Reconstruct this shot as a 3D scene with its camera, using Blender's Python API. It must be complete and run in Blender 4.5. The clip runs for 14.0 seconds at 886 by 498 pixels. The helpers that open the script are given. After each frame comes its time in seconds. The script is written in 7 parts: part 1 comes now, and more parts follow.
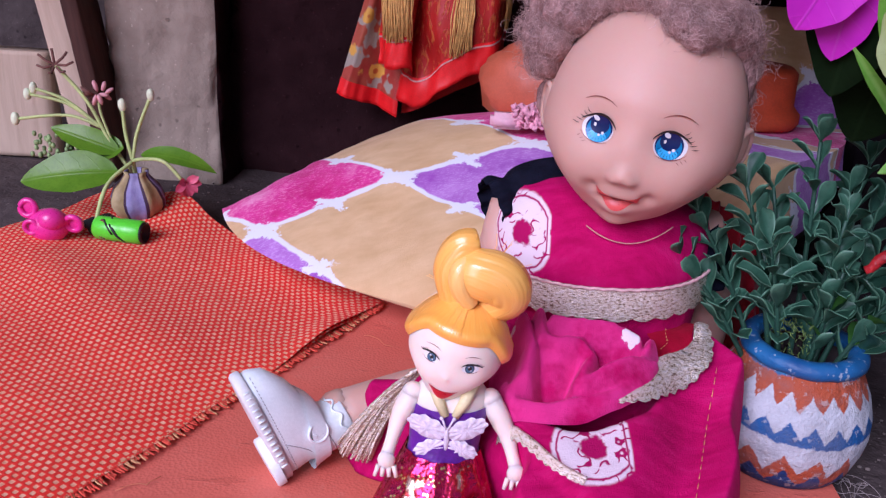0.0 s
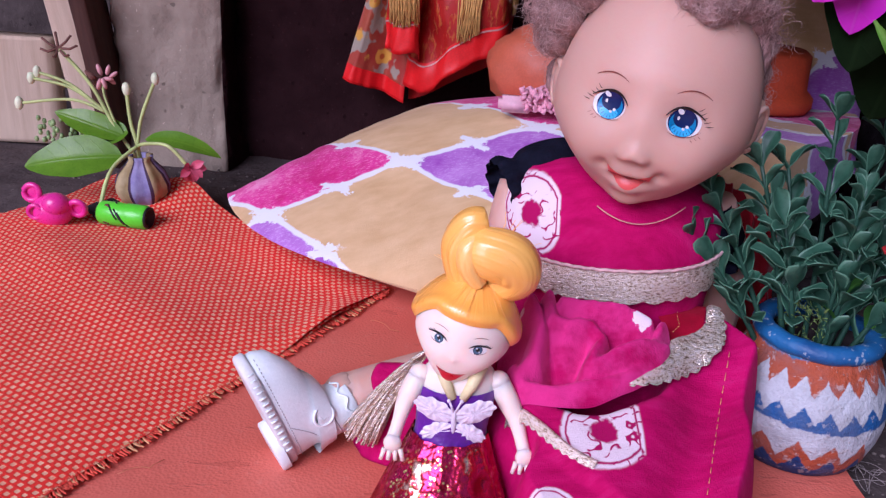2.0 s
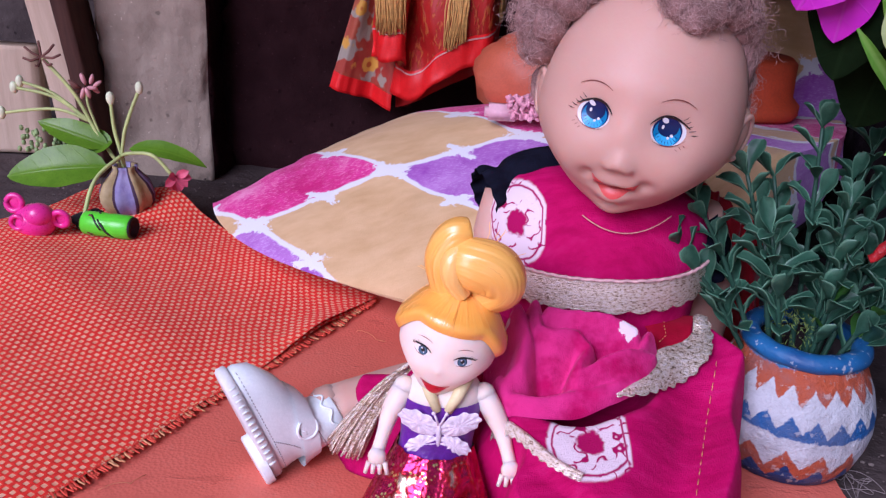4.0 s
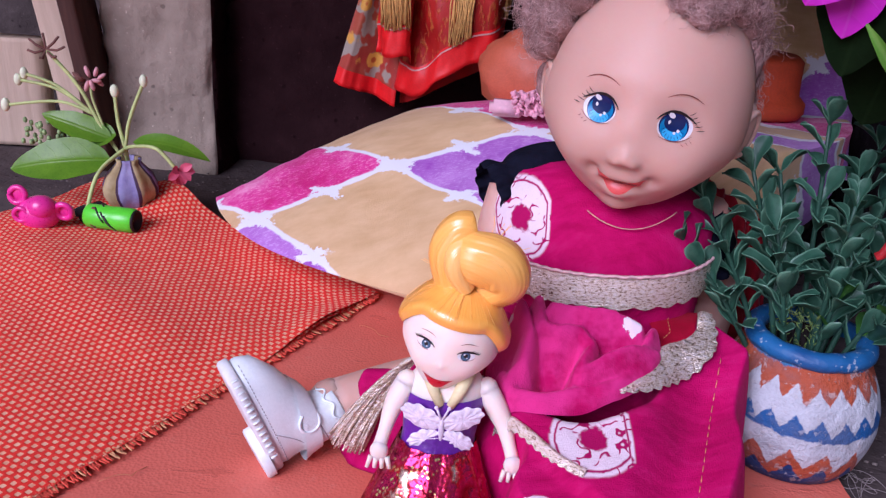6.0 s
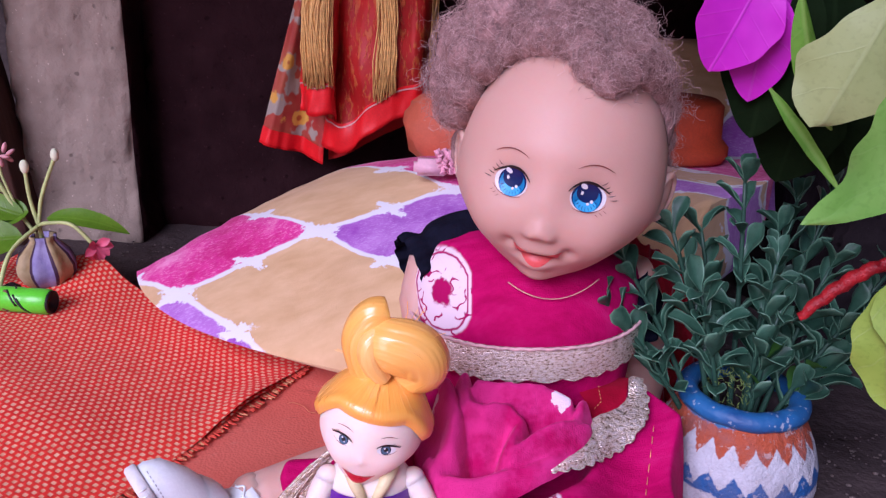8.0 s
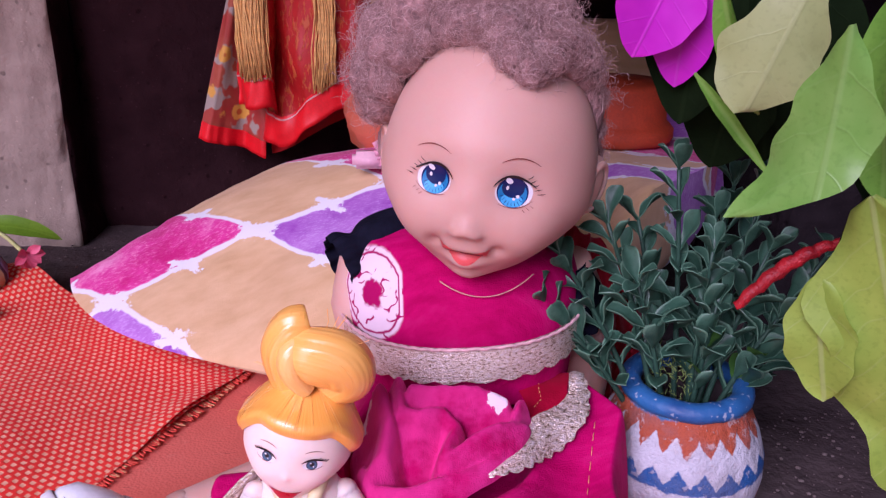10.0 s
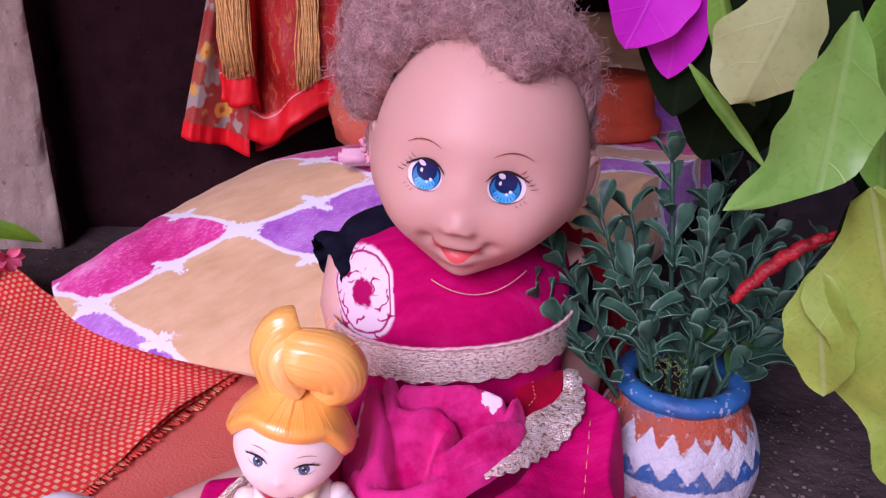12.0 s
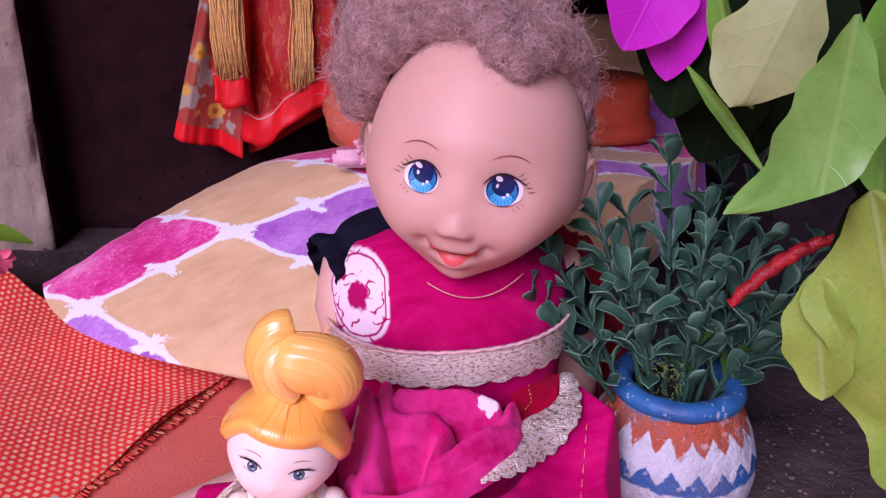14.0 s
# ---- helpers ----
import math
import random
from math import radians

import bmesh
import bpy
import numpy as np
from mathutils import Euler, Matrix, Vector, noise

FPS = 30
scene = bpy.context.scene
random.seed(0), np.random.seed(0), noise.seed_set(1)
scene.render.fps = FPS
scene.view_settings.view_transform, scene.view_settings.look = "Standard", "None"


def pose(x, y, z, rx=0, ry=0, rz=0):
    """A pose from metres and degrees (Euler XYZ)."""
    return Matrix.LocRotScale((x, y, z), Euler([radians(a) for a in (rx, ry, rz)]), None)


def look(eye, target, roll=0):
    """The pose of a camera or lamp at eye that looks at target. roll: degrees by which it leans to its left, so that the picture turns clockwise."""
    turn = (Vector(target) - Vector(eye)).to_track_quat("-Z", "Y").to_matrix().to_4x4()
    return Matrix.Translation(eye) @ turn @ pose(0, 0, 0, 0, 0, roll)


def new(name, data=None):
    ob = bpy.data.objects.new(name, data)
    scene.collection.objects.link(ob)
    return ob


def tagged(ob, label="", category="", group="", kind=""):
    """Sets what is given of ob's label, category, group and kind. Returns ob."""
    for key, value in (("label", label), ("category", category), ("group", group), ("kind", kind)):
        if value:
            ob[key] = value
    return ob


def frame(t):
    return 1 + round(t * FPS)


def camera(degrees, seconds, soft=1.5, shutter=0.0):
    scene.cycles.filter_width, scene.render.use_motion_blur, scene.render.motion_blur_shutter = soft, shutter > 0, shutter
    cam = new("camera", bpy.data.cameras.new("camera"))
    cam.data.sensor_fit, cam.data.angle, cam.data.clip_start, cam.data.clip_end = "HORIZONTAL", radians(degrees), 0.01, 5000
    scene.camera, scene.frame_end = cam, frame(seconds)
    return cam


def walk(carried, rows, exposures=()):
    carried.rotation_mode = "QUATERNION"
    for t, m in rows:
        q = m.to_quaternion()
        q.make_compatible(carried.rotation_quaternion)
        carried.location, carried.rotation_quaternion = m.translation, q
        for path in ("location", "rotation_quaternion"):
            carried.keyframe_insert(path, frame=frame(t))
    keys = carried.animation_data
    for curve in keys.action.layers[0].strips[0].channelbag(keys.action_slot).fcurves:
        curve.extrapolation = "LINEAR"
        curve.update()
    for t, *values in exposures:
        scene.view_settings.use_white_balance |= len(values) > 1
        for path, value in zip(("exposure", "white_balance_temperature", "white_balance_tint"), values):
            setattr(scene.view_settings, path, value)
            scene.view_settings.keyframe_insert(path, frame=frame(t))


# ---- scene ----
cam = camera(57.0, 14.0, soft=1.3)
PATH = [
    (0, (0.00000, 0.00000, 0.16944), (-0.00002, 0.27782, 0.05624), 4.08),
    (0.5, (-0.00084, 0.00106, 0.16667), (-0.00077, 0.27848, 0.05250), 4.35),
    (1, (-0.00027, 0.00153, 0.16450), (-0.00168, 0.27872, 0.04979), 4.44),
    (1.5, (-0.00109, 0.00201, 0.16371), (-0.00325, 0.27898, 0.04847), 4.23),
    (2, (-0.00002, 0.00288, 0.16397), (-0.00225, 0.27973, 0.04841), 4.00),
    (2.5, (0.00009, 0.00313, 0.16426), (-0.00151, 0.28015, 0.04914), 3.80),
    (5, (0.00276, 0.00653, 0.16433), (0.00450, 0.28461, 0.05176), 4.10),
    (5.5, (0.00216, 0.00613, 0.16366), (0.00332, 0.28415, 0.05095), 4.11),
    (6, (0.00147, 0.00584, 0.16275), (0.00152, 0.28345, 0.04903), 4.39),
    (6.5, (0.00381, 0.00765, 0.16581), (0.00234, 0.28520, 0.05194), 4.14),
    (7, (0.00861, 0.01433, 0.17183), (0.01853, 0.29563, 0.06803), 3.45),
    (7.5, (0.01140, 0.01694, 0.17351), (0.02682, 0.29928, 0.07328), 2.89),
    (8, (0.01147, 0.01891, 0.17216), (0.02815, 0.30087, 0.07107), 2.37),
    (8.5, (0.01786, 0.02350, 0.17387), (0.04110, 0.30482, 0.07228), 1.81),
    (11, (0.02411, 0.02908, 0.17261), (0.05342, 0.30719, 0.06399), 0.66),
    (11.5, (0.02277, 0.03051, 0.17186), (0.05509, 0.30861, 0.06409), 0.64),
    (12, (0.02226, 0.03225, 0.17222), (0.05580, 0.31032, 0.06473), 0.56),
    (12.5, (0.02297, 0.03255, 0.17316), (0.05764, 0.31068, 0.06620), 0.30),
    (13, (0.02241, 0.03414, 0.17170), (0.05835, 0.31214, 0.06481), 0.39),
    (13.5, (0.02197, 0.03453, 0.17210), (0.05862, 0.31231, 0.06488), 0.68),
    (14, (0.02145, 0.03397, 0.17201), (0.05777, 0.31188, 0.06503), 0.85),
]
EXPOSURES = [(0.0, -0.28, 5300.0, 38.0), (6.3, -0.28, 5300.0, 38.0), (7.2, -0.27, 5350.0, 44.0), (8.5, -0.26, 5450.0, 50.0), (11.0, -0.24, 5700.0, 63.0), (14.0, -0.24, 5700.0, 63.0)]
walk(cam, [(t, look(eye, target, roll)) for t, eye, target, roll in PATH], EXPOSURES)

# ---- light: a bright overcast sky, brightest from the upper left in front ----
SUN_ELEVATION, SUN_AZIMUTH = 36.0, 216.0
world = bpy.data.worlds.new("sky")
world.use_nodes = True
scene.world = world
_sky = world.node_tree.nodes.new("ShaderNodeTexSky")
_sky.sky_type, _sky.sun_disc = "NISHITA", False
_sky.sun_elevation, _sky.sun_rotation = radians(SUN_ELEVATION), radians(SUN_AZIMUTH)
_sky.air_density, _sky.dust_density, _sky.ozone_density = 1.0, 4.0, 0.6
_bg = world.node_tree.nodes["Background"]
_bg.inputs["Strength"].default_value = 0.055
world.node_tree.links.new(_sky.outputs["Color"], _bg.inputs["Color"])
_sun = bpy.data.lights.new("sun", "SUN")
_sun.energy, _sun.angle, _sun.color = 3.5, radians(34), (1.0, 0.965, 0.94)
sun = new("sun", _sun)
_a, _e = radians(SUN_AZIMUTH), radians(SUN_ELEVATION)
sun.matrix_world = look((math.sin(_a) * math.cos(_e) * 3, math.cos(_a) * math.cos(_e) * 3, math.sin(_e) * 3), (0, 0.3, 0))


# ---- small tools ----
def clamp(v, a=0.0, b=1.0):
    return max(a, min(b, v))


def smooth(a, b, v):
    k = clamp((v - a) / (b - a))
    return k * k * (3 - 2 * k)


def gauss(v, s):
    return math.exp(-v * v / (2 * s * s))


def fbm(x, y, z, octaves=3):
    return noise.fractal(Vector((x, y, z)), 1.0, 2.0, octaves)


class Shape:
    """Collects points and faces, with a material slot for each face."""

    def __init__(self):
        self.v, self.f, self.m, self.comb = [], [], [], {}

    def add(self, points, faces, slot=0):
        n = len(self.v)
        self.v += [tuple(p) for p in points]
        self.f += [tuple(i + n for i in face) for face in faces]
        self.m += [slot] * len(faces)
        return n

    def grid(self, rows, slot=0, loop_u=False, loop_v=False):
        """rows: a list of rows of points. loop_u closes each row, loop_v joins the last row to the first."""
        h, w = len(rows), len(rows[0])
        faces = []
        for i in range(h if loop_v else h - 1):
            for j in range(w if loop_u else w - 1):
                a, b = i * w + j, i * w + (j + 1) % w
                c, d = ((i + 1) % h) * w + (j + 1) % w, ((i + 1) % h) * w + j
                faces.append((a, b, c, d))
        return self.add([p for row in rows for p in row], faces, slot)

    def tube(self, path, radius, sides=6, slot=0, cap=True):
        path = [Vector(p) for p in path]
        rows, ref = [], Vector((0.3, 0.2, 0.93))
        for i, p in enumerate(path):
            d = (path[min(i + 1, len(path) - 1)] - path[max(i - 1, 0)]).normalized()
            side = d.cross(ref)
            if side.length < 1e-4:
                side = d.cross(Vector((1, 0, 0)))
            side.normalize()
            up = side.cross(d)
            r = radius(i / (len(path) - 1)) if callable(radius) else radius
            rows.append([p + (side * math.cos(k * math.tau / sides) + up * math.sin(k * math.tau / sides)) * r for k in range(sides)])
        n = self.grid(rows, slot, loop_u=True)
        if cap:
            last = n + (len(rows) - 1) * sides
            self.f += [tuple(range(n + sides - 1, n - 1, -1)), tuple(range(last, last + sides))]
            self.m += [slot, slot]

    def lathe(self, profile, sides=32, slot=0, centre=(0, 0, 0), wobble=0.0, seed=0.0):
        rows = []
        for r, z in profile:
            row = []
            for k in range(sides):
                a = k * math.tau / sides
                s = 1 + wobble * fbm(math.cos(a) * 1.5 + seed, math.sin(a) * 1.5, z * 60)
                row.append((centre[0] + r * s * math.cos(a), centre[1] + r * s * math.sin(a), centre[2] + z))
            rows.append(row)
        self.grid(rows, slot, loop_u=True)

    def ball(self, centre, radii, sides=16, rings=10, slot=0, turn=None, lump=0.0):
        rows = []
        for i in range(rings + 1):
            e = -math.pi / 2 + math.pi * (0.02 + 0.96 * i / rings)
            row = []
            for k in range(sides):
                a = k * math.tau / sides
                p = Vector((math.cos(a) * math.cos(e) * radii[0], math.sin(a) * math.cos(e) * radii[1], math.sin(e) * radii[2]))
                if lump:
                    p *= 1 + lump * fbm(p.x * 90 + centre[0] * 50, p.y * 90, p.z * 90)
                if turn:
                    p = turn @ p
                row.append(p + Vector(centre))
            rows.append(row)
        n = self.grid(rows, slot, loop_u=True)
        last = n + rings * sides
        self.f += [tuple(range(n + sides - 1, n - 1, -1)), tuple(range(last, last + sides))]
        self.m += [slot, slot]

    def box(self, lo, hi, slot=0, bevel=0.0):
        bm = bmesh.new()
        bmesh.ops.create_cube(bm, size=1)
        for v in bm.verts:
            v.co = [lo[k] + (v.co[k] + 0.5) * (hi[k] - lo[k]) for k in range(3)]
        if bevel:
            bmesh.ops.bevel(bm, geom=bm.edges[:], offset=bevel, segments=2, affect="EDGES")
        bm.verts.index_update()
        self.add([v.co.copy() for v in bm.verts], [[v.index for v in f.verts] for f in bm.faces], slot)
        bm.free()

    def moved(self, m, start=0):
        for i in range(start, len(self.v)):
            self.v[i] = tuple(m @ Vector(self.v[i]))
        return self

    def mesh(self, name, materials, flat=False):
        me = bpy.data.meshes.new(name)
        me.from_pydata(self.v, [], self.f)
        for m in materials:
            me.materials.append(m)
        me.polygons.foreach_set("material_index", self.m)
        if self.comb:
            layer = me.attributes.new("comb", "FLOAT_VECTOR", "POINT")
            layer.data.foreach_set("vector", [c for i in range(len(self.v)) for c in self.comb.get(i, (0, 0, 0))])
        if not flat:
            me.polygons.foreach_set("use_smooth", [True] * len(self.f))
        me.update()
        return me


def thing(name, label, category, at=(0, 0, 0), group="", kind=""):
    """An Empty at the base of a thing, which parents its parts."""
    ob = new(name)
    ob.empty_display_size = 0.01
    ob.location = at
    return tagged(ob, label, category, group, kind)


def part(name, shape, materials, parent, label="", flat=False, mesh=None):
    """One mesh object under a thing or a part. The shape is given in the parent thing's own axes."""
    materials = materials if isinstance(materials, (list, tuple)) else [materials]
    ob = new(name, mesh or shape.mesh(name, materials, flat))
    ob.parent = parent
    return tagged(ob, label)


def solo(name, shape, materials, label, category, at=(0, 0, 0), kind="", flat=False, group=""):
    """A thing that is one mesh, its shape given round its base."""
    materials = materials if isinstance(materials, (list, tuple)) else [materials]
    ob = new(name, shape.mesh(name, materials, flat))
    ob.location = at
    return tagged(ob, label, category, group, kind)


class Nodes:
    """A short way to write a node material."""

    def __init__(self, name, rough=0.6, metal=0.0, sheen=0.0, coat=0.0, sss=0.0, specular=0.5):
        self.mat = bpy.data.materials.new(name)
        self.mat.use_nodes = True
        self.tree = self.mat.node_tree
        self.b = self.tree.nodes["Principled BSDF"]
        self.b.inputs["Roughness"].default_value = rough
        self.b.inputs["Metallic"].default_value = metal
        self.b.inputs["Sheen Weight"].default_value = sheen
        self.b.inputs["Coat Weight"].default_value = coat
        self.b.inputs["Coat Roughness"].default_value = 0.25
        self.b.inputs["Specular IOR Level"].default_value = specular
        if sss:
            self.b.inputs["Subsurface Weight"].default_value = sss
            self.b.inputs["Subsurface Radius"].default_value = (0.006, 0.0024, 0.0016)
            self.b.inputs["Subsurface Scale"].default_value = 0.6
        self.where = self.tree.nodes.new("ShaderNodeTexCoord").outputs["Object"]

    def put(self, socket, value):
        if isinstance(value, (int, float)):
            socket.default_value = value
        elif isinstance(value, (tuple, list)):
            socket.default_value = (*value, 1.0) if len(value) == 3 and socket.type == "RGBA" else value
        else:
            self.tree.links.new(value, socket)

    def math(self, op, a, b=0.0, c=0.0):
        n = self.tree.nodes.new("ShaderNodeMath")
        n.operation = op
        for s, v in zip(n.inputs, (a, b, c)):
            self.put(s, v)
        return n.outputs[0]

    def xyz(self, vec=None):
        n = self.tree.nodes.new("ShaderNodeSeparateXYZ")
        self.put(n.inputs[0], vec or self.where)
        return n.outputs

    def vec(self, x, y, z):
        n = self.tree.nodes.new("ShaderNodeCombineXYZ")
        for s, v in zip(n.inputs, (x, y, z)):
            self.put(s, v)
        return n.outputs[0]

    def noise(self, scale, detail=3.0, rough=0.55, vec=None, stretch=None):
        if stretch:
            m = self.tree.nodes.new("ShaderNodeMapping")
            self.put(m.inputs["Vector"], vec or self.where)
            m.inputs["Scale"].default_value = stretch
            vec = m.outputs[0]
        n = self.tree.nodes.new("ShaderNodeTexNoise")
        self.put(n.inputs["Vector"], vec or self.where)
        n.inputs["Scale"].default_value, n.inputs["Detail"].default_value, n.inputs["Roughness"].default_value = scale, detail, rough
        return n.outputs[0]

    def cells(self, scale, feature="F1"):
        n = self.tree.nodes.new("ShaderNodeTexVoronoi")
        n.feature = feature
        self.put(n.inputs["Vector"], self.where)
        n.inputs["Scale"].default_value = scale
        return n.outputs[0]

    def ramp(self, value, *stops):
        n = self.tree.nodes.new("ShaderNodeValToRGB")
        self.put(n.inputs[0], value)
        e = n.color_ramp.elements
        while len(e) < len(stops):
            e.new(0.5)
        for item, (p, colour) in zip(e, stops):
            item.position, item.color = p, (*colour, 1)
        return n.outputs[0]

    def mix(self, factor, a, b, blend="MIX"):
        n = self.tree.nodes.new("ShaderNodeMix")
        n.data_type, n.blend_type = "RGBA", blend
        self.put(n.inputs[0], factor)
        self.put(n.inputs[6], a)
        self.put(n.inputs[7], b)
        return n.outputs[2]

    def step(self, value, edge, soft=0.02):
        """1 where value is over edge."""
        n = self.tree.nodes.new("ShaderNodeMapRange")
        n.interpolation_type = "SMOOTHSTEP"
        self.put(n.inputs["Value"], value)
        for key, v in (("From Min", edge - soft), ("From Max", edge + soft)):
            n.inputs[key].default_value = v
        return n.outputs[0]

    def colour(self, value):
        self.put(self.b.inputs["Base Color"], value)
        return self

    def bump(self, height, distance, strength=1.0):
        n = self.tree.nodes.new("ShaderNodeBump")
        self.put(n.inputs["Height"], height)
        n.inputs["Distance"].default_value, n.inputs["Strength"].default_value = distance, strength
        if self.b.inputs["Normal"].is_linked:
            self.tree.links.new(self.b.inputs["Normal"].links[0].from_socket, n.inputs["Normal"])
        self.tree.links.new(n.outputs[0], self.b.inputs["Normal"])
        return self


def plain(name, colour, rough=0.6, vary=0.25, scale=120.0, bump=0.0002, fine=900.0, **more):
    """A colour with broad and fine variation and a little relief."""
    n = Nodes(name, rough, **more)
    broad, grain = n.noise(scale, 3), n.noise(fine, 2)
    lo, hi = [c * (1 - vary) for c in colour], [min(1, c * (1 + vary)) for c in colour]
    base = n.ramp(broad, (0.3, lo), (0.7, hi))
    n.colour(n.mix(0.25, base, n.ramp(grain, (0.35, lo), (0.65, hi))))
    n.put(n.b.inputs["Roughness"], n.math("ADD", n.math("MULTIPLY", grain, 0.2), rough - 0.1))
    if bump:
        n.bump(n.math("ADD", n.math("MULTIPLY", broad, 0.6), n.math("MULTIPLY", grain, 0.4)), bump)
    return n.mat

# ---- materials of the place ----
def mud_material(name, dark, light, rough=0.95, spec=0.15):
    n = Nodes(name, rough, specular=spec)
    broad, mid, grain = n.noise(9, 4), n.noise(60, 4), n.noise(700, 3)
    base = n.mix(0.5, n.ramp(broad, (0.3, dark), (0.7, light)), n.ramp(mid, (0.3, dark), (0.7, light)))
    pits = n.step(n.math("ADD", n.cells(95), n.math("MULTIPLY", n.noise(240, 3), 0.35)), 0.27, 0.05)
    base = n.mix(n.math("MULTIPLY", n.math("SUBTRACT", 1.0, pits), 0.55), base, [c * 0.4 for c in dark])
    specks = n.step(n.noise(420, 2), 0.71, 0.02)
    n.colour(n.mix(n.math("MULTIPLY", specks, 0.5), base, [min(1, c * 1.9) for c in light]))
    n.bump(n.noise(24, 5, 0.6), 0.010, 0.5)
    n.bump(mid, 0.004, 0.6)
    n.bump(pits, 0.0006, 0.5)
    n.bump(grain, 0.0004, 0.7)
    return n.mat


MUD = mud_material("mud_plaster", (0.25, 0.205, 0.155), (0.44, 0.37, 0.285))
# near-black copy of the mud: the recess's shade is put into its colour
SHADED_MUD = mud_material("shaded_mud", (0.018, 0.0075, 0.0085), (0.036, 0.0155, 0.017), spec=0.02)
EARTH = mud_material("beaten_earth", (0.047, 0.036, 0.034), (0.120, 0.096, 0.088))
# pale ground out of view, added as a reflector for the dolls
BOUNCE_GROUND = mud_material("pale_bounce_ground", (0.46, 0.43, 0.39), (0.62, 0.58, 0.53))
# brown earth taken near-black, so its colour holds the shade at the right
SHADED_EARTH = mud_material("shaded_earth_wall", (0.010, 0.008, 0.009), (0.03, 0.024, 0.026), spec=0.05)


def leatherette():
    n = Nodes("orange_leatherette", 0.5, specular=0.35)
    broad, grain = n.noise(14, 4), n.cells(900)
    base = n.ramp(broad, (0.3, (0.64, 0.135, 0.085)), (0.7, (0.78, 0.195, 0.130)))
    creases = n.step(n.noise(55, 5, stretch=(1, 3, 1)), 0.63, 0.03)
    dust = n.step(n.noise(240, 3), 0.66, 0.06)
    base = n.mix(n.math("MULTIPLY", creases, 0.25), base, (0.36, 0.05, 0.028))
    n.colour(n.mix(n.math("MULTIPLY", dust, 0.18), base, (0.72, 0.32, 0.24)))
    n.bump(grain, 0.00025, 0.5)
    n.bump(creases, 0.0003, 0.4)
    return n.mat


SHEET = leatherette()


def weave_material():
    """Red weft with rows of short straw-coloured floats, each row set half a step on."""
    n = Nodes("red_straw_weave", 0.9, sheen=0.05, specular=0.1)
    at = n.tree.nodes.new("ShaderNodeAttribute")
    at.attribute_name = "weave"
    jitter = n.noise(500, 2)
    x, y, _ = n.xyz(at.outputs["Vector"])
    pitch_x, pitch_y = 0.0042, 0.0023
    v = n.math("DIVIDE", y, pitch_y)
    row = n.math("FLOOR", v)
    odd = n.math("MULTIPLY", n.math("PINGPONG", row, 1.0), 0.5)
    u = n.math("ADD", n.math("DIVIDE", x, pitch_x), odd)
    fu, fv = n.math("ABSOLUTE", n.math("SUBTRACT", n.math("FRACT", u), 0.5)), n.math("ABSOLUTE", n.math("SUBTRACT", n.math("FRACT", v), 0.5))
    dot = n.math("POWER", n.math("ADD", n.math("POWER", n.math("DIVIDE", fu, 0.285), 6.0), n.math("POWER", n.math("DIVIDE", fv, 0.35), 6.0)), 1 / 6)
    dot = n.math("SUBTRACT", 1.0, n.step(n.math("ADD", dot, n.math("MULTIPLY", n.math("SUBTRACT", jitter, 0.5), 0.5)), 0.92, 0.10))
    red = n.ramp(n.noise(18, 3), (0.3, (0.88, 0.036, 0.020)), (0.7, (0.96, 0.058, 0.030)))
    red = n.mix(n.math("MULTIPLY", n.step(n.noise(900, 2), 0.5, 0.2), 0.22), red, (0.50, 0.03, 0.015))
    straw = n.ramp(n.noise(240, 2), (0.35, (0.84, 0.36, 0.20)), (0.65, (0.95, 0.56, 0.34)))
    n.colour(n.mix(dot, red, straw))
    threads = n.math("MULTIPLY", n.math("PINGPONG", n.math("DIVIDE", x, 0.0009), 0.5), 0.5)
    n.bump(n.math("ADD", dot, threads), 0.0007, 0.7)
    n.bump(jitter, 0.0003, 0.6)
    return n.mat


WEAVE = weave_material()
LATTICE_AT, LATTICE_U, LATTICE_V = (-0.086, 0.3597), (0.0625, 0.0085), (0.062, -0.063)


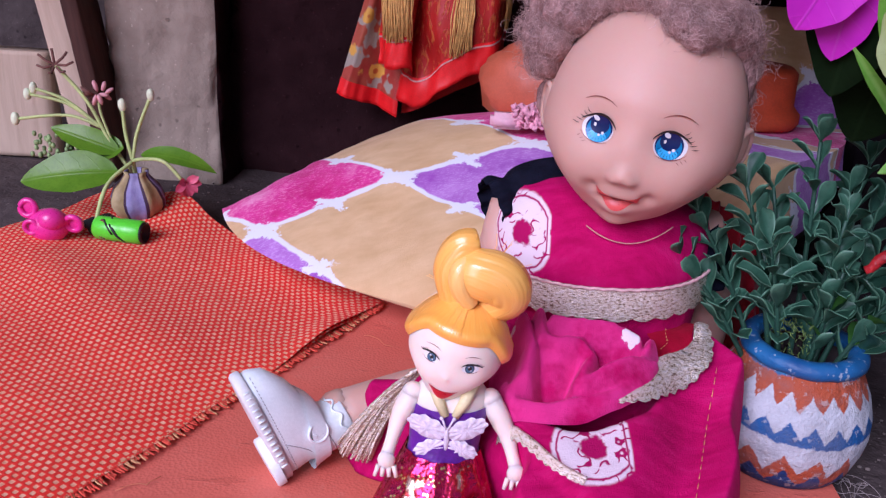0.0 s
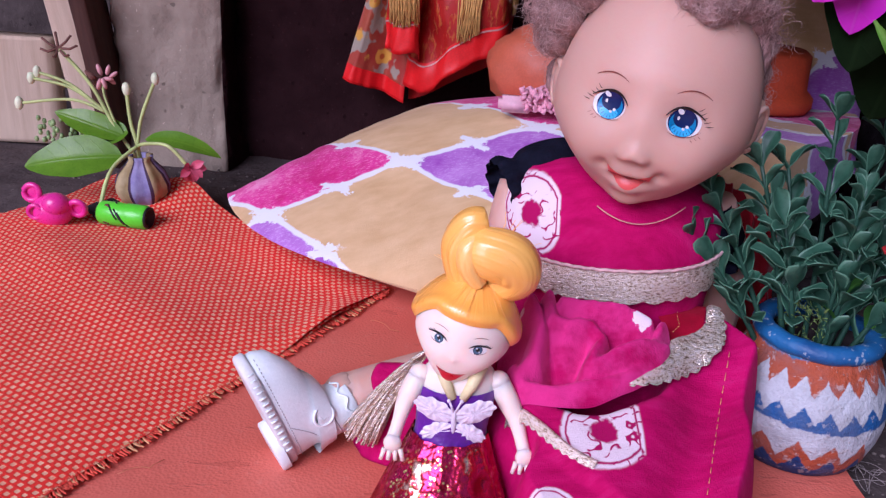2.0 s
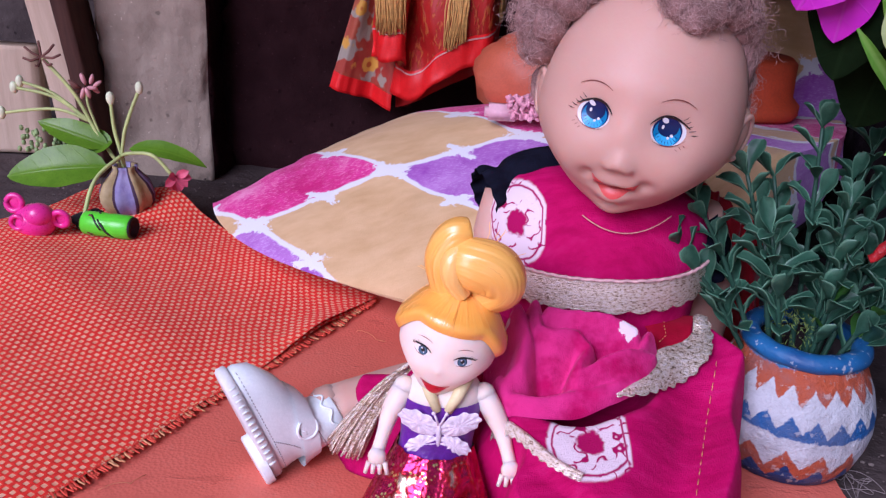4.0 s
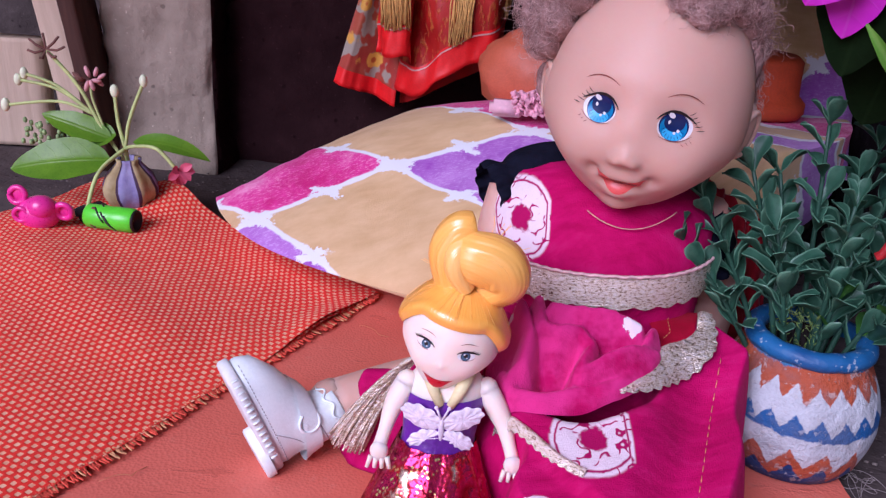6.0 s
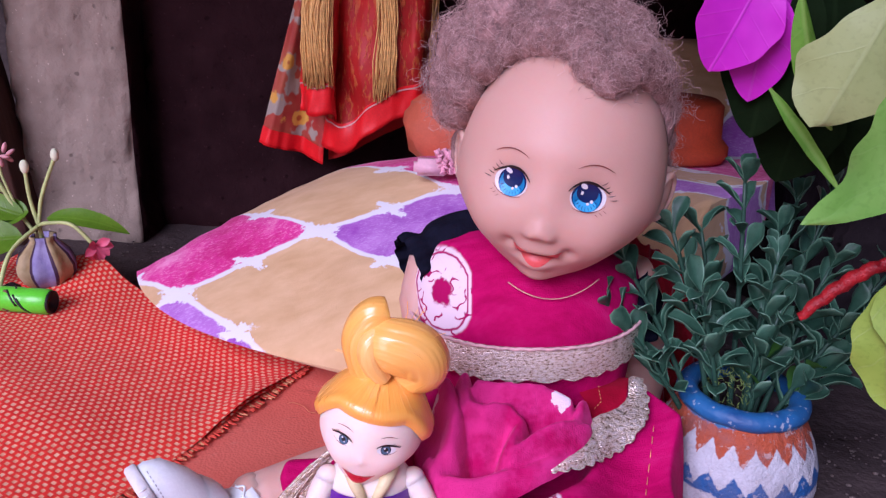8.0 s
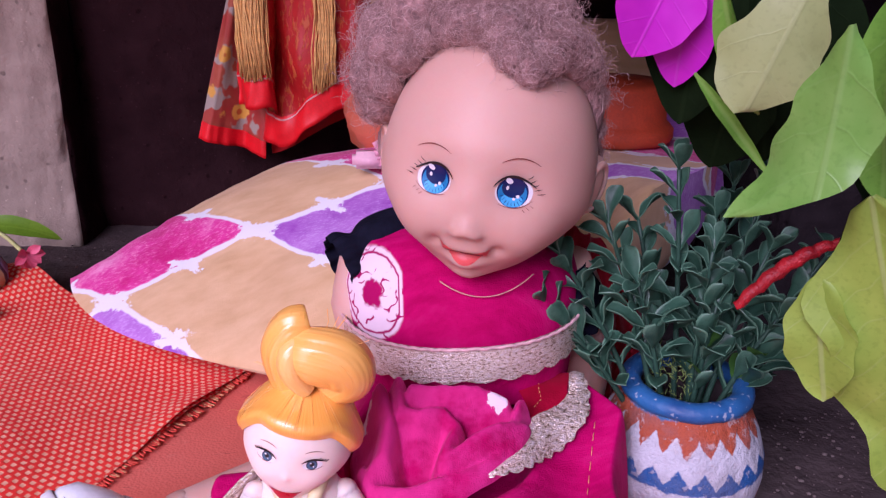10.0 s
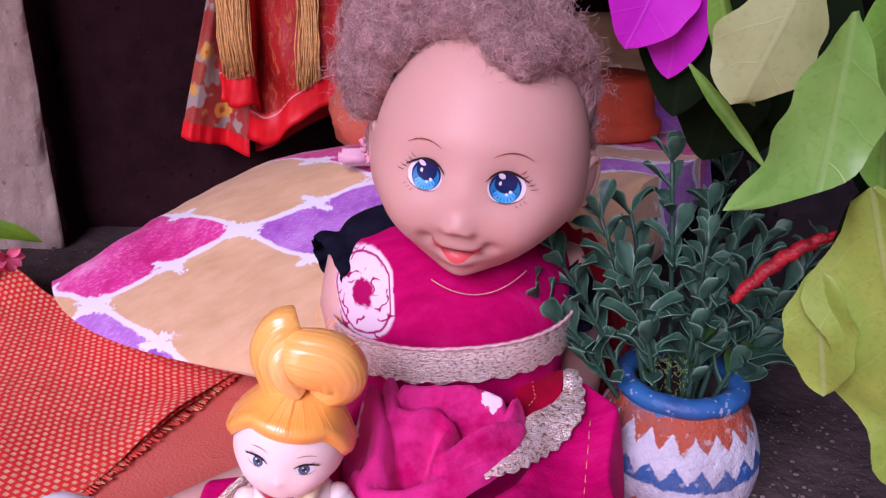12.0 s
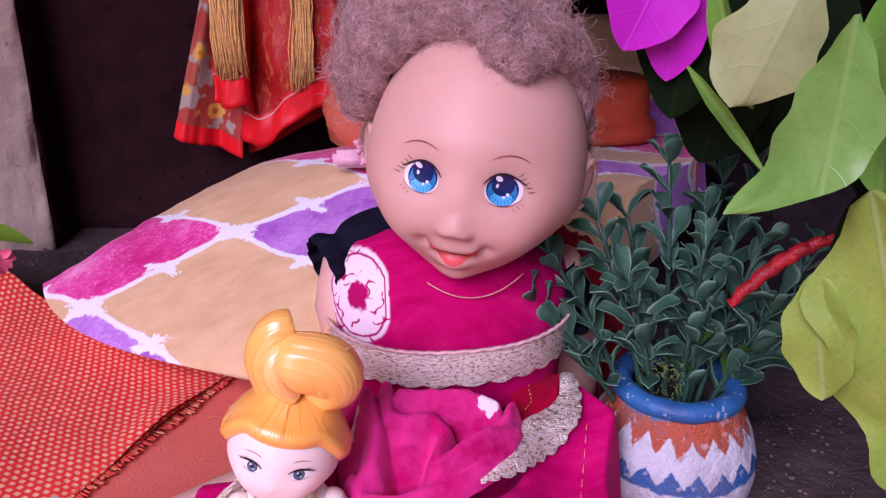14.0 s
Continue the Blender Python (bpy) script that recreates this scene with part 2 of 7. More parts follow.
def cushion_material(name, origin, at=LATTICE_AT, u=LATTICE_U, v=LATTICE_V, packed=0.0):
    """Printed cotton: tan, magenta and violet lozenges between white lines with stars at their crossings."""
    n = Nodes(name, 0.8, sheen=0.15, specular=0.25)
    x, y, z = n.xyz()
    wob = n.math("MULTIPLY", n.math("SUBTRACT", n.noise(55, 2), 0.5), 0.06)
    det = u[0] * v[1] - u[1] * v[0]
    dx = n.math("ADD", x, origin[0] - at[0])
    dy = n.math("ADD", y, origin[1] - at[1])
    if packed:
        askew = n.step(n.math("ADD", x, origin[0]), packed, 0.025)
        dx = n.math("MULTIPLY_ADD", askew, -0.021, dx)
        dy = n.math("MULTIPLY_ADD", askew, 0.034, dy)
        sunk = n.math("MULTIPLY", n.math("MAXIMUM", n.math("SUBTRACT", 0.078, z), 0.0), askew)
        dy = n.math("MULTIPLY_ADD", sunk, -0.9, dy)
    a = n.math("ADD", n.math("ADD", n.math("MULTIPLY", dx, v[1] / det), n.math("MULTIPLY", dy, -v[0] / det)), wob)
    b = n.math("ADD", n.math("ADD", n.math("MULTIPLY", dx, -u[1] / det), n.math("MULTIPLY", dy, u[0] / det)), wob)
    ia, ib = n.math("FLOOR", a), n.math("FLOOR", b)
    odd = n.math("PINGPONG", n.math("ADD", ia, ib), 1.0)
    odd_row = n.math("PINGPONG", ib, 1.0)
    streak = n.noise(50, 4, 0.6, stretch=(1.0, 2.5, 1.0))
    blot = n.noise(35, 5, 0.7)
    tan = n.ramp(streak, (0.25, (0.56, 0.36, 0.16)), (0.75, (0.72, 0.51, 0.27)))
    magenta = n.ramp(blot, (0.38, (0.58, 0.006, 0.17)), (0.55, (0.74, 0.04, 0.30)), (0.68, (0.85, 0.26, 0.50)))
    violet = n.ramp(blot, (0.35, (0.32, 0.075, 0.44)), (0.70, (0.54, 0.26, 0.66)))
    scratch = n.math("MULTIPLY", n.step(n.noise(420, 3, 0.7, stretch=(1.0, 3.0, 1.0)), 0.57, 0.05), n.step(blot, 0.44, 0.12))
    magenta = n.mix(n.math("MULTIPLY", scratch, 0.55), magenta, (0.90, 0.42, 0.60))
    violet = n.mix(n.math("MULTIPLY", scratch, 0.45), violet, (0.66, 0.46, 0.76))
    colour = n.mix(odd, tan, n.mix(odd_row, violet, magenta))

    def near(value):
        return n.math("SUBTRACT", n.math("FRACT", n.math("ADD", value, 0.5)), 0.5)

    def star(da, db, size, points, depth):
        r = n.math("SQRT", n.math("ADD", n.math("MULTIPLY", da, da), n.math("MULTIPLY", db, db)))
        ray = n.math("COSINE", n.math("MULTIPLY", n.math("ARCTAN2", db, da), points))
        ragged = n.math("MULTIPLY", n.math("SUBTRACT", n.noise(330, 3, 0.7), 0.5), 0.17)
        edge = n.math("ADD", n.math("MULTIPLY_ADD", ray, size * depth, size), ragged)
        return n.step(n.math("SUBTRACT", edge, r), 0.0, 0.012)

    da, db = near(a), near(b)
    ha, hb = near(n.math("ADD", a, 0.5)), near(n.math("ADD", b, 0.5))
    line = n.math("MINIMUM", n.math("ABSOLUTE", da), n.math("ABSOLUTE", db))
    white = n.math("SUBTRACT", 1.0, n.step(n.math("ADD", line, n.math("MULTIPLY", n.math("SUBTRACT", n.noise(180, 2), 0.5), 0.02)), 0.020, 0.008))
    for mark in (star(da, db, 0.100, 4.0, 0.22), star(ha, db, 0.078, 4.0, 0.30), star(da, hb, 0.078, 4.0, 0.30)):
        white = n.math("MAXIMUM", white, mark)
    n.colour(n.mix(white, colour, (0.76, 0.79, 0.82)))
    threads = n.math("MULTIPLY", n.noise(500, 2, stretch=(1, 9, 1)), n.noise(500, 2, stretch=(9, 1, 1)))
    n.bump(threads, 0.0006, 0.45)
    n.bump(n.noise(40, 3), 0.002, 0.12)
    n.bump(n.noise(260, 3, stretch=(1, 7, 1)), 0.0004, 0.12)
    return n.mat


# ---- the ground and the mud walls ----
def build_ground():
    s = Shape()

    def steps(lo, hi, count):
        a = [lo + (hi - lo) * i / count for i in range(count + 1)]
        return [-30, -8, -2, lo - 0.3] + a + [hi + 0.3, 2.5, 8, 30]

    rows = []
    for y in steps(-0.1, 0.95, 120):
        row = []
        for x in steps(-0.5, 0.5, 110):
            z = -0.004 + (0.004 * fbm(x * 9, y * 9, 0) + 0.0012 * fbm(x * 55, y * 55, 3)) * smooth(1.6, 0.6, math.hypot(x, y - 0.4))
            z -= 0.0035 * (gauss(x, 0.11) * gauss(y - 0.25, 0.09)) + 0.002
            row.append((x, y, min(z, -0.0022) if -0.2 < x < 0.15 and y < 0.36 else z))
        rows.append(row)
    s.grid(rows)
    # the unseen ground in front is made pale to bounce light up
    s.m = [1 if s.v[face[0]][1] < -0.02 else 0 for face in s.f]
    solo("ground", s, [EARTH, BOUNCE_GROUND], "grey-brown beaten earth ground with pits and crumbs", "ground", kind="structure")


def rough_wall(name, label, lo, hi, materials, face_slots, amount=0.005, steps=60):
    """A block of mud wall with hand-smoothed, uneven faces and worn corners. face_slots: slots of the front, right, back, left and top."""
    s = Shape()
    cx, cy = (lo[0] + hi[0]) / 2, (lo[1] + hi[1]) / 2

    def worn(p):
        q = Vector(p)
        r = 0.006 + 0.002 * fbm(p[0] * 20, p[1] * 20, p[2] * 30)
        ax, ay = abs(q.x - cx) - ((hi[0] - lo[0]) / 2 - r), abs(q.y - cy) - ((hi[1] - lo[1]) / 2 - r)
        if ax > 0 and ay > 0:
            k = r / max(r, math.hypot(ax, ay))
            q.x = cx + math.copysign((hi[0] - lo[0]) / 2 - r + ax * k, q.x - cx)
            q.y = cy + math.copysign((hi[1] - lo[1]) / 2 - r + ay * k, q.y - cy)
        out = Vector((q.x - cx, q.y - cy, 0)).normalized()
        q += out * (amount * fbm(p[0] * 16, p[1] * 16, p[2] * 16) + 0.35 * amount * fbm(p[0] * 110, p[1] * 110, p[2] * 110))
        q += out * 0.012 * smooth(0.035, 0.0, p[2]) ** 2
        # crumbled plaster along the upright corners
        corner = gauss(max(0.0, (hi[0] - lo[0]) / 2 - abs(p[0] - cx)), 0.008) * gauss(max(0.0, (hi[1] - lo[1]) / 2 - abs(p[1] - cy)), 0.008)
        q -= out * 0.007 * corner * max(0.0, fbm(p[0] * 45 + 3, p[1] * 45, p[2] * 75) + 0.15)
        return q

    def face(a, b, slot):
        n = steps
        rows = []
        for i in range(n + 1):
            z = lo[2] + (hi[2] - lo[2]) * (i / n) ** 1.3
            rows.append([worn((a[0] + (b[0] - a[0]) * j / n, a[1] + (b[1] - a[1]) * j / n, z)) for j in range(n + 1)])
        s.grid(rows, slot)

    face((lo[0], lo[1]), (hi[0], lo[1]), face_slots[0])
    face((hi[0], lo[1]), (hi[0], hi[1]), face_slots[1])
    face((hi[0], hi[1]), (lo[0], hi[1]), face_slots[2])
    face((lo[0], hi[1]), (lo[0], lo[1]), face_slots[3])
    s.add([(lo[0], lo[1], hi[2] - 0.003), (hi[0], lo[1], hi[2] - 0.003), (hi[0], hi[1], hi[2] - 0.003), (lo[0], hi[1], hi[2] - 0.003)], [(0, 1, 2, 3)], face_slots[4])
    ob = solo(name, s, materials, label, "wall", kind="structure")
    bm = bmesh.new()
    bm.from_mesh(ob.data)
    bmesh.ops.remove_doubles(bm, verts=bm.verts[:], dist=0.0005)
    bm.to_mesh(ob.data)
    bm.free()
    return ob


build_ground()
# the pillar's inner side and the back wall carry shade in their colour
rough_wall("wall_mud_pillar", "grey mud-plastered pillar with shade coloured into its inner side", (-0.2245, 0.525, -0.01), (-0.152, 0.70, 0.53), [MUD, SHADED_MUD], (0, 1, 1, 0, 0))
rough_wall("wall_sooty_back", "mud wall behind the hanging cloth, coloured near-black for shade", (-0.156, 0.553, -0.01), (0.62, 0.70, 0.53), [SHADED_MUD], (0, 0, 0, 0, 0))
rough_wall("wall_dark_side", "brown earthen wall beside the cushions, coloured near-black for shade", (0.226, 0.385, -0.01), (0.62, 0.47, 0.36), [SHADED_EARTH], (0, 0, 0, 0, 0))
# slab added out of view, which keeps overhead sky light off the scene
rough_wall("wall_eave", "unseen mud slab added overhead to block sky light", (-0.62, 0.02, 0.52), (0.62, 0.74, 0.58), [MUD], (0, 0, 0, 0, 0))
# block added just above the view to shade the right-hand back
rough_wall("wall_lintel", "unseen low mud block added to shade the cushions", (0.036, 0.275, 0.177), (0.62, 0.553, 0.27), [MUD], (0, 0, 0, 0, 0))
rough_wall("wall_far_left", "dark mud wall behind the boards", (-0.75, 0.74, -0.01), (-0.24, 0.95, 0.37), [EARTH], (0, 0, 0, 0, 0))


# ---- boards at the pillar ----
def wood_material(name, dark, light):
    n = Nodes(name, 0.75, specular=0.25)
    grain = n.noise(30, 5, 0.6, stretch=(7, 7, 0.6))
    n.colour(n.mix(0.3, n.ramp(grain, (0.3, dark), (0.7, light)), n.ramp(n.noise(12, 3), (0.3, dark), (0.7, light))))
    n.bump(grain, 0.0012, 0.5)
    return n.mat


WOOD = wood_material("pale_wood", (0.50, 0.38, 0.26), (0.70, 0.56, 0.41))
WOOD_DARK = wood_material("dark_wood", (0.045, 0.02, 0.015), (0.10, 0.045, 0.03))


def plank(size, material, name, label, at, turn):
    s = Shape()
    w, d, h = size
    rows = []
    for i in range(25):
        z = h * i / 24
        ring = []
        for k in range(20):
            a = k * math.tau / 20
            c, q = math.cos(a), math.sin(a)
            x = math.copysign(abs(c) ** 0.3, c) * w / 2
            y = math.copysign(abs(q) ** 0.3, q) * d / 2
            ring.append((x + 0.0012 * fbm(z * 20 + at[0] * 9, k * 0.3, 1), y, z))
        rows.append(ring)
    s.grid(rows, loop_u=True)
    n = len(s.v)
    s.f += [tuple(range(n - 20, n)), tuple(range(19, -1, -1))]
    s.m += [0, 0]
    ob = solo(name, s, material, label, "board", at)
    ob.rotation_euler = [radians(v) for v in turn]
    return ob


plank((0.0215, 0.02, 0.34), WOOD, "wooden_post", "pale weathered wooden post leaning beside the mud pillar", (-0.2375, 0.532, -0.006), (0, -9.0, 0))
plank((0.012, 0.03, 0.34), WOOD_DARK, "wooden_stick", "narrow dark-stained wooden stick beside the mud pillar", (-0.2180, 0.5165, -0.006), (0, -8.0, 0))
plank((0.20, 0.018, 0.072), WOOD, "wooden_board", "low pale wooden board lying on edge", (-0.372, 0.545, -0.004), (0, 0, 4.0))


# ---- orange sheet under everything ----
def build_sheet():
    s = Shape()
    x0, x1, y0, y1, n = -0.42, 0.137, -0.06, 0.40, 70

    def top(x, y):
        return 0.0006 + 0.0006 * fbm(x * 16, y * 16, 7) + 0.0012 * gauss((y - 0.20) - 0.4 * (x + 0.05), 0.006) * gauss(x + 0.02, 0.05)

    edge = lambda y: x1 + 0.0015 * fbm(y * 40, 3, 1)
    pts = [[(x0 + (edge(y) - x0) * j / n, y) for j in range(n + 1)] for y in (y0 + (y1 - y0) * i / n for i in range(n + 1))]
    s.grid([[(x, y, top(x, y)) for x, y in row] for row in pts])
    rim = [(x, y) for x, y in pts[0]] + [r[-1] for r in pts[1:]] + [(x, y) for x, y in reversed(pts[-1][:-1])] + [r[0] for r in reversed(pts[1:-1])]
    s.grid([[(x, y, -0.0012) for x, y in rim], [(x, y, top(x, y)) for x, y in rim]], loop_u=True)
    solo("floor_sheet", s, SHEET, "salmon-orange leatherette sheet spread on the ground", "sheet")


build_sheet()


# ---- woven mat ----
MAT_CORNERS = [Vector((-0.027, 0.338)), Vector((-0.146, 0.118)), Vector((-0.290, 0.170)), Vector((-0.200, 0.480))]


def mat_place(a, b):
    """a runs from the cushion's corner to the back, b towards the camera."""
    p, q, r, t = MAT_CORNERS
    xy = p * (1 - a) * (1 - b) + q * (1 - a) * b + r * a * b + t * a * (1 - b)
    z = 0.0030 + 0.0009 * fbm(xy.x * 22, xy.y * 22, 2) * smooth(0.0, 0.06, a)
    z += 0.011 * gauss(xy.x + 0.150, 0.020) * gauss(xy.y - 0.437, 0.018)
    z += 0.0030 * gauss((xy.y - 0.30) + 0.9 * (xy.x + 0.13), 0.020) * smooth(0.0, 0.3, a)
    z += 0.004 * gauss(a, 0.03) * gauss(b - 0.15, 0.06)
    return xy, z


def build_mat():
    mat_thing = thing("woven_mat", "orange-red woven mat with straw-coloured dots and a frayed edge", "mat", (-0.15, 0.28, 0))
    base = Vector((0.15, -0.28, 0))
    s, weave, n = Shape(), [], 90
    for side in (0, 1):
        rows = []
        for i in range(n + 1):
            row = []
            for j in range(n + 1):
                a, b = i / n, j / n
                bend = 0.006 * fbm(b * 7, 0.3, 5) * (1 - a) + 0.004 * fbm(a * 6, 4.3, 5) * (1 - b)
                xy, z = mat_place(a + bend, b + bend)
                row.append(Vector((xy.x, xy.y, z - side * 0.0018)) + base)
                weave.append((a * 0.225, b * 0.25, 0))
            rows.append(row if side == 0 else row[::-1])
        if side:
            weave[len(weave) // 2:] = [w for i in range(n + 1) for w in reversed(weave[len(weave) // 2 + i * (n + 1): len(weave) // 2 + (i + 1) * (n + 1)])]
        s.grid(rows)
    me = s.mesh("cloth", [WEAVE])
    layer = me.attributes.new("weave", "FLOAT_VECTOR", "POINT")
    layer.data.foreach_set("vector", [c for w in weave for c in w])
    part("cloth", None, WEAVE, mat_thing, mesh=me)
    fray = Shape()
    rnd = random.Random(4)
    for k in range(520):
        b = k / 520 + rnd.uniform(-0.001, 0.001)
        xy, z = mat_place(0.006 * fbm(b * 7, 0.3, 5), clamp(b))
        d = Vector((0.86, -0.5, 0)) * rnd.uniform(0.0012, 0.0030)
        p = Vector((xy.x, xy.y, 0.0022)) + base
        bent = Vector((rnd.uniform(-1, 1), rnd.uniform(-1, 1), 0)) * 0.0008
        fray.tube([p - d * 0.5 + Vector((0, 0, 0.0008)), p + d * 0.3 + bent, p + d + bent * 1.6], 0.00034, 4, rnd.choice((0, 0, 0, 1)))
    part("fringe", fray, [plain("red_thread", (0.80, 0.10, 0.05), 0.85), plain("straw_thread", (0.82, 0.42, 0.18), 0.85)], mat_thing, "frayed red and straw threads")


build_mat()


# ---- cushions ----
def cushion(name, label, corners, low, high, material_args, at, n=56, bulge=-0.08, soft=0.55, swell=-0.06, full=0.0, stuffed=0.0):
    s = Shape()
    cs = [Vector(c) - Vector(at[:2]) for c in corners]
    for side in (1, -1):
        rows = []
        for i in range(n + 1):
            row = []
            for j in range(n + 1):
                a, b = 2 * i / n - 1, 2 * j / n - 1
                a, b = math.sin(a * math.pi / 2), math.sin(b * math.pi / 2)
                pinch = 1 + (bulge * (1 - 0.5 * a * full) if b < 0 else -0.08) * (1 - a * a) * abs(b) ** 3, 1 + (swell if a > 0 else -0.06) * (1 - b * b) * abs(a) ** 3
                aa, bb = (1 + a * pinch[1]) / 2, (1 + b * pinch[0]) / 2
                xy = cs[0] * (1 - aa) * (1 - bb) + cs[1] * aa * (1 - bb) + cs[2] * aa * bb + cs[3] * (1 - aa) * bb
                h = ((1 - abs(a) ** 1.85) ** (0.48 if a < 0 else 0.48 - 0.22 * smooth(0.0, 0.5, a) * full)) * ((1 - abs(b) ** (1.85 + 1.3 * full * smooth(0.0, 0.3, b))) ** (soft + (0.55 - soft) * max(smooth(0.0, 0.5, a), 0.45 * smooth(-0.45, -0.9, a) * full * smooth(-0.2, -0.7, b))))
                mid = low + 0.004
                fold = 0.0022 * fbm(xy.x * 30, xy.y * 30, 4) * h + 0.0007 * math.sin(xy.x * 260 + 5 * fbm(xy.x * 20, xy.y * 20, 1)) * gauss(h - 0.35, 0.16)
                z = mid + (high - mid) * h + fold if side > 0 else mid - (low - 0.0035) * h ** 0.7
                if stuffed:
                    # the far corner is packed up to the full height
                    w = smooth(0.100, 0.135, xy.x + at[0]) * smooth(0.285, 0.325, xy.y + at[1]) * (1 if side > 0 else 1 - h ** 0.7)
                    z += (stuffed - 0.06 * (xy.y + at[1] - 0.38) + fold - z) * w
                row.append(Vector((xy.x, xy.y, z)))
            rows.append(row if side > 0 else row[::-1])
        s.grid(rows)
    ob = solo(name, s, cushion_material(name + "_print", *material_args), label, "cushion", at)
    return ob


cushion("floor_cushion", "plump cotton cushion printed with tan, magenta and violet lozenges", [(-0.117, 0.401), (0.054, 0.2775), (0.205, 0.428), (0.0165, 0.526)],
        0.016, 0.0775, ((0.055, 0.40), LATTICE_AT, LATTICE_U, LATTICE_V, 0.13), (0.055, 0.40, 0.0), bulge=0.265, soft=0.85, swell=0.26, full=1.0, stuffed=0.082)


# ---- the cushion that leans behind ----
leaning = cushion("leaning_cushion", "cotton cushion with the same lozenge print, propped behind the other one", [(-0.075, -0.055), (0.068, -0.055), (0.068, 0.044), (-0.075, 0.044)],
                  0.014, 0.034, ((0.0, 0.0), (-0.0435, 0.0194), (0.058, -0.040), (0.045, 0.050)), (0.0, 0.0, 0.0))
leaning.location = (0.158, 0.482, 0.092)
leaning.rotation_euler = (radians(78), 0, radians(-6))


# ---- hanging red and gold cloth ----
def brocade_material():
    n = Nodes("red_gold_brocade", 0.5)
    x, y, z = n.xyz()
    gold = n.step(n.noise(300, 3, 0.7, stretch=(1.2, 1.2, 0.35)), 0.56, 0.04)
    base = n.ramp(n.noise(30, 3), (0.3, (0.36, 0.010, 0.006)), (0.7, (0.62, 0.022, 0.010)))
    n.colour(n.mix(n.math("MULTIPLY", gold, 0.38), base, (0.70, 0.26, 0.04)))
    n.bump(gold, 0.0005, 0.6)
    return n.mat


def floral_material():
    n = Nodes("floral_print", 0.6, sheen=0.1)
    base = n.ramp(n.noise(40, 3), (0.35, (0.40, 0.03, 0.018)), (0.65, (0.46, 0.13, 0.05)))
    leaf = n.step(n.noise(85, 2), 0.56, 0.03)
    base = n.mix(leaf, base, (0.38, 0.33, 0.26))
    petals = n.math("SUBTRACT", 1.0, n.step(n.math("ADD", n.cells(62), n.math("MULTIPLY", n.noise(300, 2), 0.2)), 0.42, 0.04))
    heart = n.math("SUBTRACT", 1.0, n.step(n.cells(62), 0.13, 0.03))
    n.colour(n.mix(heart, n.mix(petals, base, (0.72, 0.38, 0.04)), (0.48, 0.10, 0.01)))
    n.bump(n.noise(600, 2), 0.0003, 0.5)
    return n.mat


RED_SATIN = plain("red_satin", (0.86, 0.014, 0.010), 0.45, 0.2, 40, 0.0002)
GOLD_THREAD = plain("gold_thread", (0.88, 0.50, 0.15), 0.4, 0.3, 300, 0.0002, metal=0.1)


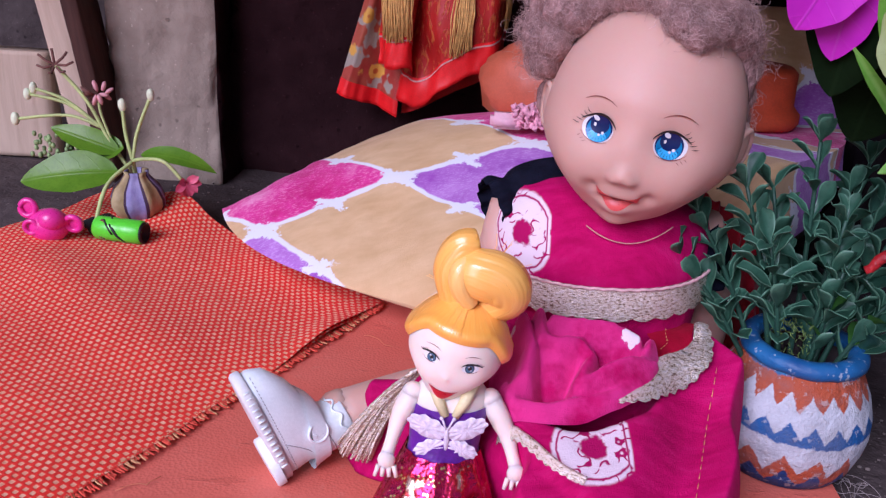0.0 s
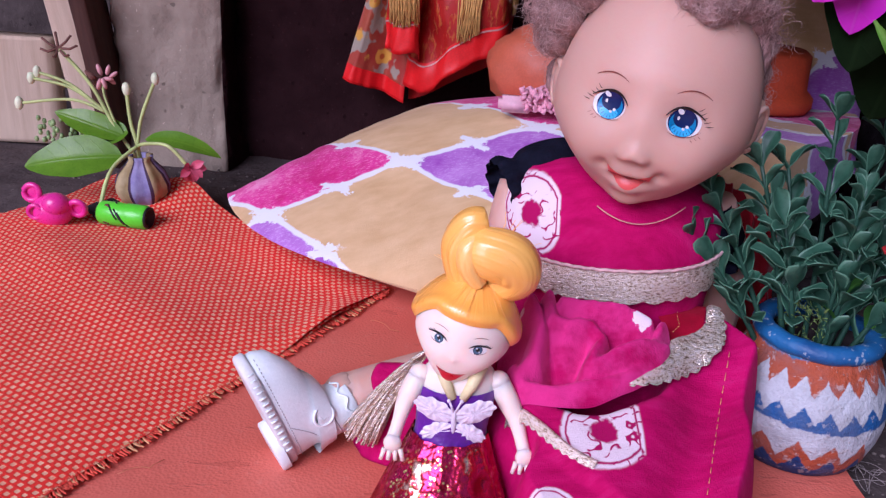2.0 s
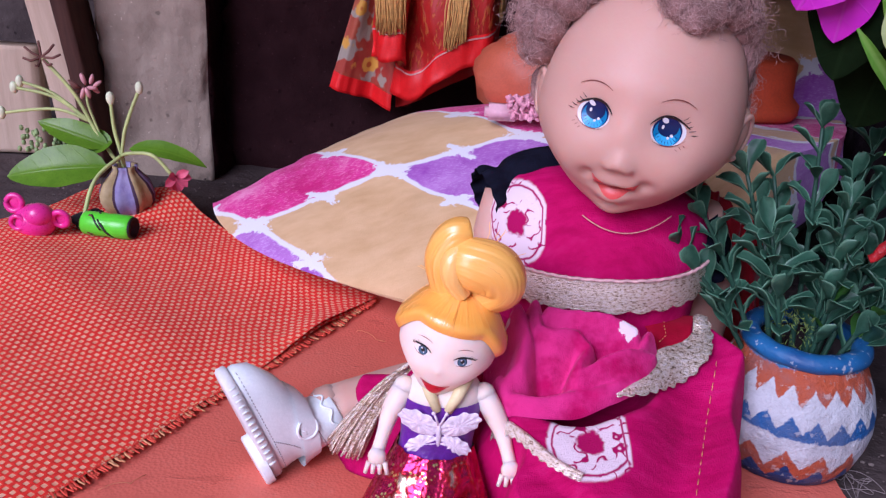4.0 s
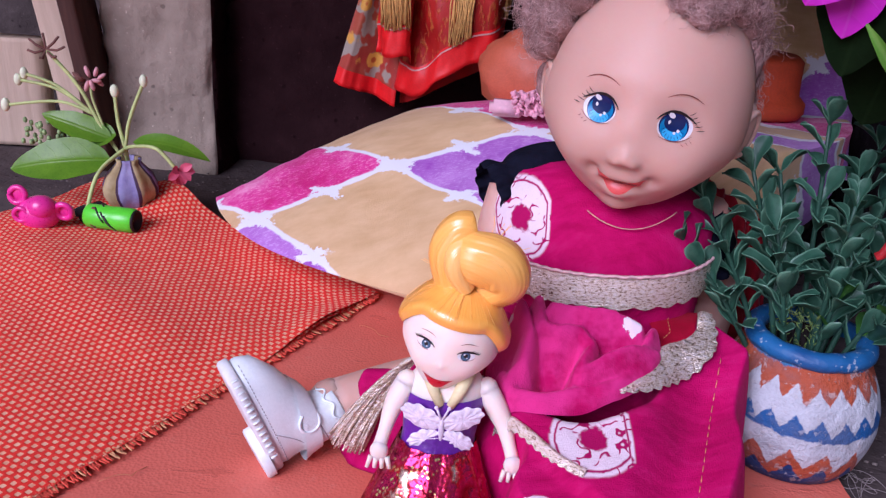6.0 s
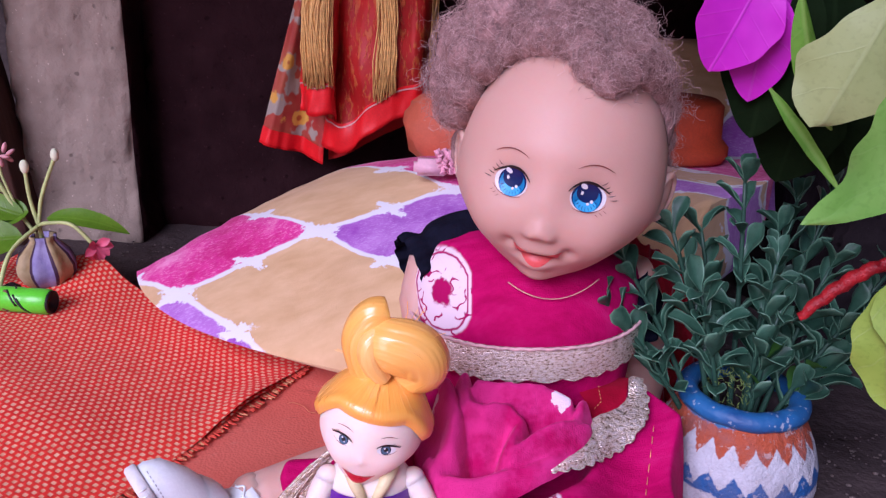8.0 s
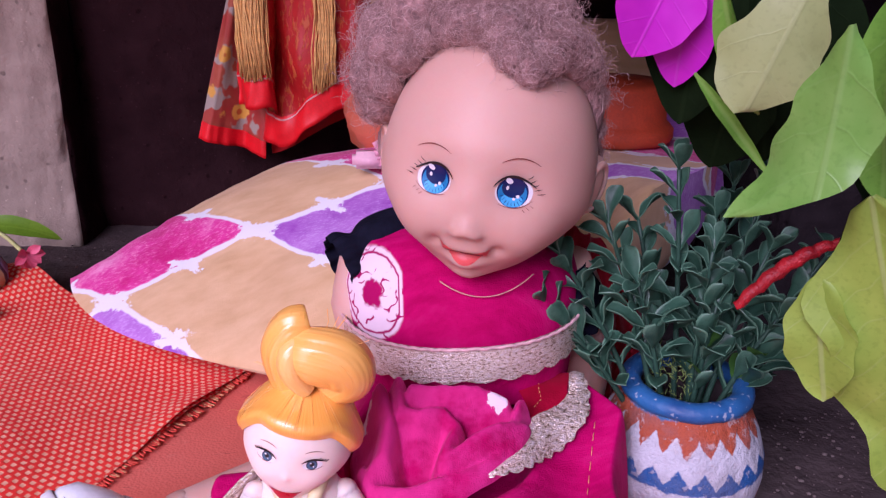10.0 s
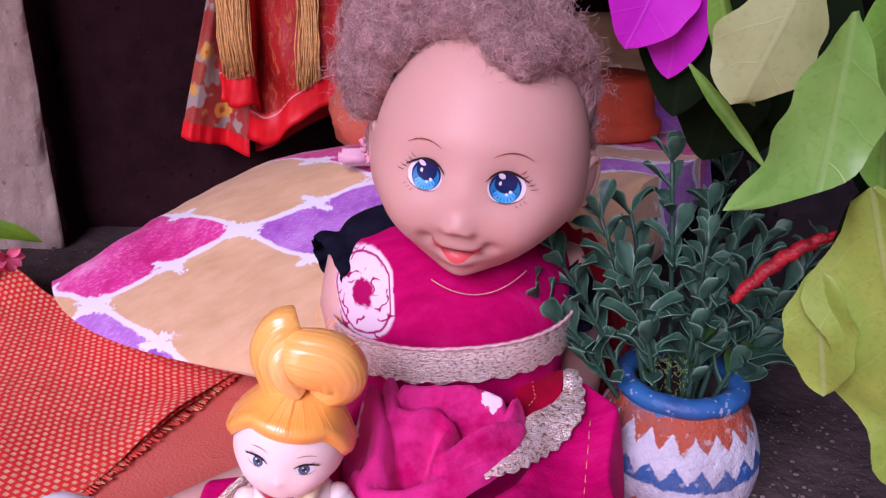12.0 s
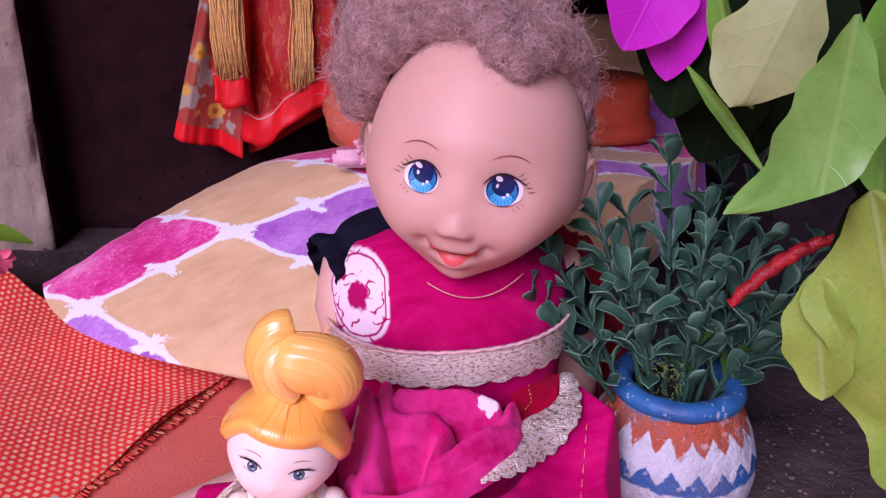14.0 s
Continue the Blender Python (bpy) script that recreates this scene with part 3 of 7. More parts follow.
def build_curtain():
    at = Vector((-0.02, 0.515, 0.05))
    curtain = thing("hanging_cloth", "red brocade cloth hanging in pleats, with gold tassels", "cloth", at)

    # the plan of the pleated cloth and its lowest edge, from the front pleat at the floral side to the far end
    plan = [Vector(p) for p in ((-0.0470, 0.5060, 0.0830), (-0.0405, 0.4960, 0.0822), (-0.0290, 0.4970, 0.0822), (-0.0270, 0.5170, 0.0740), (-0.0365, 0.5270, 0.0640), (-0.0300, 0.5160, 0.0580),
                                (-0.0190, 0.5060, 0.0590), (-0.0061, 0.4990, 0.0715), (0.0085, 0.4990, 0.0800), (0.0235, 0.5040, 0.0850), (0.0300, 0.5260, 0.0900))]

    def at_plan(u):
        t = clamp(u) * (len(plan) - 1)
        i = min(int(t), len(plan) - 2)
        q = t - i
        p0, p1, p2, p3 = (plan[min(max(i + o, 0), len(plan) - 1)] for o in (-1, 0, 1, 2))
        return 0.5 * ((2 * p1) + (p2 - p0) * q + (2 * p0 - 5 * p1 + 4 * p2 - p3) * q * q + (3 * p1 - p0 - 3 * p2 + p3) * q ** 3)

    def sheet(u):
        p = at_plan(u)
        return p.x, p.y

    def lowest(u):
        return at_plan(u).z + 0.0006 * math.sin(u * 41)

    def layer(u0, u1, z0, z1, n, m, out=0.0):
        """z0 and z1 are heights over the lowest edge; the cloth hangs straight above."""
        rows = []
        for i in range(m + 1):
            row = []
            for j in range(n + 1):
                u = u0 + (u1 - u0) * j / n
                x, y = sheet(u)
                lo = lowest(u)
                z = lo + z0 + (z1 - z0) * i / m if z1 < 0.1 else lo + z0 + (0.525 - lo - z0) * i / m
                slack = 0.003 * fbm(u * 7, z * 26, 2)
                row.append(Vector((x + slack + 0.02 * (z - 0.1), y - out + slack, z)) - at)
            rows.append(row)
        return rows

    def double(shape, front, back):
        shape.grid([front[k] for k in range(len(front) - 1, -1, -1)] + back)

    body, hem, edge = Shape(), Shape(), Shape()
    body.grid(layer(0.0, 1.0, 0.012, 1.0, 120, 60))
    double(hem, layer(0.0, 1.0, 0.0, 0.0185, 120, 6, 0.0016), layer(0.0, 1.0, 0.0, 0.0185, 120, 6, -0.0016))
    line = layer(0.0, 1.0, 0.0160, 0.0170, 120, 1, 0.0021)
    edge.grid([line[1], line[0]])
    # the floral panel hangs behind, lower, with a red hem of its own
    def panel(z0, z1, n, m, out=0.0):
        rows = []
        for i in range(m + 1):
            row = []
            for j in range(n + 1):
                u = j / n
                lo = 0.0600 - 0.0125 * u
                z = lo + z0 + (z1 - z0) * i / m if z1 < 0.1 else lo + z0 + (0.525 - lo - z0) * i / m
                x = -0.0756 + 0.040 * u + 0.28 * min(z - 0.06, 0.12) * (1 - u) + 0.05 * min(z - 0.06, 0.12) * u
                row.append(Vector((x, 0.524 - out - 0.005 * math.sin(u * 7 + 0.4) + 0.003 * fbm(u * 4, z * 20, 6), z)) - at)
            rows.append(row)
        return rows

    floral, floral_hem, inner = Shape(), Shape(), Shape()
    floral.grid(panel(0.0095, 1.0, 30, 60))
    double(floral_hem, panel(0.0, 0.0105, 30, 5, 0.0016), panel(0.0, 0.0105, 30, 5, -0.0016))
    # the inner turn of the pleat, which runs on in shade behind the front hem
    rows = []
    for i in range(13):
        row = []
        for j in range(41):
            u = j / 40
            lo = 0.0470 + 0.030 * u ** 1.2
            z = lo + 0.06 * i / 12
            row.append(Vector((-0.034 + 0.058 * u, 0.534 - 0.004 * math.sin(u * 9) + 0.002 * fbm(u * 5, z * 30, 4), z)) - at)
        rows.append(row)
    inner.grid(rows)
    part("floral_panel", floral, floral_material(), curtain, "floral printed panel with yellow flowers")
    part("cloth", body, brocade_material(), curtain)
    part("lining", inner, RED_SATIN, curtain, "red inner turn of the cloth")
    part("hem", hem, RED_SATIN, curtain, "bright red satin hem")
    part("hem", floral_hem, RED_SATIN, curtain, "red hem under the floral panel")
    part("hem_stitch", edge, plain("pale_piping", (0.70, 0.34, 0.30), 0.6), curtain, "pale stitched line along the hem")
    rnd = random.Random(8)
    for centre, width, count, low_off in ((0.13, 0.075, 110, 0.0185), (0.755, 0.035, 60, 0.0185), (0.975, 0.02, 16, 0.02), (0.42, 0.02, 14, -0.002)):
        s = Shape()
        for _ in range(count):
            u = centre + rnd.uniform(-width, width)
            x, y = sheet(u)
            low = lowest(u) + low_off + rnd.uniform(-0.003, 0.004)
            top = 0.26 if low_off > 0.01 else low + 0.012
            pts = []
            for k in range(9):
                z = low + (top - low) * k / 8
                sway = 0.0012 * math.sin(k * 1.7 + rnd.uniform(0, 6))
                slack = 0.003 * fbm(u * 7, z * 26, 2)
                pts.append(Vector((x + slack + sway + rnd.uniform(-0.0008, 0.0008) + (z - 0.1) * 0.02, y + slack - 0.0032 + rnd.uniform(-0.0012, 0.0012), z)) - at)
            s.tube(pts, rnd.uniform(0.0003, 0.0006), 4)
        part("tassel", s, GOLD_THREAD, curtain, "gold thread tassel")


build_curtain()


# ---- orange clay pot and pouch behind the doll ----
CLAY = plain("orange_clay", (0.52, 0.065, 0.014), 0.7, 0.3, 50, 0.0004)


def build_clay_pot():
    s = Shape()
    s.lathe([(0.001, 0.0), (0.0285, 0.0), (0.0300, 0.002), (0.0300, 0.0060), (0.0275, 0.0085), (0.0258, 0.010), (0.0250, 0.018), (0.0245, 0.0265), (0.0225, 0.0285), (0.001, 0.031)], 40, wobble=0.04)
    solo("clay_stand", s, CLAY, "upturned orange clay stand with a flared rim, on the cushion", "clay pot", (0.1490, 0.4250, 0.0815))


build_clay_pot()


def build_pouch():
    s = Shape()
    s.ball((0, 0, 0.024), (0.036, 0.022, 0.027), 28, 16, lump=0.12)
    pouch = solo("leather_pouch", s, plain("orange_hide", (0.56, 0.13, 0.06), 0.5, 0.2, 40, 0.0004), "soft salmon-orange leather pouch behind the doll", "pouch", (0.047, 0.452, 0.060))
    pouch.rotation_euler = (0, radians(6), radians(-10))


build_pouch()


def build_scrunchie():
    at = (0.0300, 0.3840, 0.0775)
    clip = thing("hair_clip", "small pale pink hair clip with a ruffled flower, on the cushion", "hair clip", at)
    rnd = random.Random(3)
    s = Shape()
    for k in range(420):
        a, r = rnd.uniform(0, math.tau), 0.012 * math.sqrt(rnd.random())
        c = (0.012 + r * math.cos(a) * 1.2, r * math.sin(a) * 0.8, 0.006 + rnd.uniform(-0.004, 0.005))
        s.ball(c, (0.0017, 0.0011, 0.0005), 7, 4, turn=Euler((rnd.uniform(0, 3), rnd.uniform(0, 3), 0)).to_matrix())
    part("ruffle", s, plain("pink_fluff", (0.76, 0.36, 0.44), 0.8, 0.3, 200), clip)
    b = Shape()
    b.box((-0.012, -0.004, 0.0), (0.004, 0.004, 0.0075), bevel=0.0018)
    part("bow", b, plain("pale_pink_ribbon", (0.78, 0.46, 0.52), 0.5, 0.15, 100), clip)


build_scrunchie()


# ---- leaves ----
def leaf_mesh(name, material, length, width, fold=0.25, bend=0.3, twist=0.0, ruffle=0.0, widest=0.4, n=14, m=8, sweep=0.0, hook=2.2, thick=0.00025, seed=0.0):
    """A leaf blade from its base at the origin along +Y, face up +Z, folded along the midrib and bent down towards the tip."""
    s = Shape()
    for side in (0, 1):
        rows = []
        for i in range(n + 1):
            k = i / n
            w = width / 2 * (math.sin(math.pi * k ** (math.log(0.5) / math.log(widest)))) ** 0.75 * (1 - 0.0 * k) if 0 < k < 1 else 0.0004 * (1 if k == 0 else 0.4)
            y = length * (math.sin(bend * k) / bend if abs(bend) > 1e-3 else k)
            z = -length * ((1 - math.cos(bend * k)) / bend if abs(bend) > 1e-3 else 0)
            row = []
            for j in range(m + 1):
                q = 2 * j / m - 1
                lift = fold * abs(q) ** 1.3 * w + ruffle * math.sin(k * 13 + q * 2 + seed) * abs(q) ** 2 * width * 0.5
                x = q * w * (1 + ruffle * math.sin(k * 21 + seed + q))
                p = Vector((x, y, z)) + Vector((0, math.sin(bend * k), math.cos(bend * k))) * lift
                a = twist * k
                p.x, p.z = p.x * math.cos(a) - (p.z - z) * math.sin(a), z + p.x * math.sin(a) + (p.z - z) * math.cos(a)
                p.x += sweep * length * k ** hook
                p.z -= side * thick
                row.append(p)
            rows.append(row if side == 0 else row[::-1])
        s.grid(rows)
    return s.mesh(name, [material])


def leaf_material(name, dark, light, vein=(0.5, 0.6, 0.2), rough=0.45, veins=True, scale=1.0):
    n = Nodes(name, rough, specular=0.4)
    x, y, z = n.xyz()
    base = n.ramp(n.noise(60 * scale, 4), (0.3, dark), (0.7, light))
    base = n.mix(n.math("MULTIPLY", n.step(n.noise(700 * scale, 2), 0.6, 0.1), 0.25), base, [c * 0.7 for c in dark])
    if veins:
        ax = n.math("ABSOLUTE", x)
        rib = n.math("SUBTRACT", 1.0, n.step(ax, 0.0005, 0.0003))
        bow = n.math("ADD", n.math("MULTIPLY", ax, 0.55), n.math("MULTIPLY", n.math("MULTIPLY", ax, ax), 28.0))
        bow = n.math("ADD", bow, n.math("MULTIPLY", n.noise(70, 2), 0.008))
        slant = n.math("FRACT", n.math("DIVIDE", n.math("SUBTRACT", y, bow), 0.0085))
        side = n.math("MULTIPLY", n.math("SUBTRACT", 1.0, n.step(n.math("ABSOLUTE", n.math("SUBTRACT", slant, 0.5)), 0.022, 0.025)), 0.40)
        lines = n.math("MAXIMUM", rib, side)
        base = n.mix(n.math("MULTIPLY", lines, 0.40), base, vein)
        n.bump(lines, 0.0003, 0.4)
    n.colour(base)
    n.b.inputs["Subsurface Weight"].default_value = 0.0
    trans = n.tree.nodes.new("ShaderNodeBsdfTranslucent")
    n.put(trans.inputs["Color"], base)
    mixer = n.tree.nodes.new("ShaderNodeMixShader")
    mixer.inputs[0].default_value = 0.30
    out = n.tree.nodes["Material Output"]
    n.tree.links.new(n.b.outputs[0], mixer.inputs[1])
    n.tree.links.new(trans.outputs[0], mixer.inputs[2])
    n.tree.links.new(mixer.outputs[0], out.inputs["Surface"])
    n.bump(n.noise(300, 2), 0.0002, 0.5)
    return n.mat


def along(base, tip, up, roll=0.0):
    """Axes with Y from base to tip and Z near up."""
    y = (Vector(tip) - Vector(base)).normalized()
    x = y.cross(Vector(up)).normalized()
    z = x.cross(y)
    m = Matrix((x, y, z)).transposed().to_4x4()
    m.translation = base
    return m @ Matrix.Rotation(roll, 4, "Y")


# ---- painted pot with a plastic plant ----
def pot_paint():
    n = Nodes("painted_clay_bands", 0.7, specular=0.35)
    x, y, z = n.xyz()
    turn = n.math("ARCTAN2", y, x)
    rag = n.math("MULTIPLY", n.math("SUBTRACT", n.noise(300, 4, 0.7), 0.5), 0.0036)
    h = n.math("ADD", z, rag)

    def zig(count, depth, phase=0.0):
        return n.math("MULTIPLY", n.math("PINGPONG", n.math("ADD", n.math("MULTIPLY", turn, count / math.tau * 2), phase), 1.0), depth)

    blue, white, orange, navy = (0.012, 0.10, 0.30), (0.52, 0.56, 0.60), (0.40, 0.080, 0.028), (0.008, 0.040, 0.15)
    uneven = n.math("MULTIPLY", n.math("SUBTRACT", n.noise(70, 2), 0.5), 0.005)
    h = n.math("ADD", h, uneven)
    c = n.mix(n.step(n.math("SUBTRACT", h, zig(15, 0.0060)), 0.0035, 0.0004), navy, orange)
    c = n.mix(n.step(n.math("SUBTRACT", h, zig(15, 0.0066, 0.2)), 0.0085, 0.0004), c, white)
    c = n.mix(n.step(h, 0.0190, 0.0004), c, blue)
    c = n.mix(n.step(n.math("SUBTRACT", h, zig(21, 0.0042)), 0.0212, 0.0004), c, white)
    c = n.mix(n.step(n.math("SUBTRACT", h, zig(21, 0.0046, 0.5)), 0.0290, 0.0004), c, orange)
    c = n.mix(n.step(h, 0.0368, 0.0004), c, (0.006, 0.16, 0.36))
    flecks = n.math("MULTIPLY", n.step(n.noise(900, 3, 0.6), 0.66, 0.02), n.step(h, 0.0368, 0.0004))
    c = n.mix(n.math("MULTIPLY", flecks, 0.8), c, (0.66, 0.72, 0.76))
    chips = n.step(n.noise(420, 4, 0.65), 0.60, 0.04)
    c = n.mix(n.math("MULTIPLY", chips, 0.45), c, (0.60, 0.58, 0.56))
    c = n.mix(n.math("MULTIPLY", n.step(n.noise(75, 5, 0.7), 0.52, 0.12), 0.35), c, (0.16, 0.15, 0.17))
    n.colour(c)
    n.bump(n.noise(260, 4, 0.7), 0.0018, 0.9)
    n.bump(chips, 0.0003, 0.5)
    return n.mat


POT_AT = Vector((0.1228, 0.2445, 0.0))


def build_pot():
    pot = thing("flower_pot", "small round clay pot hand-painted with blue, white and orange zigzags", "flower pot", POT_AT)
    s = Shape()
    s.lathe([(0.001, 0.0005), (0.0155, 0.0003), (0.0188, 0.0015), (0.0216, 0.006), (0.0233, 0.012), (0.0237, 0.0165), (0.0231, 0.0225), (0.0212, 0.029), (0.0184, 0.0345), (0.0166, 0.0375)], 64, wobble=0.02)
    inner = [(0.0132, 0.038), (0.0130, 0.030), (0.0150, 0.022), (0.001, 0.020)]
    s.lathe(inner, 40, slot=1)
    pot.scale = (1.12, 1.12, 1.12)
    part("body", s, [pot_paint(), plain("pot_inside", (0.04, 0.03, 0.03), 0.9)], pot)
    r = Shape()
    rows = []
    for k in range(14):
        a = k * math.tau / 14
        rows.append((0.0154 + 0.0031 * math.cos(a), 0.0394 + 0.0027 * math.sin(a)))
    ring = [[(rr * (1 + 0.015 * fbm(math.cos(t) * 2, math.sin(t) * 2, k)) * math.cos(t), rr * math.sin(t), z + 0.0004 * fbm(math.cos(t) * 3, math.sin(t) * 3, 9)) for t in (i * math.tau / 56 for i in range(56))] for k, (rr, z) in enumerate(rows)]
    r.grid(ring, loop_u=True, loop_v=True)
    n = Nodes("blue_rim_paint", 0.5, specular=0.5)
    chips = n.step(n.noise(480, 3), 0.64, 0.03)
    n.colour(n.mix(n.math("MULTIPLY", chips, 0.6), n.ramp(n.noise(70, 3), (0.3, (0.008, 0.070, 0.22)), (0.7, (0.02, 0.16, 0.38))), (0.5, 0.55, 0.6)))
    n.bump(n.noise(350, 3), 0.0008, 0.6)
    part("rim", r, n.mat, pot, "glossy blue painted rim")


build_pot()

PLASTIC_LEAF = leaf_material("plastic_leaf", (0.022, 0.100, 0.058), (0.080, 0.220, 0.135), (0.04, 0.12, 0.07), 0.42, veins=False)
PLASTIC_STEM = plain("plastic_stem", (0.02, 0.075, 0.045), 0.5, 0.25, 80)
FRESH_LEAF = leaf_material("bright_leaf", (0.05, 0.20, 0.03), (0.11, 0.34, 0.06), veins=False)


LEAF_RIM = plain("pale_leaf_rim", (0.085, 0.215, 0.130), 0.45, 0.2, 200)


def plastic_leaf_mesh(length, width, bend, seed):
    """A thick moulded leaf, broad and blunt at its end, with a thin pale rim."""
    s, n = Shape(), 12
    for side in (0, 1):
        rows = []
        for i in range(n + 1):
            k = i / n
            w = 0.16 + 0.84 * smooth(0.0, 0.68, k)
            if k > 0.68:
                w = math.sqrt(max(0.0, 1 - ((k - 0.68) / 0.32) ** 2.4)) + 0.04
            w *= width / 2
            y = length * math.sin(bend * k) / bend
            z = -length * (1 - math.cos(bend * k)) / bend
            row = []
            for q in (-1, -0.86, -0.4, 0, 0.4, 0.86, 1):
                lift = 0.55 * abs(q) ** 1.4 * w + 0.0005 * math.sin(k * 9 + seed + 2 * q) * abs(q)
                row.append(Vector((q * w, y, z)) + Vector((0, math.sin(bend * k), math.cos(bend * k))) * (lift - side * 0.00035))
            rows.append(row if side == 0 else row[::-1])
        first = len(s.f)
        s.grid(rows)
        for i in range(n):
            for j in (0, 5):
                s.m[first + i * 6 + j] = 1
        if side == 0:
            front = rows
    for j in (0, -1):
        edge = [[r[j], r[j] - Vector((0, 0, 0.00035))] for r in front]
        s.grid(edge if j else [e[::-1] for e in edge], 1)
    return s.mesh("leaf", [PLASTIC_LEAF, LEAF_RIM])


def build_plastic_plant():
    plant = thing("plastic_plant", "dark green plastic plant with rounded leaves in the painted pot", "plant", POT_AT + Vector((0, 0, 0.022)))
    rnd = random.Random(21)
    blades = [plastic_leaf_mesh(0.0148, 0.0066, b, b * 9) for b in (0.30, 0.75, -0.40)]
    bright = leaf_mesh("leaf", FRESH_LEAF, 0.0085, 0.006, 0.3, 0.5, 0, 0.05, 0.5, 8, 4, thick=0.0002)
    tips = [(-0.0095, 0.003, 0.091), (-0.030, 0.000, 0.076), (-0.043, 0.002, 0.066), (-0.047, -0.002, 0.052), (0.006, 0.008, 0.074), (0.026, 0.018, 0.084), (0.036, -0.004, 0.066),
            (0.033, -0.006, 0.050), (0.022, -0.008, 0.048), (-0.0015, -0.009, 0.070), (-0.022, -0.008, 0.060), (0.001, -0.011, 0.054), (0.014, 0.016, 0.082), (-0.016, 0.014, 0.072), (0.020, 0.000, 0.066)]
    for index, tip in enumerate(tips):
        tip = Vector(tip)
        root = Vector((tip.x * 0.22, tip.y * 0.25, 0.0))
        path = []
        for k in range(11):
            q = k / 10
            p = root.lerp(tip, q) + Vector((tip.x * 0.18 * (q * q - q), tip.y * 0.1 * (q * q - q), 0.10 * tip.z * (q - q * q)))
            path.append(p)
        s = Shape()
        s.tube(path, lambda q: 0.0011 - 0.0005 * q, 6)
        stem = part("stem", s, PLASTIC_STEM, plant)
        for k in range(7):
            q = (0.42 if tip.z > 0.045 else 0.62) * (1 - k / 6) + k / 6
            i = min(9, int(q * 10))
            p = path[i].lerp(path[i + 1], q * 10 - i) if q < 1 else path[10]
            d = (path[min(i + 1, 10)] - path[max(i - 1, 0)]).normalized()
            side = d.cross(Vector((0, 0, 1))).normalized()
            turn = k * 1.57 + index
            pair = (0.0, math.pi) if k < 6 else (0.0, math.pi, 1.57)
            for extra in pair:
                a = turn + extra + rnd.uniform(-0.35, 0.35)
                out = side * math.cos(a) + side.cross(d) * math.sin(a)
                aim = (out * rnd.uniform(0.5, 1.0) + d * rnd.uniform(0.8, 1.25)).normalized()
                size = rnd.uniform(0.75, 1.1) * (0.78 + 0.3 * math.sin(math.pi * min(1, q + 0.1)))
                lush = index in (8, 11) and k in (1, 3) and extra == 0.0
                blade = new("leaf", bright if lush else rnd.choice(blades))
                blade.parent = stem
                blade.matrix_local = along(p, p + aim, d + Vector((0, 0, 0.3)), rnd.uniform(-0.4, 0.4)) @ Matrix.Scale(size, 4)
    moss = Shape()
    for _ in range(240):
        a, r = rnd.uniform(2.2, 4.4), rnd.uniform(0.008, 0.013)
        p = Vector((r * math.cos(a), r * math.sin(a), 0.016 + rnd.uniform(0, 0.018)))
        moss.tube([p, p + Vector((rnd.uniform(-1, 1), rnd.uniform(-1, 1), rnd.uniform(0, 1))) * 0.0017], 0.00013, 4)
    part("moss", moss, plain("yellow_moss", (0.15, 0.24, 0.05), 0.8, 0.4, 200), plant, "yellow-green moss fibres")


build_plastic_plant()


def build_red_cloth():
    s = Shape()
    rows = []
    for i in range(31):
        v = i / 30
        row = []
        for j in range(49):
            u = j / 48
            fold = math.sin(u * 21 + 2.0 * fbm(u * 3, v * 2, 5))
            top = 0.083 - 0.030 * u + 0.006 * fbm(u * 6, 1.0, 2)
            row.append((-0.016 + 0.036 * u + 0.002 * fbm(u * 5, v * 4, 3), 0.006 * u - 0.012 * (1 - v) + (0.0035 + 0.003 * (1 - v)) * fold, 0.0015 + top * v))
        rows.append(row)
    s.grid(rows + [[(x, y + 0.0012, z) for x, y, z in row] for row in reversed(rows)])
    n = Nodes("dark_red_cotton", 0.75, sheen=0.2, specular=0.2)
    n.colour(n.ramp(n.noise(60, 4), (0.3, (0.30, 0.006, 0.014)), (0.7, (0.50, 0.014, 0.030))))
    n.bump(n.noise(600, 2), 0.0004, 0.5)
    solo("red_cloth", s, n.mat, "dark red cotton cloth bunched up behind the plastic plant", "cloth", (0.108, 0.292, 0.0))


build_red_cloth()


def build_chilli():
    s = Shape()
    a, b = Vector((0.1205, 0.2165, 0.0835)), Vector((0.1450, 0.2110, 0.1040))
    path = []
    for k in range(25):
        q = k / 24
        path.append(a.lerp(b, q) - a + Vector((0, 0, 0.0035 * math.sin(q * math.pi))) + Vector((0.0004 * math.sin(q * 40), 0, 0.0004 * math.cos(q * 40))))
    s.tube(path, lambda q: 0.0005 + 0.0014 * math.sin(math.pi * min(1, q * 0.9 + 0.1)) ** 0.6, 10)
    n = Nodes("red_twist", 0.45)
    n.colour(n.ramp(n.noise(260, 3), (0.3, (0.26, 0.008, 0.01)), (0.7, (0.55, 0.02, 0.02))))
    n.bump(n.noise(500, 2, stretch=(3, 1, 3)), 0.0006, 0.8)
    solo("red_bud", s, n.mat, "long twisted dark red bud resting among the plastic leaves", "flower bud", a)


build_chilli()


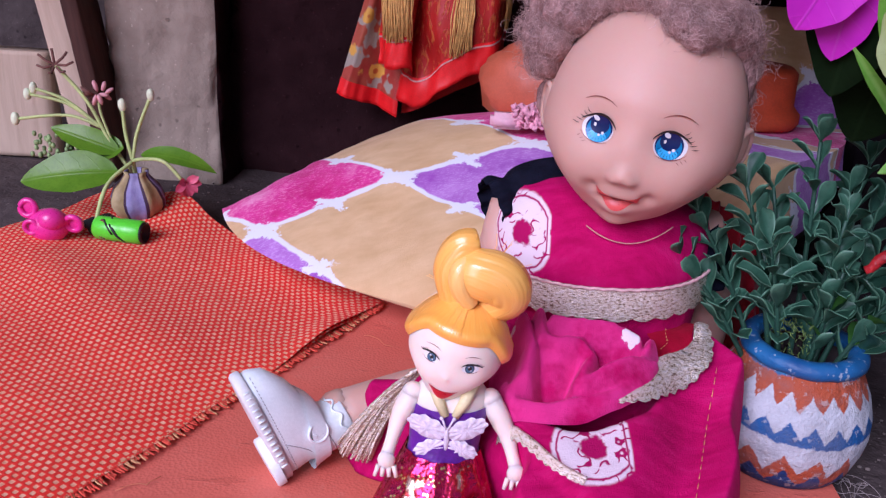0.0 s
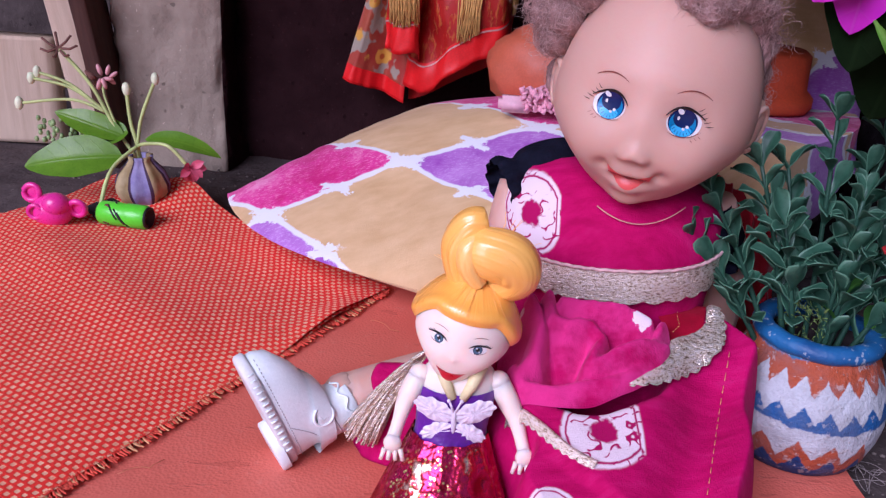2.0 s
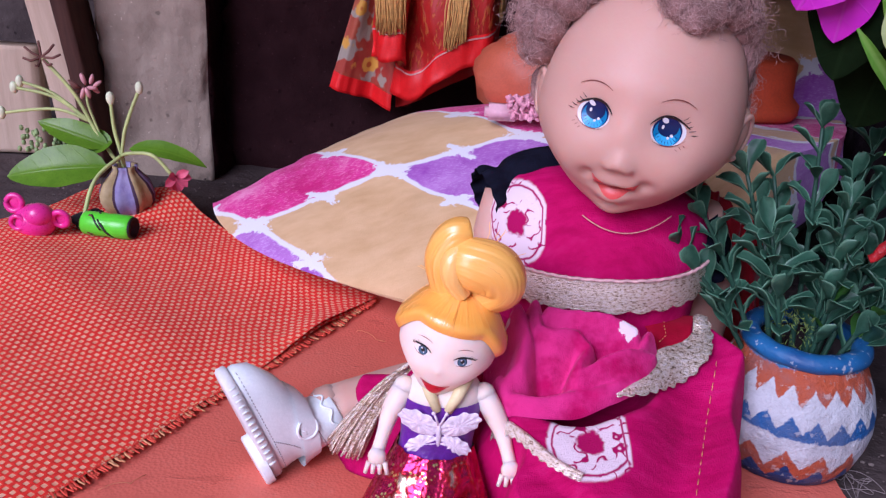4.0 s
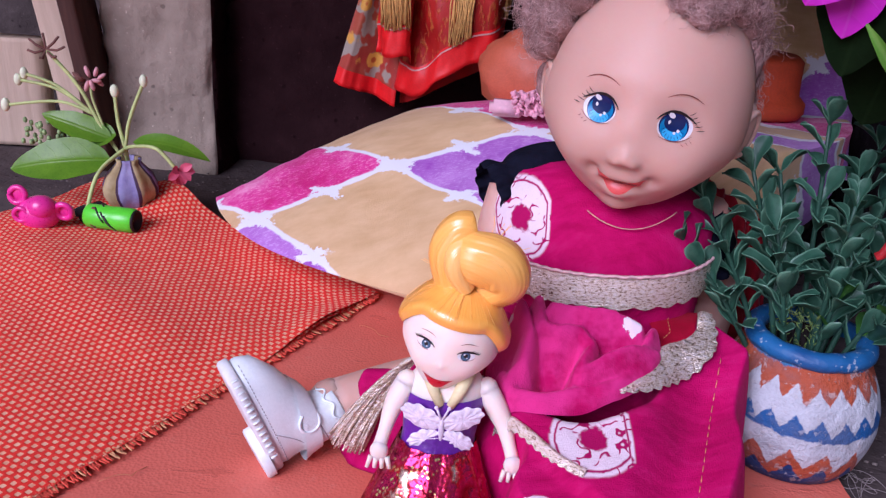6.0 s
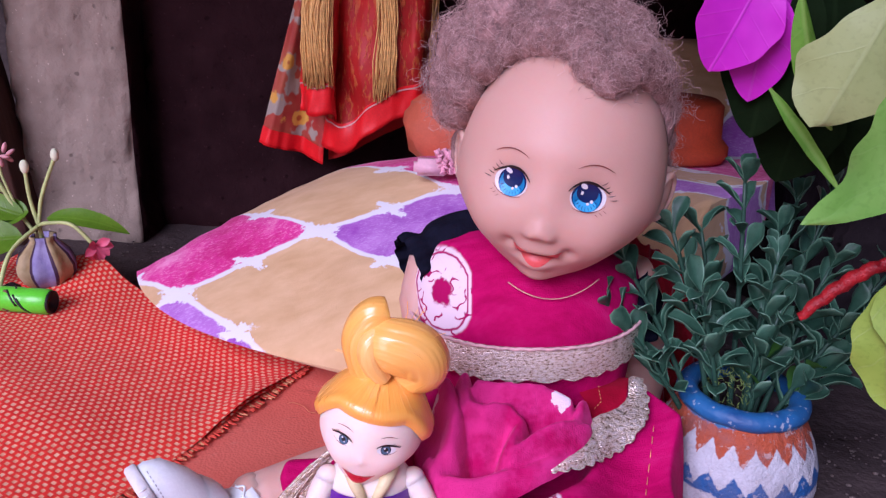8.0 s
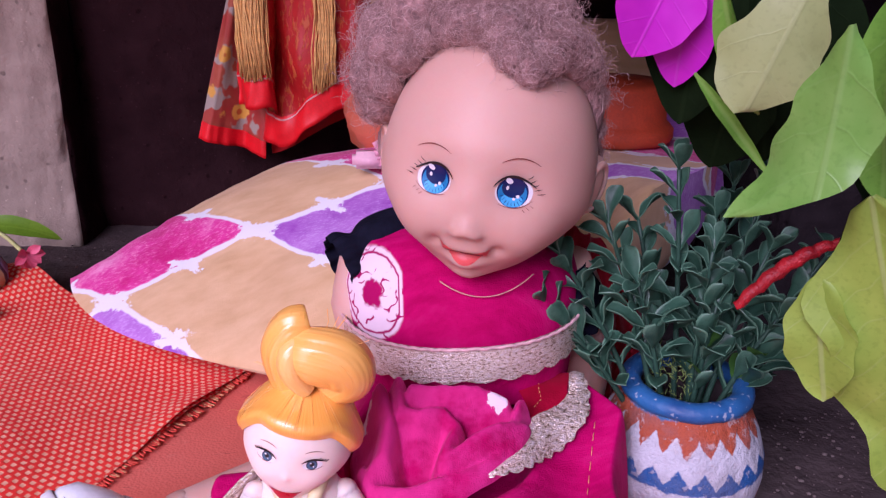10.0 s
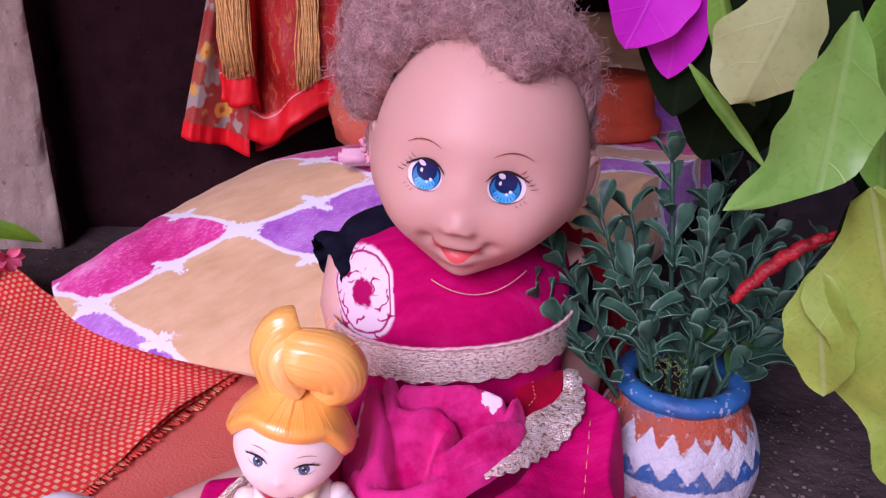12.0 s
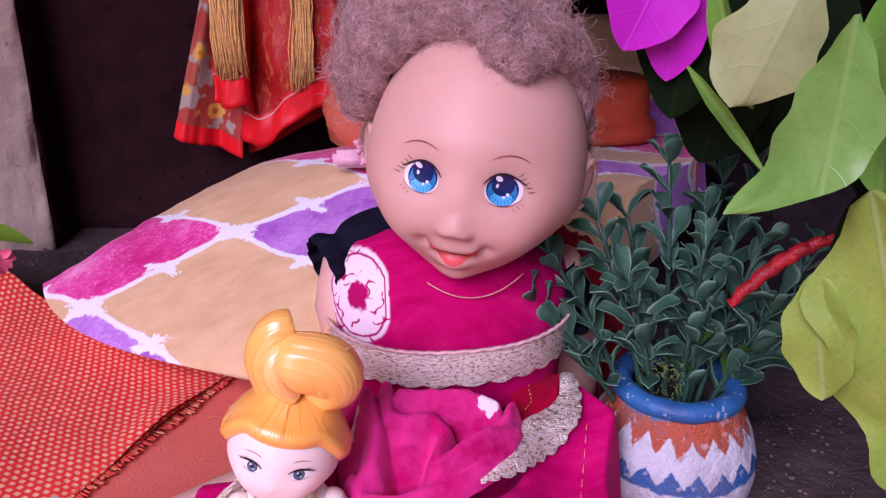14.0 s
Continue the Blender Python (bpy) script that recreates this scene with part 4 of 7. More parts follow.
# ---- bougainvillea ----
def build_bougainvillea():
    root = Vector((0.200, 0.200, -0.003))
    plant = thing("bougainvillea", "bougainvillea branch with broad green leaves and magenta bracts", "plant", root)
    greens = {
        "fresh": leaf_material("fresh_leaf", (0.11, 0.36, 0.03), (0.24, 0.54, 0.07), (0.34, 0.60, 0.14), 0.34),
        "broad": leaf_material("broad_leaf", (0.14, 0.40, 0.05), (0.25, 0.52, 0.11), (0.28, 0.54, 0.15), 0.30),
        "yellow": leaf_material("yellowing_leaf", (0.22, 0.40, 0.04), (0.38, 0.56, 0.08), (0.46, 0.60, 0.24), 0.45),
        "pale": leaf_material("pale_leaf", (0.34, 0.44, 0.15), (0.42, 0.53, 0.20), (0.44, 0.56, 0.24), 0.5),
        # leaf copy with the shade among the foliage put into its colour
        "shaded": leaf_material("shaded_leaf", (0.005, 0.014, 0.004), (0.010, 0.026, 0.007), (0.014, 0.034, 0.010), 0.85),
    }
    greens["shaded"].node_tree.nodes["Principled BSDF"].inputs["Specular IOR Level"].default_value = 0.06
    wood = plain("green_bark", (0.10, 0.09, 0.04), 0.8, 0.35, 90, 0.0006)

    def shoot(points, radius):
        s = Shape()
        pts = [Vector(p) - root for p in points]
        path = []
        for i in range(len(pts) - 1):
            for k in range(6):
                q = k / 6
                p0, p1, p2, p3 = pts[max(i - 1, 0)], pts[i], pts[i + 1], pts[min(i + 2, len(pts) - 1)]
                path.append(0.5 * ((2 * p1) + (p2 - p0) * q + (2 * p0 - 5 * p1 + 4 * p2 - p3) * q * q + (3 * p1 - p0 - 3 * p2 + p3) * q ** 3))
        path.append(pts[-1])
        s.tube(path, lambda q: radius * (1 - 0.6 * q), 7)
        return part("branch", s, wood, plant)

    main = shoot([(0.200, 0.200, -0.003), (0.188, 0.205, 0.07), (0.165, 0.19, 0.14), (0.140, 0.18, 0.19), (0.100, 0.21, 0.215)], 0.003)
    arm = shoot([(0.165, 0.19, 0.14), (0.135, 0.170, 0.160), (0.118, 0.160, 0.172)], 0.0018)

    def leaf(base, tip, up, width, tone, branch=main, roll=0.0, **more):
        base, tip = Vector(base), Vector(tip)
        me = leaf_mesh("leaf", greens[tone], (tip - base).length * 1.06, width, thick=0.0003, n=26, m=12, **more)
        blade = new("leaf", me)
        blade.parent = branch
        blade.matrix_local = along(base - root, tip - root, up, roll)
        s = Shape()
        s.tube([(0, 0, 0), (0.0005, -0.006, 0.001), (0.002, -0.012, 0.003)], 0.0006, 5)
        stem = new("stalk", s.mesh("stalk", [greens[tone]]))
        stem.parent = branch
        stem.matrix_local = blade.matrix_local

    # the broad leaf that curls to a point above the pot
    leaf((0.1042, 0.1600, 0.1614), (0.1079, 0.1660, 0.1264), (-0.62, -0.76, 0.1), 0.0176, "broad", arm, bend=-0.30, fold=-0.25, ruffle=0.085, widest=0.578, twist=-0.485, sweep=0.405, hook=4.0)
    leaf((0.1298, 0.1900, 0.1642), (0.1339, 0.1850, 0.1229), (-0.5, -0.85, 0.1), 0.017, "fresh", main, bend=0.25, fold=0.2, ruffle=0.04, widest=0.5)
    # the yellowing leaf below it
    leaf((0.1240, 0.1750, 0.1270), (0.1430, 0.162, 0.0540), (-0.75, -0.62, 0.1), 0.030, "yellow", main, bend=0.25, fold=0.14, ruffle=0.19, widest=0.42, seed=1.5)
    leaf((0.1200, 0.181, 0.1080), (0.1225, 0.176, 0.0790), (-0.7, -0.7, 0.1), 0.015, "yellow", main, bend=0.3, fold=0.2, ruffle=0.07, widest=0.5)
    # pale leaves behind, and near-black ones coloured for the shade between leaves
    leaf((0.1165, 0.192, 0.1735), (0.1035, 0.190, 0.1412), (-0.3, -0.9, 0.2), 0.0215, "pale", arm, bend=0.35, fold=-0.22, ruffle=0.07, widest=0.66, sweep=0.05)
    leaf((0.1000, 0.205, 0.1680), (0.1085, 0.205, 0.1350), (-0.8, -0.5, 0.2), 0.007, "fresh", arm, bend=0.5, fold=0.6, widest=0.5)
    leaf((0.1015, 0.216, 0.1450), (0.1215, 0.216, 0.1225), (-0.5, -0.8, 0.3), 0.0034, "fresh", arm, bend=-0.45, fold=0.7, ruffle=0.05, widest=0.45)
    leaf((0.1280, 0.172, 0.1770), (0.1300, 0.168, 0.1450), (-0.2, -0.95, 0.1), 0.020, "fresh", arm, bend=0.3, fold=0.2, widest=0.45)
    leaf((0.1360, 0.176, 0.1650), (0.1400, 0.172, 0.1250), (-0.5, -0.85, 0.1), 0.026, "fresh", main, bend=0.3, fold=0.15, widest=0.45)
    leaf((0.1400, 0.170, 0.1200), (0.1580, 0.160, 0.0700), (-0.5, -0.85, 0.2), 0.030, "yellow", main, bend=0.3, fold=0.2, widest=0.45)
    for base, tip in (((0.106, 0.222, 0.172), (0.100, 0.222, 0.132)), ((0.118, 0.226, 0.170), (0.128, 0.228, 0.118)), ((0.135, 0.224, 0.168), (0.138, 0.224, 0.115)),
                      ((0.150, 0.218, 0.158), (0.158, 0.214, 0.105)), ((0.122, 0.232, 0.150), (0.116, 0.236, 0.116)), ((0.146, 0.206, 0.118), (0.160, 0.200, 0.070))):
        leaf(base, tip, (-0.5, -0.8, 0.25), 0.024, "shaded", main, bend=0.4, fold=0.25, ruffle=0.03, widest=0.42)

    n = Nodes("magenta_bract", 0.5, specular=0.3)
    x, y, _ = n.xyz()
    ax = n.math("ABSOLUTE", x)
    slant = n.math("FRACT", n.math("DIVIDE", n.math("SUBTRACT", y, n.math("MULTIPLY", ax, 0.7)), 0.006))
    vein = n.math("MULTIPLY", n.math("SUBTRACT", 1.0, n.step(n.math("ABSOLUTE", n.math("SUBTRACT", slant, 0.5)), 0.03, 0.03)), 0.35)
    vein = n.math("MAXIMUM", vein, n.math("SUBTRACT", 1.0, n.step(ax, 0.0003, 0.0002)))
    base = n.ramp(n.noise(70, 3), (0.3, (0.54, 0.018, 0.50)), (0.7, (0.72, 0.045, 0.64)))
    base = n.mix(n.math("MULTIPLY", vein, 0.22), base, (0.66, 0.16, 0.66))
    n.colour(base)
    n.bump(vein, 0.0003, 0.5)
    trans = n.tree.nodes.new("ShaderNodeBsdfTranslucent")
    n.put(trans.inputs["Color"], base)
    mixer = n.tree.nodes.new("ShaderNodeMixShader")
    mixer.inputs[0].default_value = 0.3
    n.tree.links.new(n.b.outputs[0], mixer.inputs[1])
    n.tree.links.new(trans.outputs[0], mixer.inputs[2])
    n.tree.links.new(mixer.outputs[0], n.tree.nodes["Material Output"].inputs["Surface"])
    for base, tip, up, width, bend in (((0.0965, 0.218, 0.1720), (0.0870, 0.215, 0.1500), (-0.15, -0.95, 0.2), 0.020, 0.5), ((0.1000, 0.220, 0.1680), (0.0985, 0.2205, 0.1420), (-0.4, -0.9, 0.2), 0.016, 0.3),
                                       ((0.1010, 0.220, 0.1700), (0.1100, 0.222, 0.1560), (0.3, -0.9, 0.3), 0.016, 0.4)):
        base, tip = Vector(base), Vector(tip)
        blade = new("bract", leaf_mesh("bract", n.mat, (tip - base).length * 1.08, width, 0.25, bend, 0, 0.03, 0.45, 22, 12, thick=0.0002))
        blade.parent = arm
        blade.matrix_local = along(base - root, tip - root, up)


build_bougainvillea()


# ---- toy vase with cut flowers, and toys on the mat ----
VASE_AT = Vector((-0.1765, 0.4330, 0.0040))


def build_vase():
    vase = thing("toy_vase", "tiny clay vase with violet and tan stripes, on the mat", "vase", VASE_AT)
    s = Shape()
    rows = []
    for r, z in ((0.001, 0.0), (0.008, 0.0), (0.0115, 0.003), (0.0140, 0.008), (0.0143, 0.012), (0.0120, 0.018), (0.0080, 0.0225), (0.0062, 0.025), (0.0066, 0.027), (0.0050, 0.027), (0.0045, 0.022)):
        rows.append([(r * (1 + 0.05 * math.cos(8 * a)) * math.cos(a), r * (1 + 0.05 * math.cos(8 * a)) * math.sin(a), z) for a in (k * math.tau / 64 for k in range(64))])
    s.grid(rows, loop_u=True)
    n = Nodes("striped_vase_paint", 0.6)
    x, y, z = n.xyz()
    k = n.math("ADD", n.math("MULTIPLY", n.math("ARCTAN2", y, x), 8 / math.tau), n.math("MULTIPLY", z, 12.0))
    f = n.math("FRACT", k)
    odd = n.math("PINGPONG", n.math("FLOOR", k), 1.0)
    line = n.step(n.math("ABSOLUTE", n.math("SUBTRACT", f, 0.5)), 0.42, 0.02)
    body = n.mix(odd, n.ramp(n.noise(150, 3), (0.3, (0.22, 0.19, 0.40)), (0.7, (0.36, 0.34, 0.54))), n.ramp(n.noise(150, 3), (0.3, (0.36, 0.27, 0.10)), (0.7, (0.52, 0.42, 0.22))))
    n.colour(n.mix(line, body, (0.05, 0.02, 0.05)))
    n.bump(n.noise(400, 3), 0.0006, 0.6)
    part("body", s, n.mat, vase)


build_vase()


def build_cut_flowers():
    at = VASE_AT + Vector((0, 0, 0.022))
    spray = thing("cut_flowers", "fresh sprig with pale buds and a drooping pink flower", "flowers", at)
    stem_mat = plain("pale_stem", (0.46, 0.58, 0.20), 0.55, 0.25, 100)
    bud_mat = plain("cream_bud", (0.72, 0.82, 0.54), 0.55, 0.15, 150)
    brown = plain("dry_sepal", (0.16, 0.07, 0.05), 0.8, 0.4, 200)
    pink = plain("pink_petal", (0.66, 0.12, 0.19), 0.55, 0.25, 200)
    blush = plain("blush_petal", (0.66, 0.34, 0.34), 0.6, 0.25, 200)
    green = leaf_material("sprig_leaf", (0.10, 0.27, 0.010), (0.19, 0.40, 0.020), (0.17, 0.36, 0.025), 0.32)

    def curve(points, radius, name="stem", material=stem_mat, steps=6):
        s = Shape()
        pts = [Vector(p) - at for p in points]
        path = []
        for i in range(len(pts) - 1):
            for k in range(steps):
                q = k / steps
                p0, p1, p2, p3 = pts[max(i - 1, 0)], pts[i], pts[i + 1], pts[min(i + 2, len(pts) - 1)]
                path.append(0.5 * ((2 * p1) + (p2 - p0) * q + (2 * p0 - 5 * p1 + 4 * p2 - p3) * q * q + (3 * p1 - p0 - 3 * p2 + p3) * q ** 3))
        path.append(pts[-1])
        s.tube(path, radius, 6)
        return part(name, s, material, spray)

    def bud(stem, p, size, material=bud_mat):
        s = Shape()
        s.ball(Vector(p) - at, (size * 0.60, size * 0.58, size * 0.95), 12, 8, lump=0.30)
        part("bud", s, material, stem)

    fork = (-0.1765, 0.430, 0.037)
    main = curve([(-0.1765, 0.433, 0.026), fork], 0.0011)
    a = curve([fork, (-0.180, 0.432, 0.050), (-0.1815, 0.434, 0.064)], 0.0010)
    bud(a, (-0.1818, 0.434, 0.066), 0.0042)
    b = curve([fork, (-0.174, 0.432, 0.052), (-0.1665, 0.434, 0.071)], 0.0010)
    bud(b, (-0.1660, 0.434, 0.073), 0.0032)
    c = curve([fork, (-0.170, 0.425, 0.040), (-0.157, 0.421, 0.041), (-0.1475, 0.420, 0.0320)], 0.0010)
    for k in range(9):
        q = k * math.tau / 9
        me = leaf_mesh("petal", pink, 0.0085, 0.0045, 0.3, 0.7, 0, 0.05, 0.6, 7, 4)
        petal = new("petal", me)
        petal.parent = c
        p = Vector((-0.1455, 0.420, 0.0310)) - at
        petal.matrix_local = along(p, p + Vector((0.5 + 0.6 * math.cos(q), -0.45 + 0.3 * math.sin(q * 2), -0.45 + 0.75 * math.sin(q))), (0.6, -0.6, 0.3))
    d = curve([fork, (-0.185, 0.415, 0.028), (-0.188, 0.405, 0.012), (-0.186, 0.400, 0.009)], 0.0011)
    for k in range(5):
        s = Shape()
        p = Vector((-0.187, 0.401, 0.011)) - at
        s.tube([p, p + Vector((0.003 + 0.004 * math.cos(k), -0.003, 0.004 * math.sin(k * 1.3))), p + Vector((0.009 + 0.004 * math.cos(k), -0.005, -0.003 + 0.003 * math.sin(k * 1.3)))], 0.0006, 5)
        part("sepal", s, brown, d)
    e = curve([(-0.181, 0.436, 0.030), (-0.192, 0.438, 0.046), (-0.203, 0.440, 0.066), (-0.2180, 0.441, 0.0830)], 0.0010)
    for k in range(7):
        s = Shape()
        p = Vector((-0.2185, 0.441, 0.0835)) - at
        q = k * math.tau / 7
        s.tube([p, p + Vector((0.006 * math.cos(q), 0.002 * math.sin(q), 0.0045 * math.sin(q))), p + Vector((0.010 * math.cos(q), 0.003 * math.sin(q), 0.006 * math.sin(q) + 0.002))], 0.0007, 5)
        part("sepal", s, brown, e)
    for tip in ((-0.2310, 0.440, 0.0705), (-0.2345, 0.440, 0.0670), (-0.2405, 0.436, 0.0540)):
        f = curve([(-0.196, 0.439, 0.052), (-0.214, 0.440, (0.052 + tip[2]) / 2 + 0.004), tip], 0.0009)
        bud(f, tip, 0.0036)
    g = curve([(-0.190, 0.438, 0.044), (-0.196, 0.440, 0.060), (-0.1970, 0.442, 0.0680)], 0.0007)
    for k in range(10):
        q = k * math.tau / 10
        s = Shape()
        p = Vector((-0.1970, 0.442, 0.0690)) - at
        far = 0.35 + 0.65 * (k * 7 % 10) / 9
        s.ball(p + Vector((0.0085 * far * math.cos(q * 3), 0.003 * math.sin(q), 0.0050 * far * math.sin(q * 3))), (0.0034, 0.0014, 0.0012), 7, 5, turn=Matrix.Rotation(q * 2, 3, "Y"), lump=0.3)
        part("petal", s, (blush, blush, brown)[k % 3], g)
    rnd = random.Random(5)
    s = Shape()
    for _ in range(46):
        p = Vector((-0.223 + rnd.uniform(-0.012, 0.012), 0.442 + rnd.uniform(-0.004, 0.004), 0.039 + rnd.uniform(-0.007, 0.007))) - at
        s.ball(p, (0.0013, 0.0013, 0.0016), 6, 4)
    part("bud_tuft", s, plain("green_buds", (0.28, 0.42, 0.16), 0.6, 0.3, 300), spray, "tuft of tiny green buds")
    for base, tip, up, width, bend in (((-0.184, 0.428, 0.031), (-0.2335, 0.424, 0.0235), (-0.1, -0.75, 0.65), 0.024, 0.55), ((-0.186, 0.436, 0.040), (-0.222, 0.438, 0.050), (0, -0.8, 0.6), 0.014, 0.3),
                                       ((-0.172, 0.430, 0.041), (-0.1340, 0.430, 0.0340), (0.1, -0.55, 0.8), 0.011, 1.0), ((-0.184, 0.437, 0.042), (-0.205, 0.440, 0.036), (0, -0.7, 0.7), 0.016, 0.4)):
        base, tip = Vector(base), Vector(tip)
        blade = new("leaf", leaf_mesh("leaf", green, (tip - base).length * (1 + 0.1 * bend), width, 0.25, bend, 0, 0.02, 0.42, 18, 8))
        blade.parent = main
        blade.matrix_local = along(base - at, tip - at, up, 0) @ Matrix.Rotation(bend / 2, 4, "X")


build_cut_flowers()
for _name in ("toy_vase", "cut_flowers"):
    bpy.data.objects[_name].location += Vector((0.0075, -0.012, 0.0))


def build_toys():
    pink = plain("pink_plastic", (0.78, 0.035, 0.30), 0.3, 0.12, 60, 0.0001, coat=0.3)
    s = Shape()
    s.ball((0, 0, 0.0100), (0.0125, 0.0105, 0.0105), 22, 14)
    s.ball((0.004, -0.004, 0.0155), (0.0082, 0.0075, 0.0070), 18, 12)
    for cx, cz, turn in ((-0.0105, 0.0210, 0.4), (0.0160, 0.0130, -0.5)):
        ring = []
        for i in range(20):
            t = i * math.tau / 20
            ring.append((cx + 0.0046 * math.cos(t), -0.002 + 0.002 * math.sin(t) * turn, cz + 0.0046 * math.sin(t)))
        s.tube(ring + ring[:2], 0.0018, 8, cap=False)
        s.ball((cx, -0.0008, cz), (0.0046, 0.0012, 0.0046), 12, 8)
    ring = [(-0.0065 + 0.0040 * math.cos(i * math.tau / 18), -0.0085, 0.0115 + 0.0040 * math.sin(i * math.tau / 18)) for i in range(20)]
    s.tube(ring, 0.0014, 8, cap=False)
    s.moved(Matrix.Scale(0.84, 4))
    solo("toy_figure", s, pink, "glossy hot pink plastic toy with round loops, on the mat", "toy", (-0.2010, 0.3840, 0.0022))

    neon = plain("neon_green_plastic", (0.10, 0.72, 0.02), 0.35, 0.12, 80, 0.0001, coat=0.2)
    black = plain("black_plastic", (0.012, 0.012, 0.014), 0.5, 0.3, 100)
    axis = Matrix.Translation((0, 0, 0.0062)) @ Matrix.Rotation(radians(-8), 4, "Z") @ Matrix.Rotation(radians(90), 4, "Y")
    caps = thing("toy_torch", "neon green plastic toy torch with a black end", "toy", (-0.1662, 0.3880, 0.0030))
    b = Shape()
    b.lathe([(0.001, -0.0135), (0.0050, -0.0133), (0.0060, -0.0120), (0.0062, -0.002), (0.0058, 0.0), (0.0062, 0.002), (0.0062, 0.0115), (0.0055, 0.0125)], 26)
    part("barrel", b.moved(axis), neon, caps)
    e = Shape()
    e.lathe([(0.0055, 0.0118), (0.0055, 0.0135), (0.0046, 0.0138), (0.0042, 0.0110), (0.001, 0.0110)], 24)
    part("end_cap", e.moved(axis), black, caps, "black open end")
    rnd = random.Random(2)
    for _ in range(4):
        m = Shape()
        a0 = rnd.uniform(-1.2, 1.2) + math.pi
        z0 = rnd.uniform(-0.010, -0.001)
        m.tube([(0.0062 * math.cos(a0 + 0.25 * k), 0.0062 * math.sin(a0 + 0.25 * k), z0 + 0.0012 * k) for k in range(6)], 0.0005, 5)
        part("scribble", m.moved(axis), black, caps, "black pen mark")
    k = Shape()
    k.ball((0, 0, 0.005), (0.008, 0.006, 0.005), 14, 9, lump=0.5)
    k.ball((0.005, 0.002, 0.006), (0.005, 0.005, 0.006), 12, 8, lump=0.5)
    solo("charcoal_lump", k, plain("charcoal", (0.012, 0.011, 0.012), 0.9, 0.5, 150, 0.0008), "small black lump of charcoal on the mat", "charcoal", (-0.1825, 0.3960, 0.0022))


build_toys()


# ---- crumbs of earth ----
def build_crumbs():
    rnd = random.Random(9)
    s = Shape()
    for x0, x1, y0, y1, count in ((0.142, 0.215, 0.150, 0.300, 420), (-0.24, -0.09, 0.455, 0.525, 170)):
        for _ in range(count):
            r = 0.0003 + 0.0007 * rnd.random() ** 3
            s.ball((rnd.uniform(x0, x1), rnd.uniform(y0, y1), -0.0046 + r * 0.4), (r * rnd.uniform(0.8, 1.6), r, r * 0.6), 5, 3, lump=0.8)
    solo("soil_crumbs", s, mud_material("crumbled_earth", (0.075, 0.058, 0.050), (0.26, 0.22, 0.19)), "crumbs of dry grey-brown earth scattered on the ground", "soil", kind="stuff")


build_crumbs()


# ---- fibres and threads that lie about ----
def build_threads():
    rnd = random.Random(77)
    fibre = plain("pale_fibre", (0.30, 0.26, 0.24), 0.8, 0.3, 200)
    s = Shape()
    for _ in range(1):
        a = rnd.uniform(0, 6)
        c = Vector((rnd.uniform(-0.006, 0.006), rnd.uniform(-0.005, 0.005), 0.0012))
        pts = [c + Vector((0.006 * math.cos(a + 0.13 * k) * (1 - 0.004 * k), 0.005 * math.sin(a + 0.13 * k), 0.0012 * math.sin(0.26 * k + a) + 0.0012)) for k in range(170)]
        pts = [p + Vector((0.003 * math.sin(0.21 * k), 0.003 * math.cos(0.33 * k), 0.0006 * math.sin(0.5 * k))) for k, p in enumerate(pts)]
        s.tube(pts, 0.00010, 4)
    solo("fibre_tangle", s, fibre, "tangle of dry pale fibres on the ground beside the pot", "fibres", (0.146, 0.2330, -0.0035))
    for at, turn in (((-0.094, 0.199, 0.0014), 0.6), ((0.004, 0.315, 0.0014), 1.9), ((-0.018, 0.300, 0.0014), 2.6)):
        t = Shape()
        t.tube([(0.0016 * k * math.cos(turn + 0.22 * math.sin(k)), 0.0016 * k * math.sin(turn + 0.25 * math.sin(k * 0.7)), 0.0003) for k in range(10)], 0.00014, 4)
        solo("loose_thread", t, plain("orange_thread", (0.62, 0.22, 0.10), 0.8), "loose orange thread on the leatherette sheet", "thread", at, group="loose threads on the sheet")


build_threads()


# ---- dolls ----
def vinyl(name, colour, blush, rough=0.47):
    n = Nodes(name, rough, specular=0.42, sss=0.4)
    base = n.ramp(n.noise(45, 3), (0.3, [c * 0.95 for c in colour]), (0.7, colour))
    n.colour(n.mix(n.math("MULTIPLY", n.step(n.noise(900, 2), 0.6, 0.15), 0.06), base, blush))
    n.bump(n.noise(1200, 2), 0.0001, 0.3)
    return n.mat


def paint(name, colour, rough=0.35, **more):
    return plain(name, colour, rough, 0.1, 300, 0.0, **more)


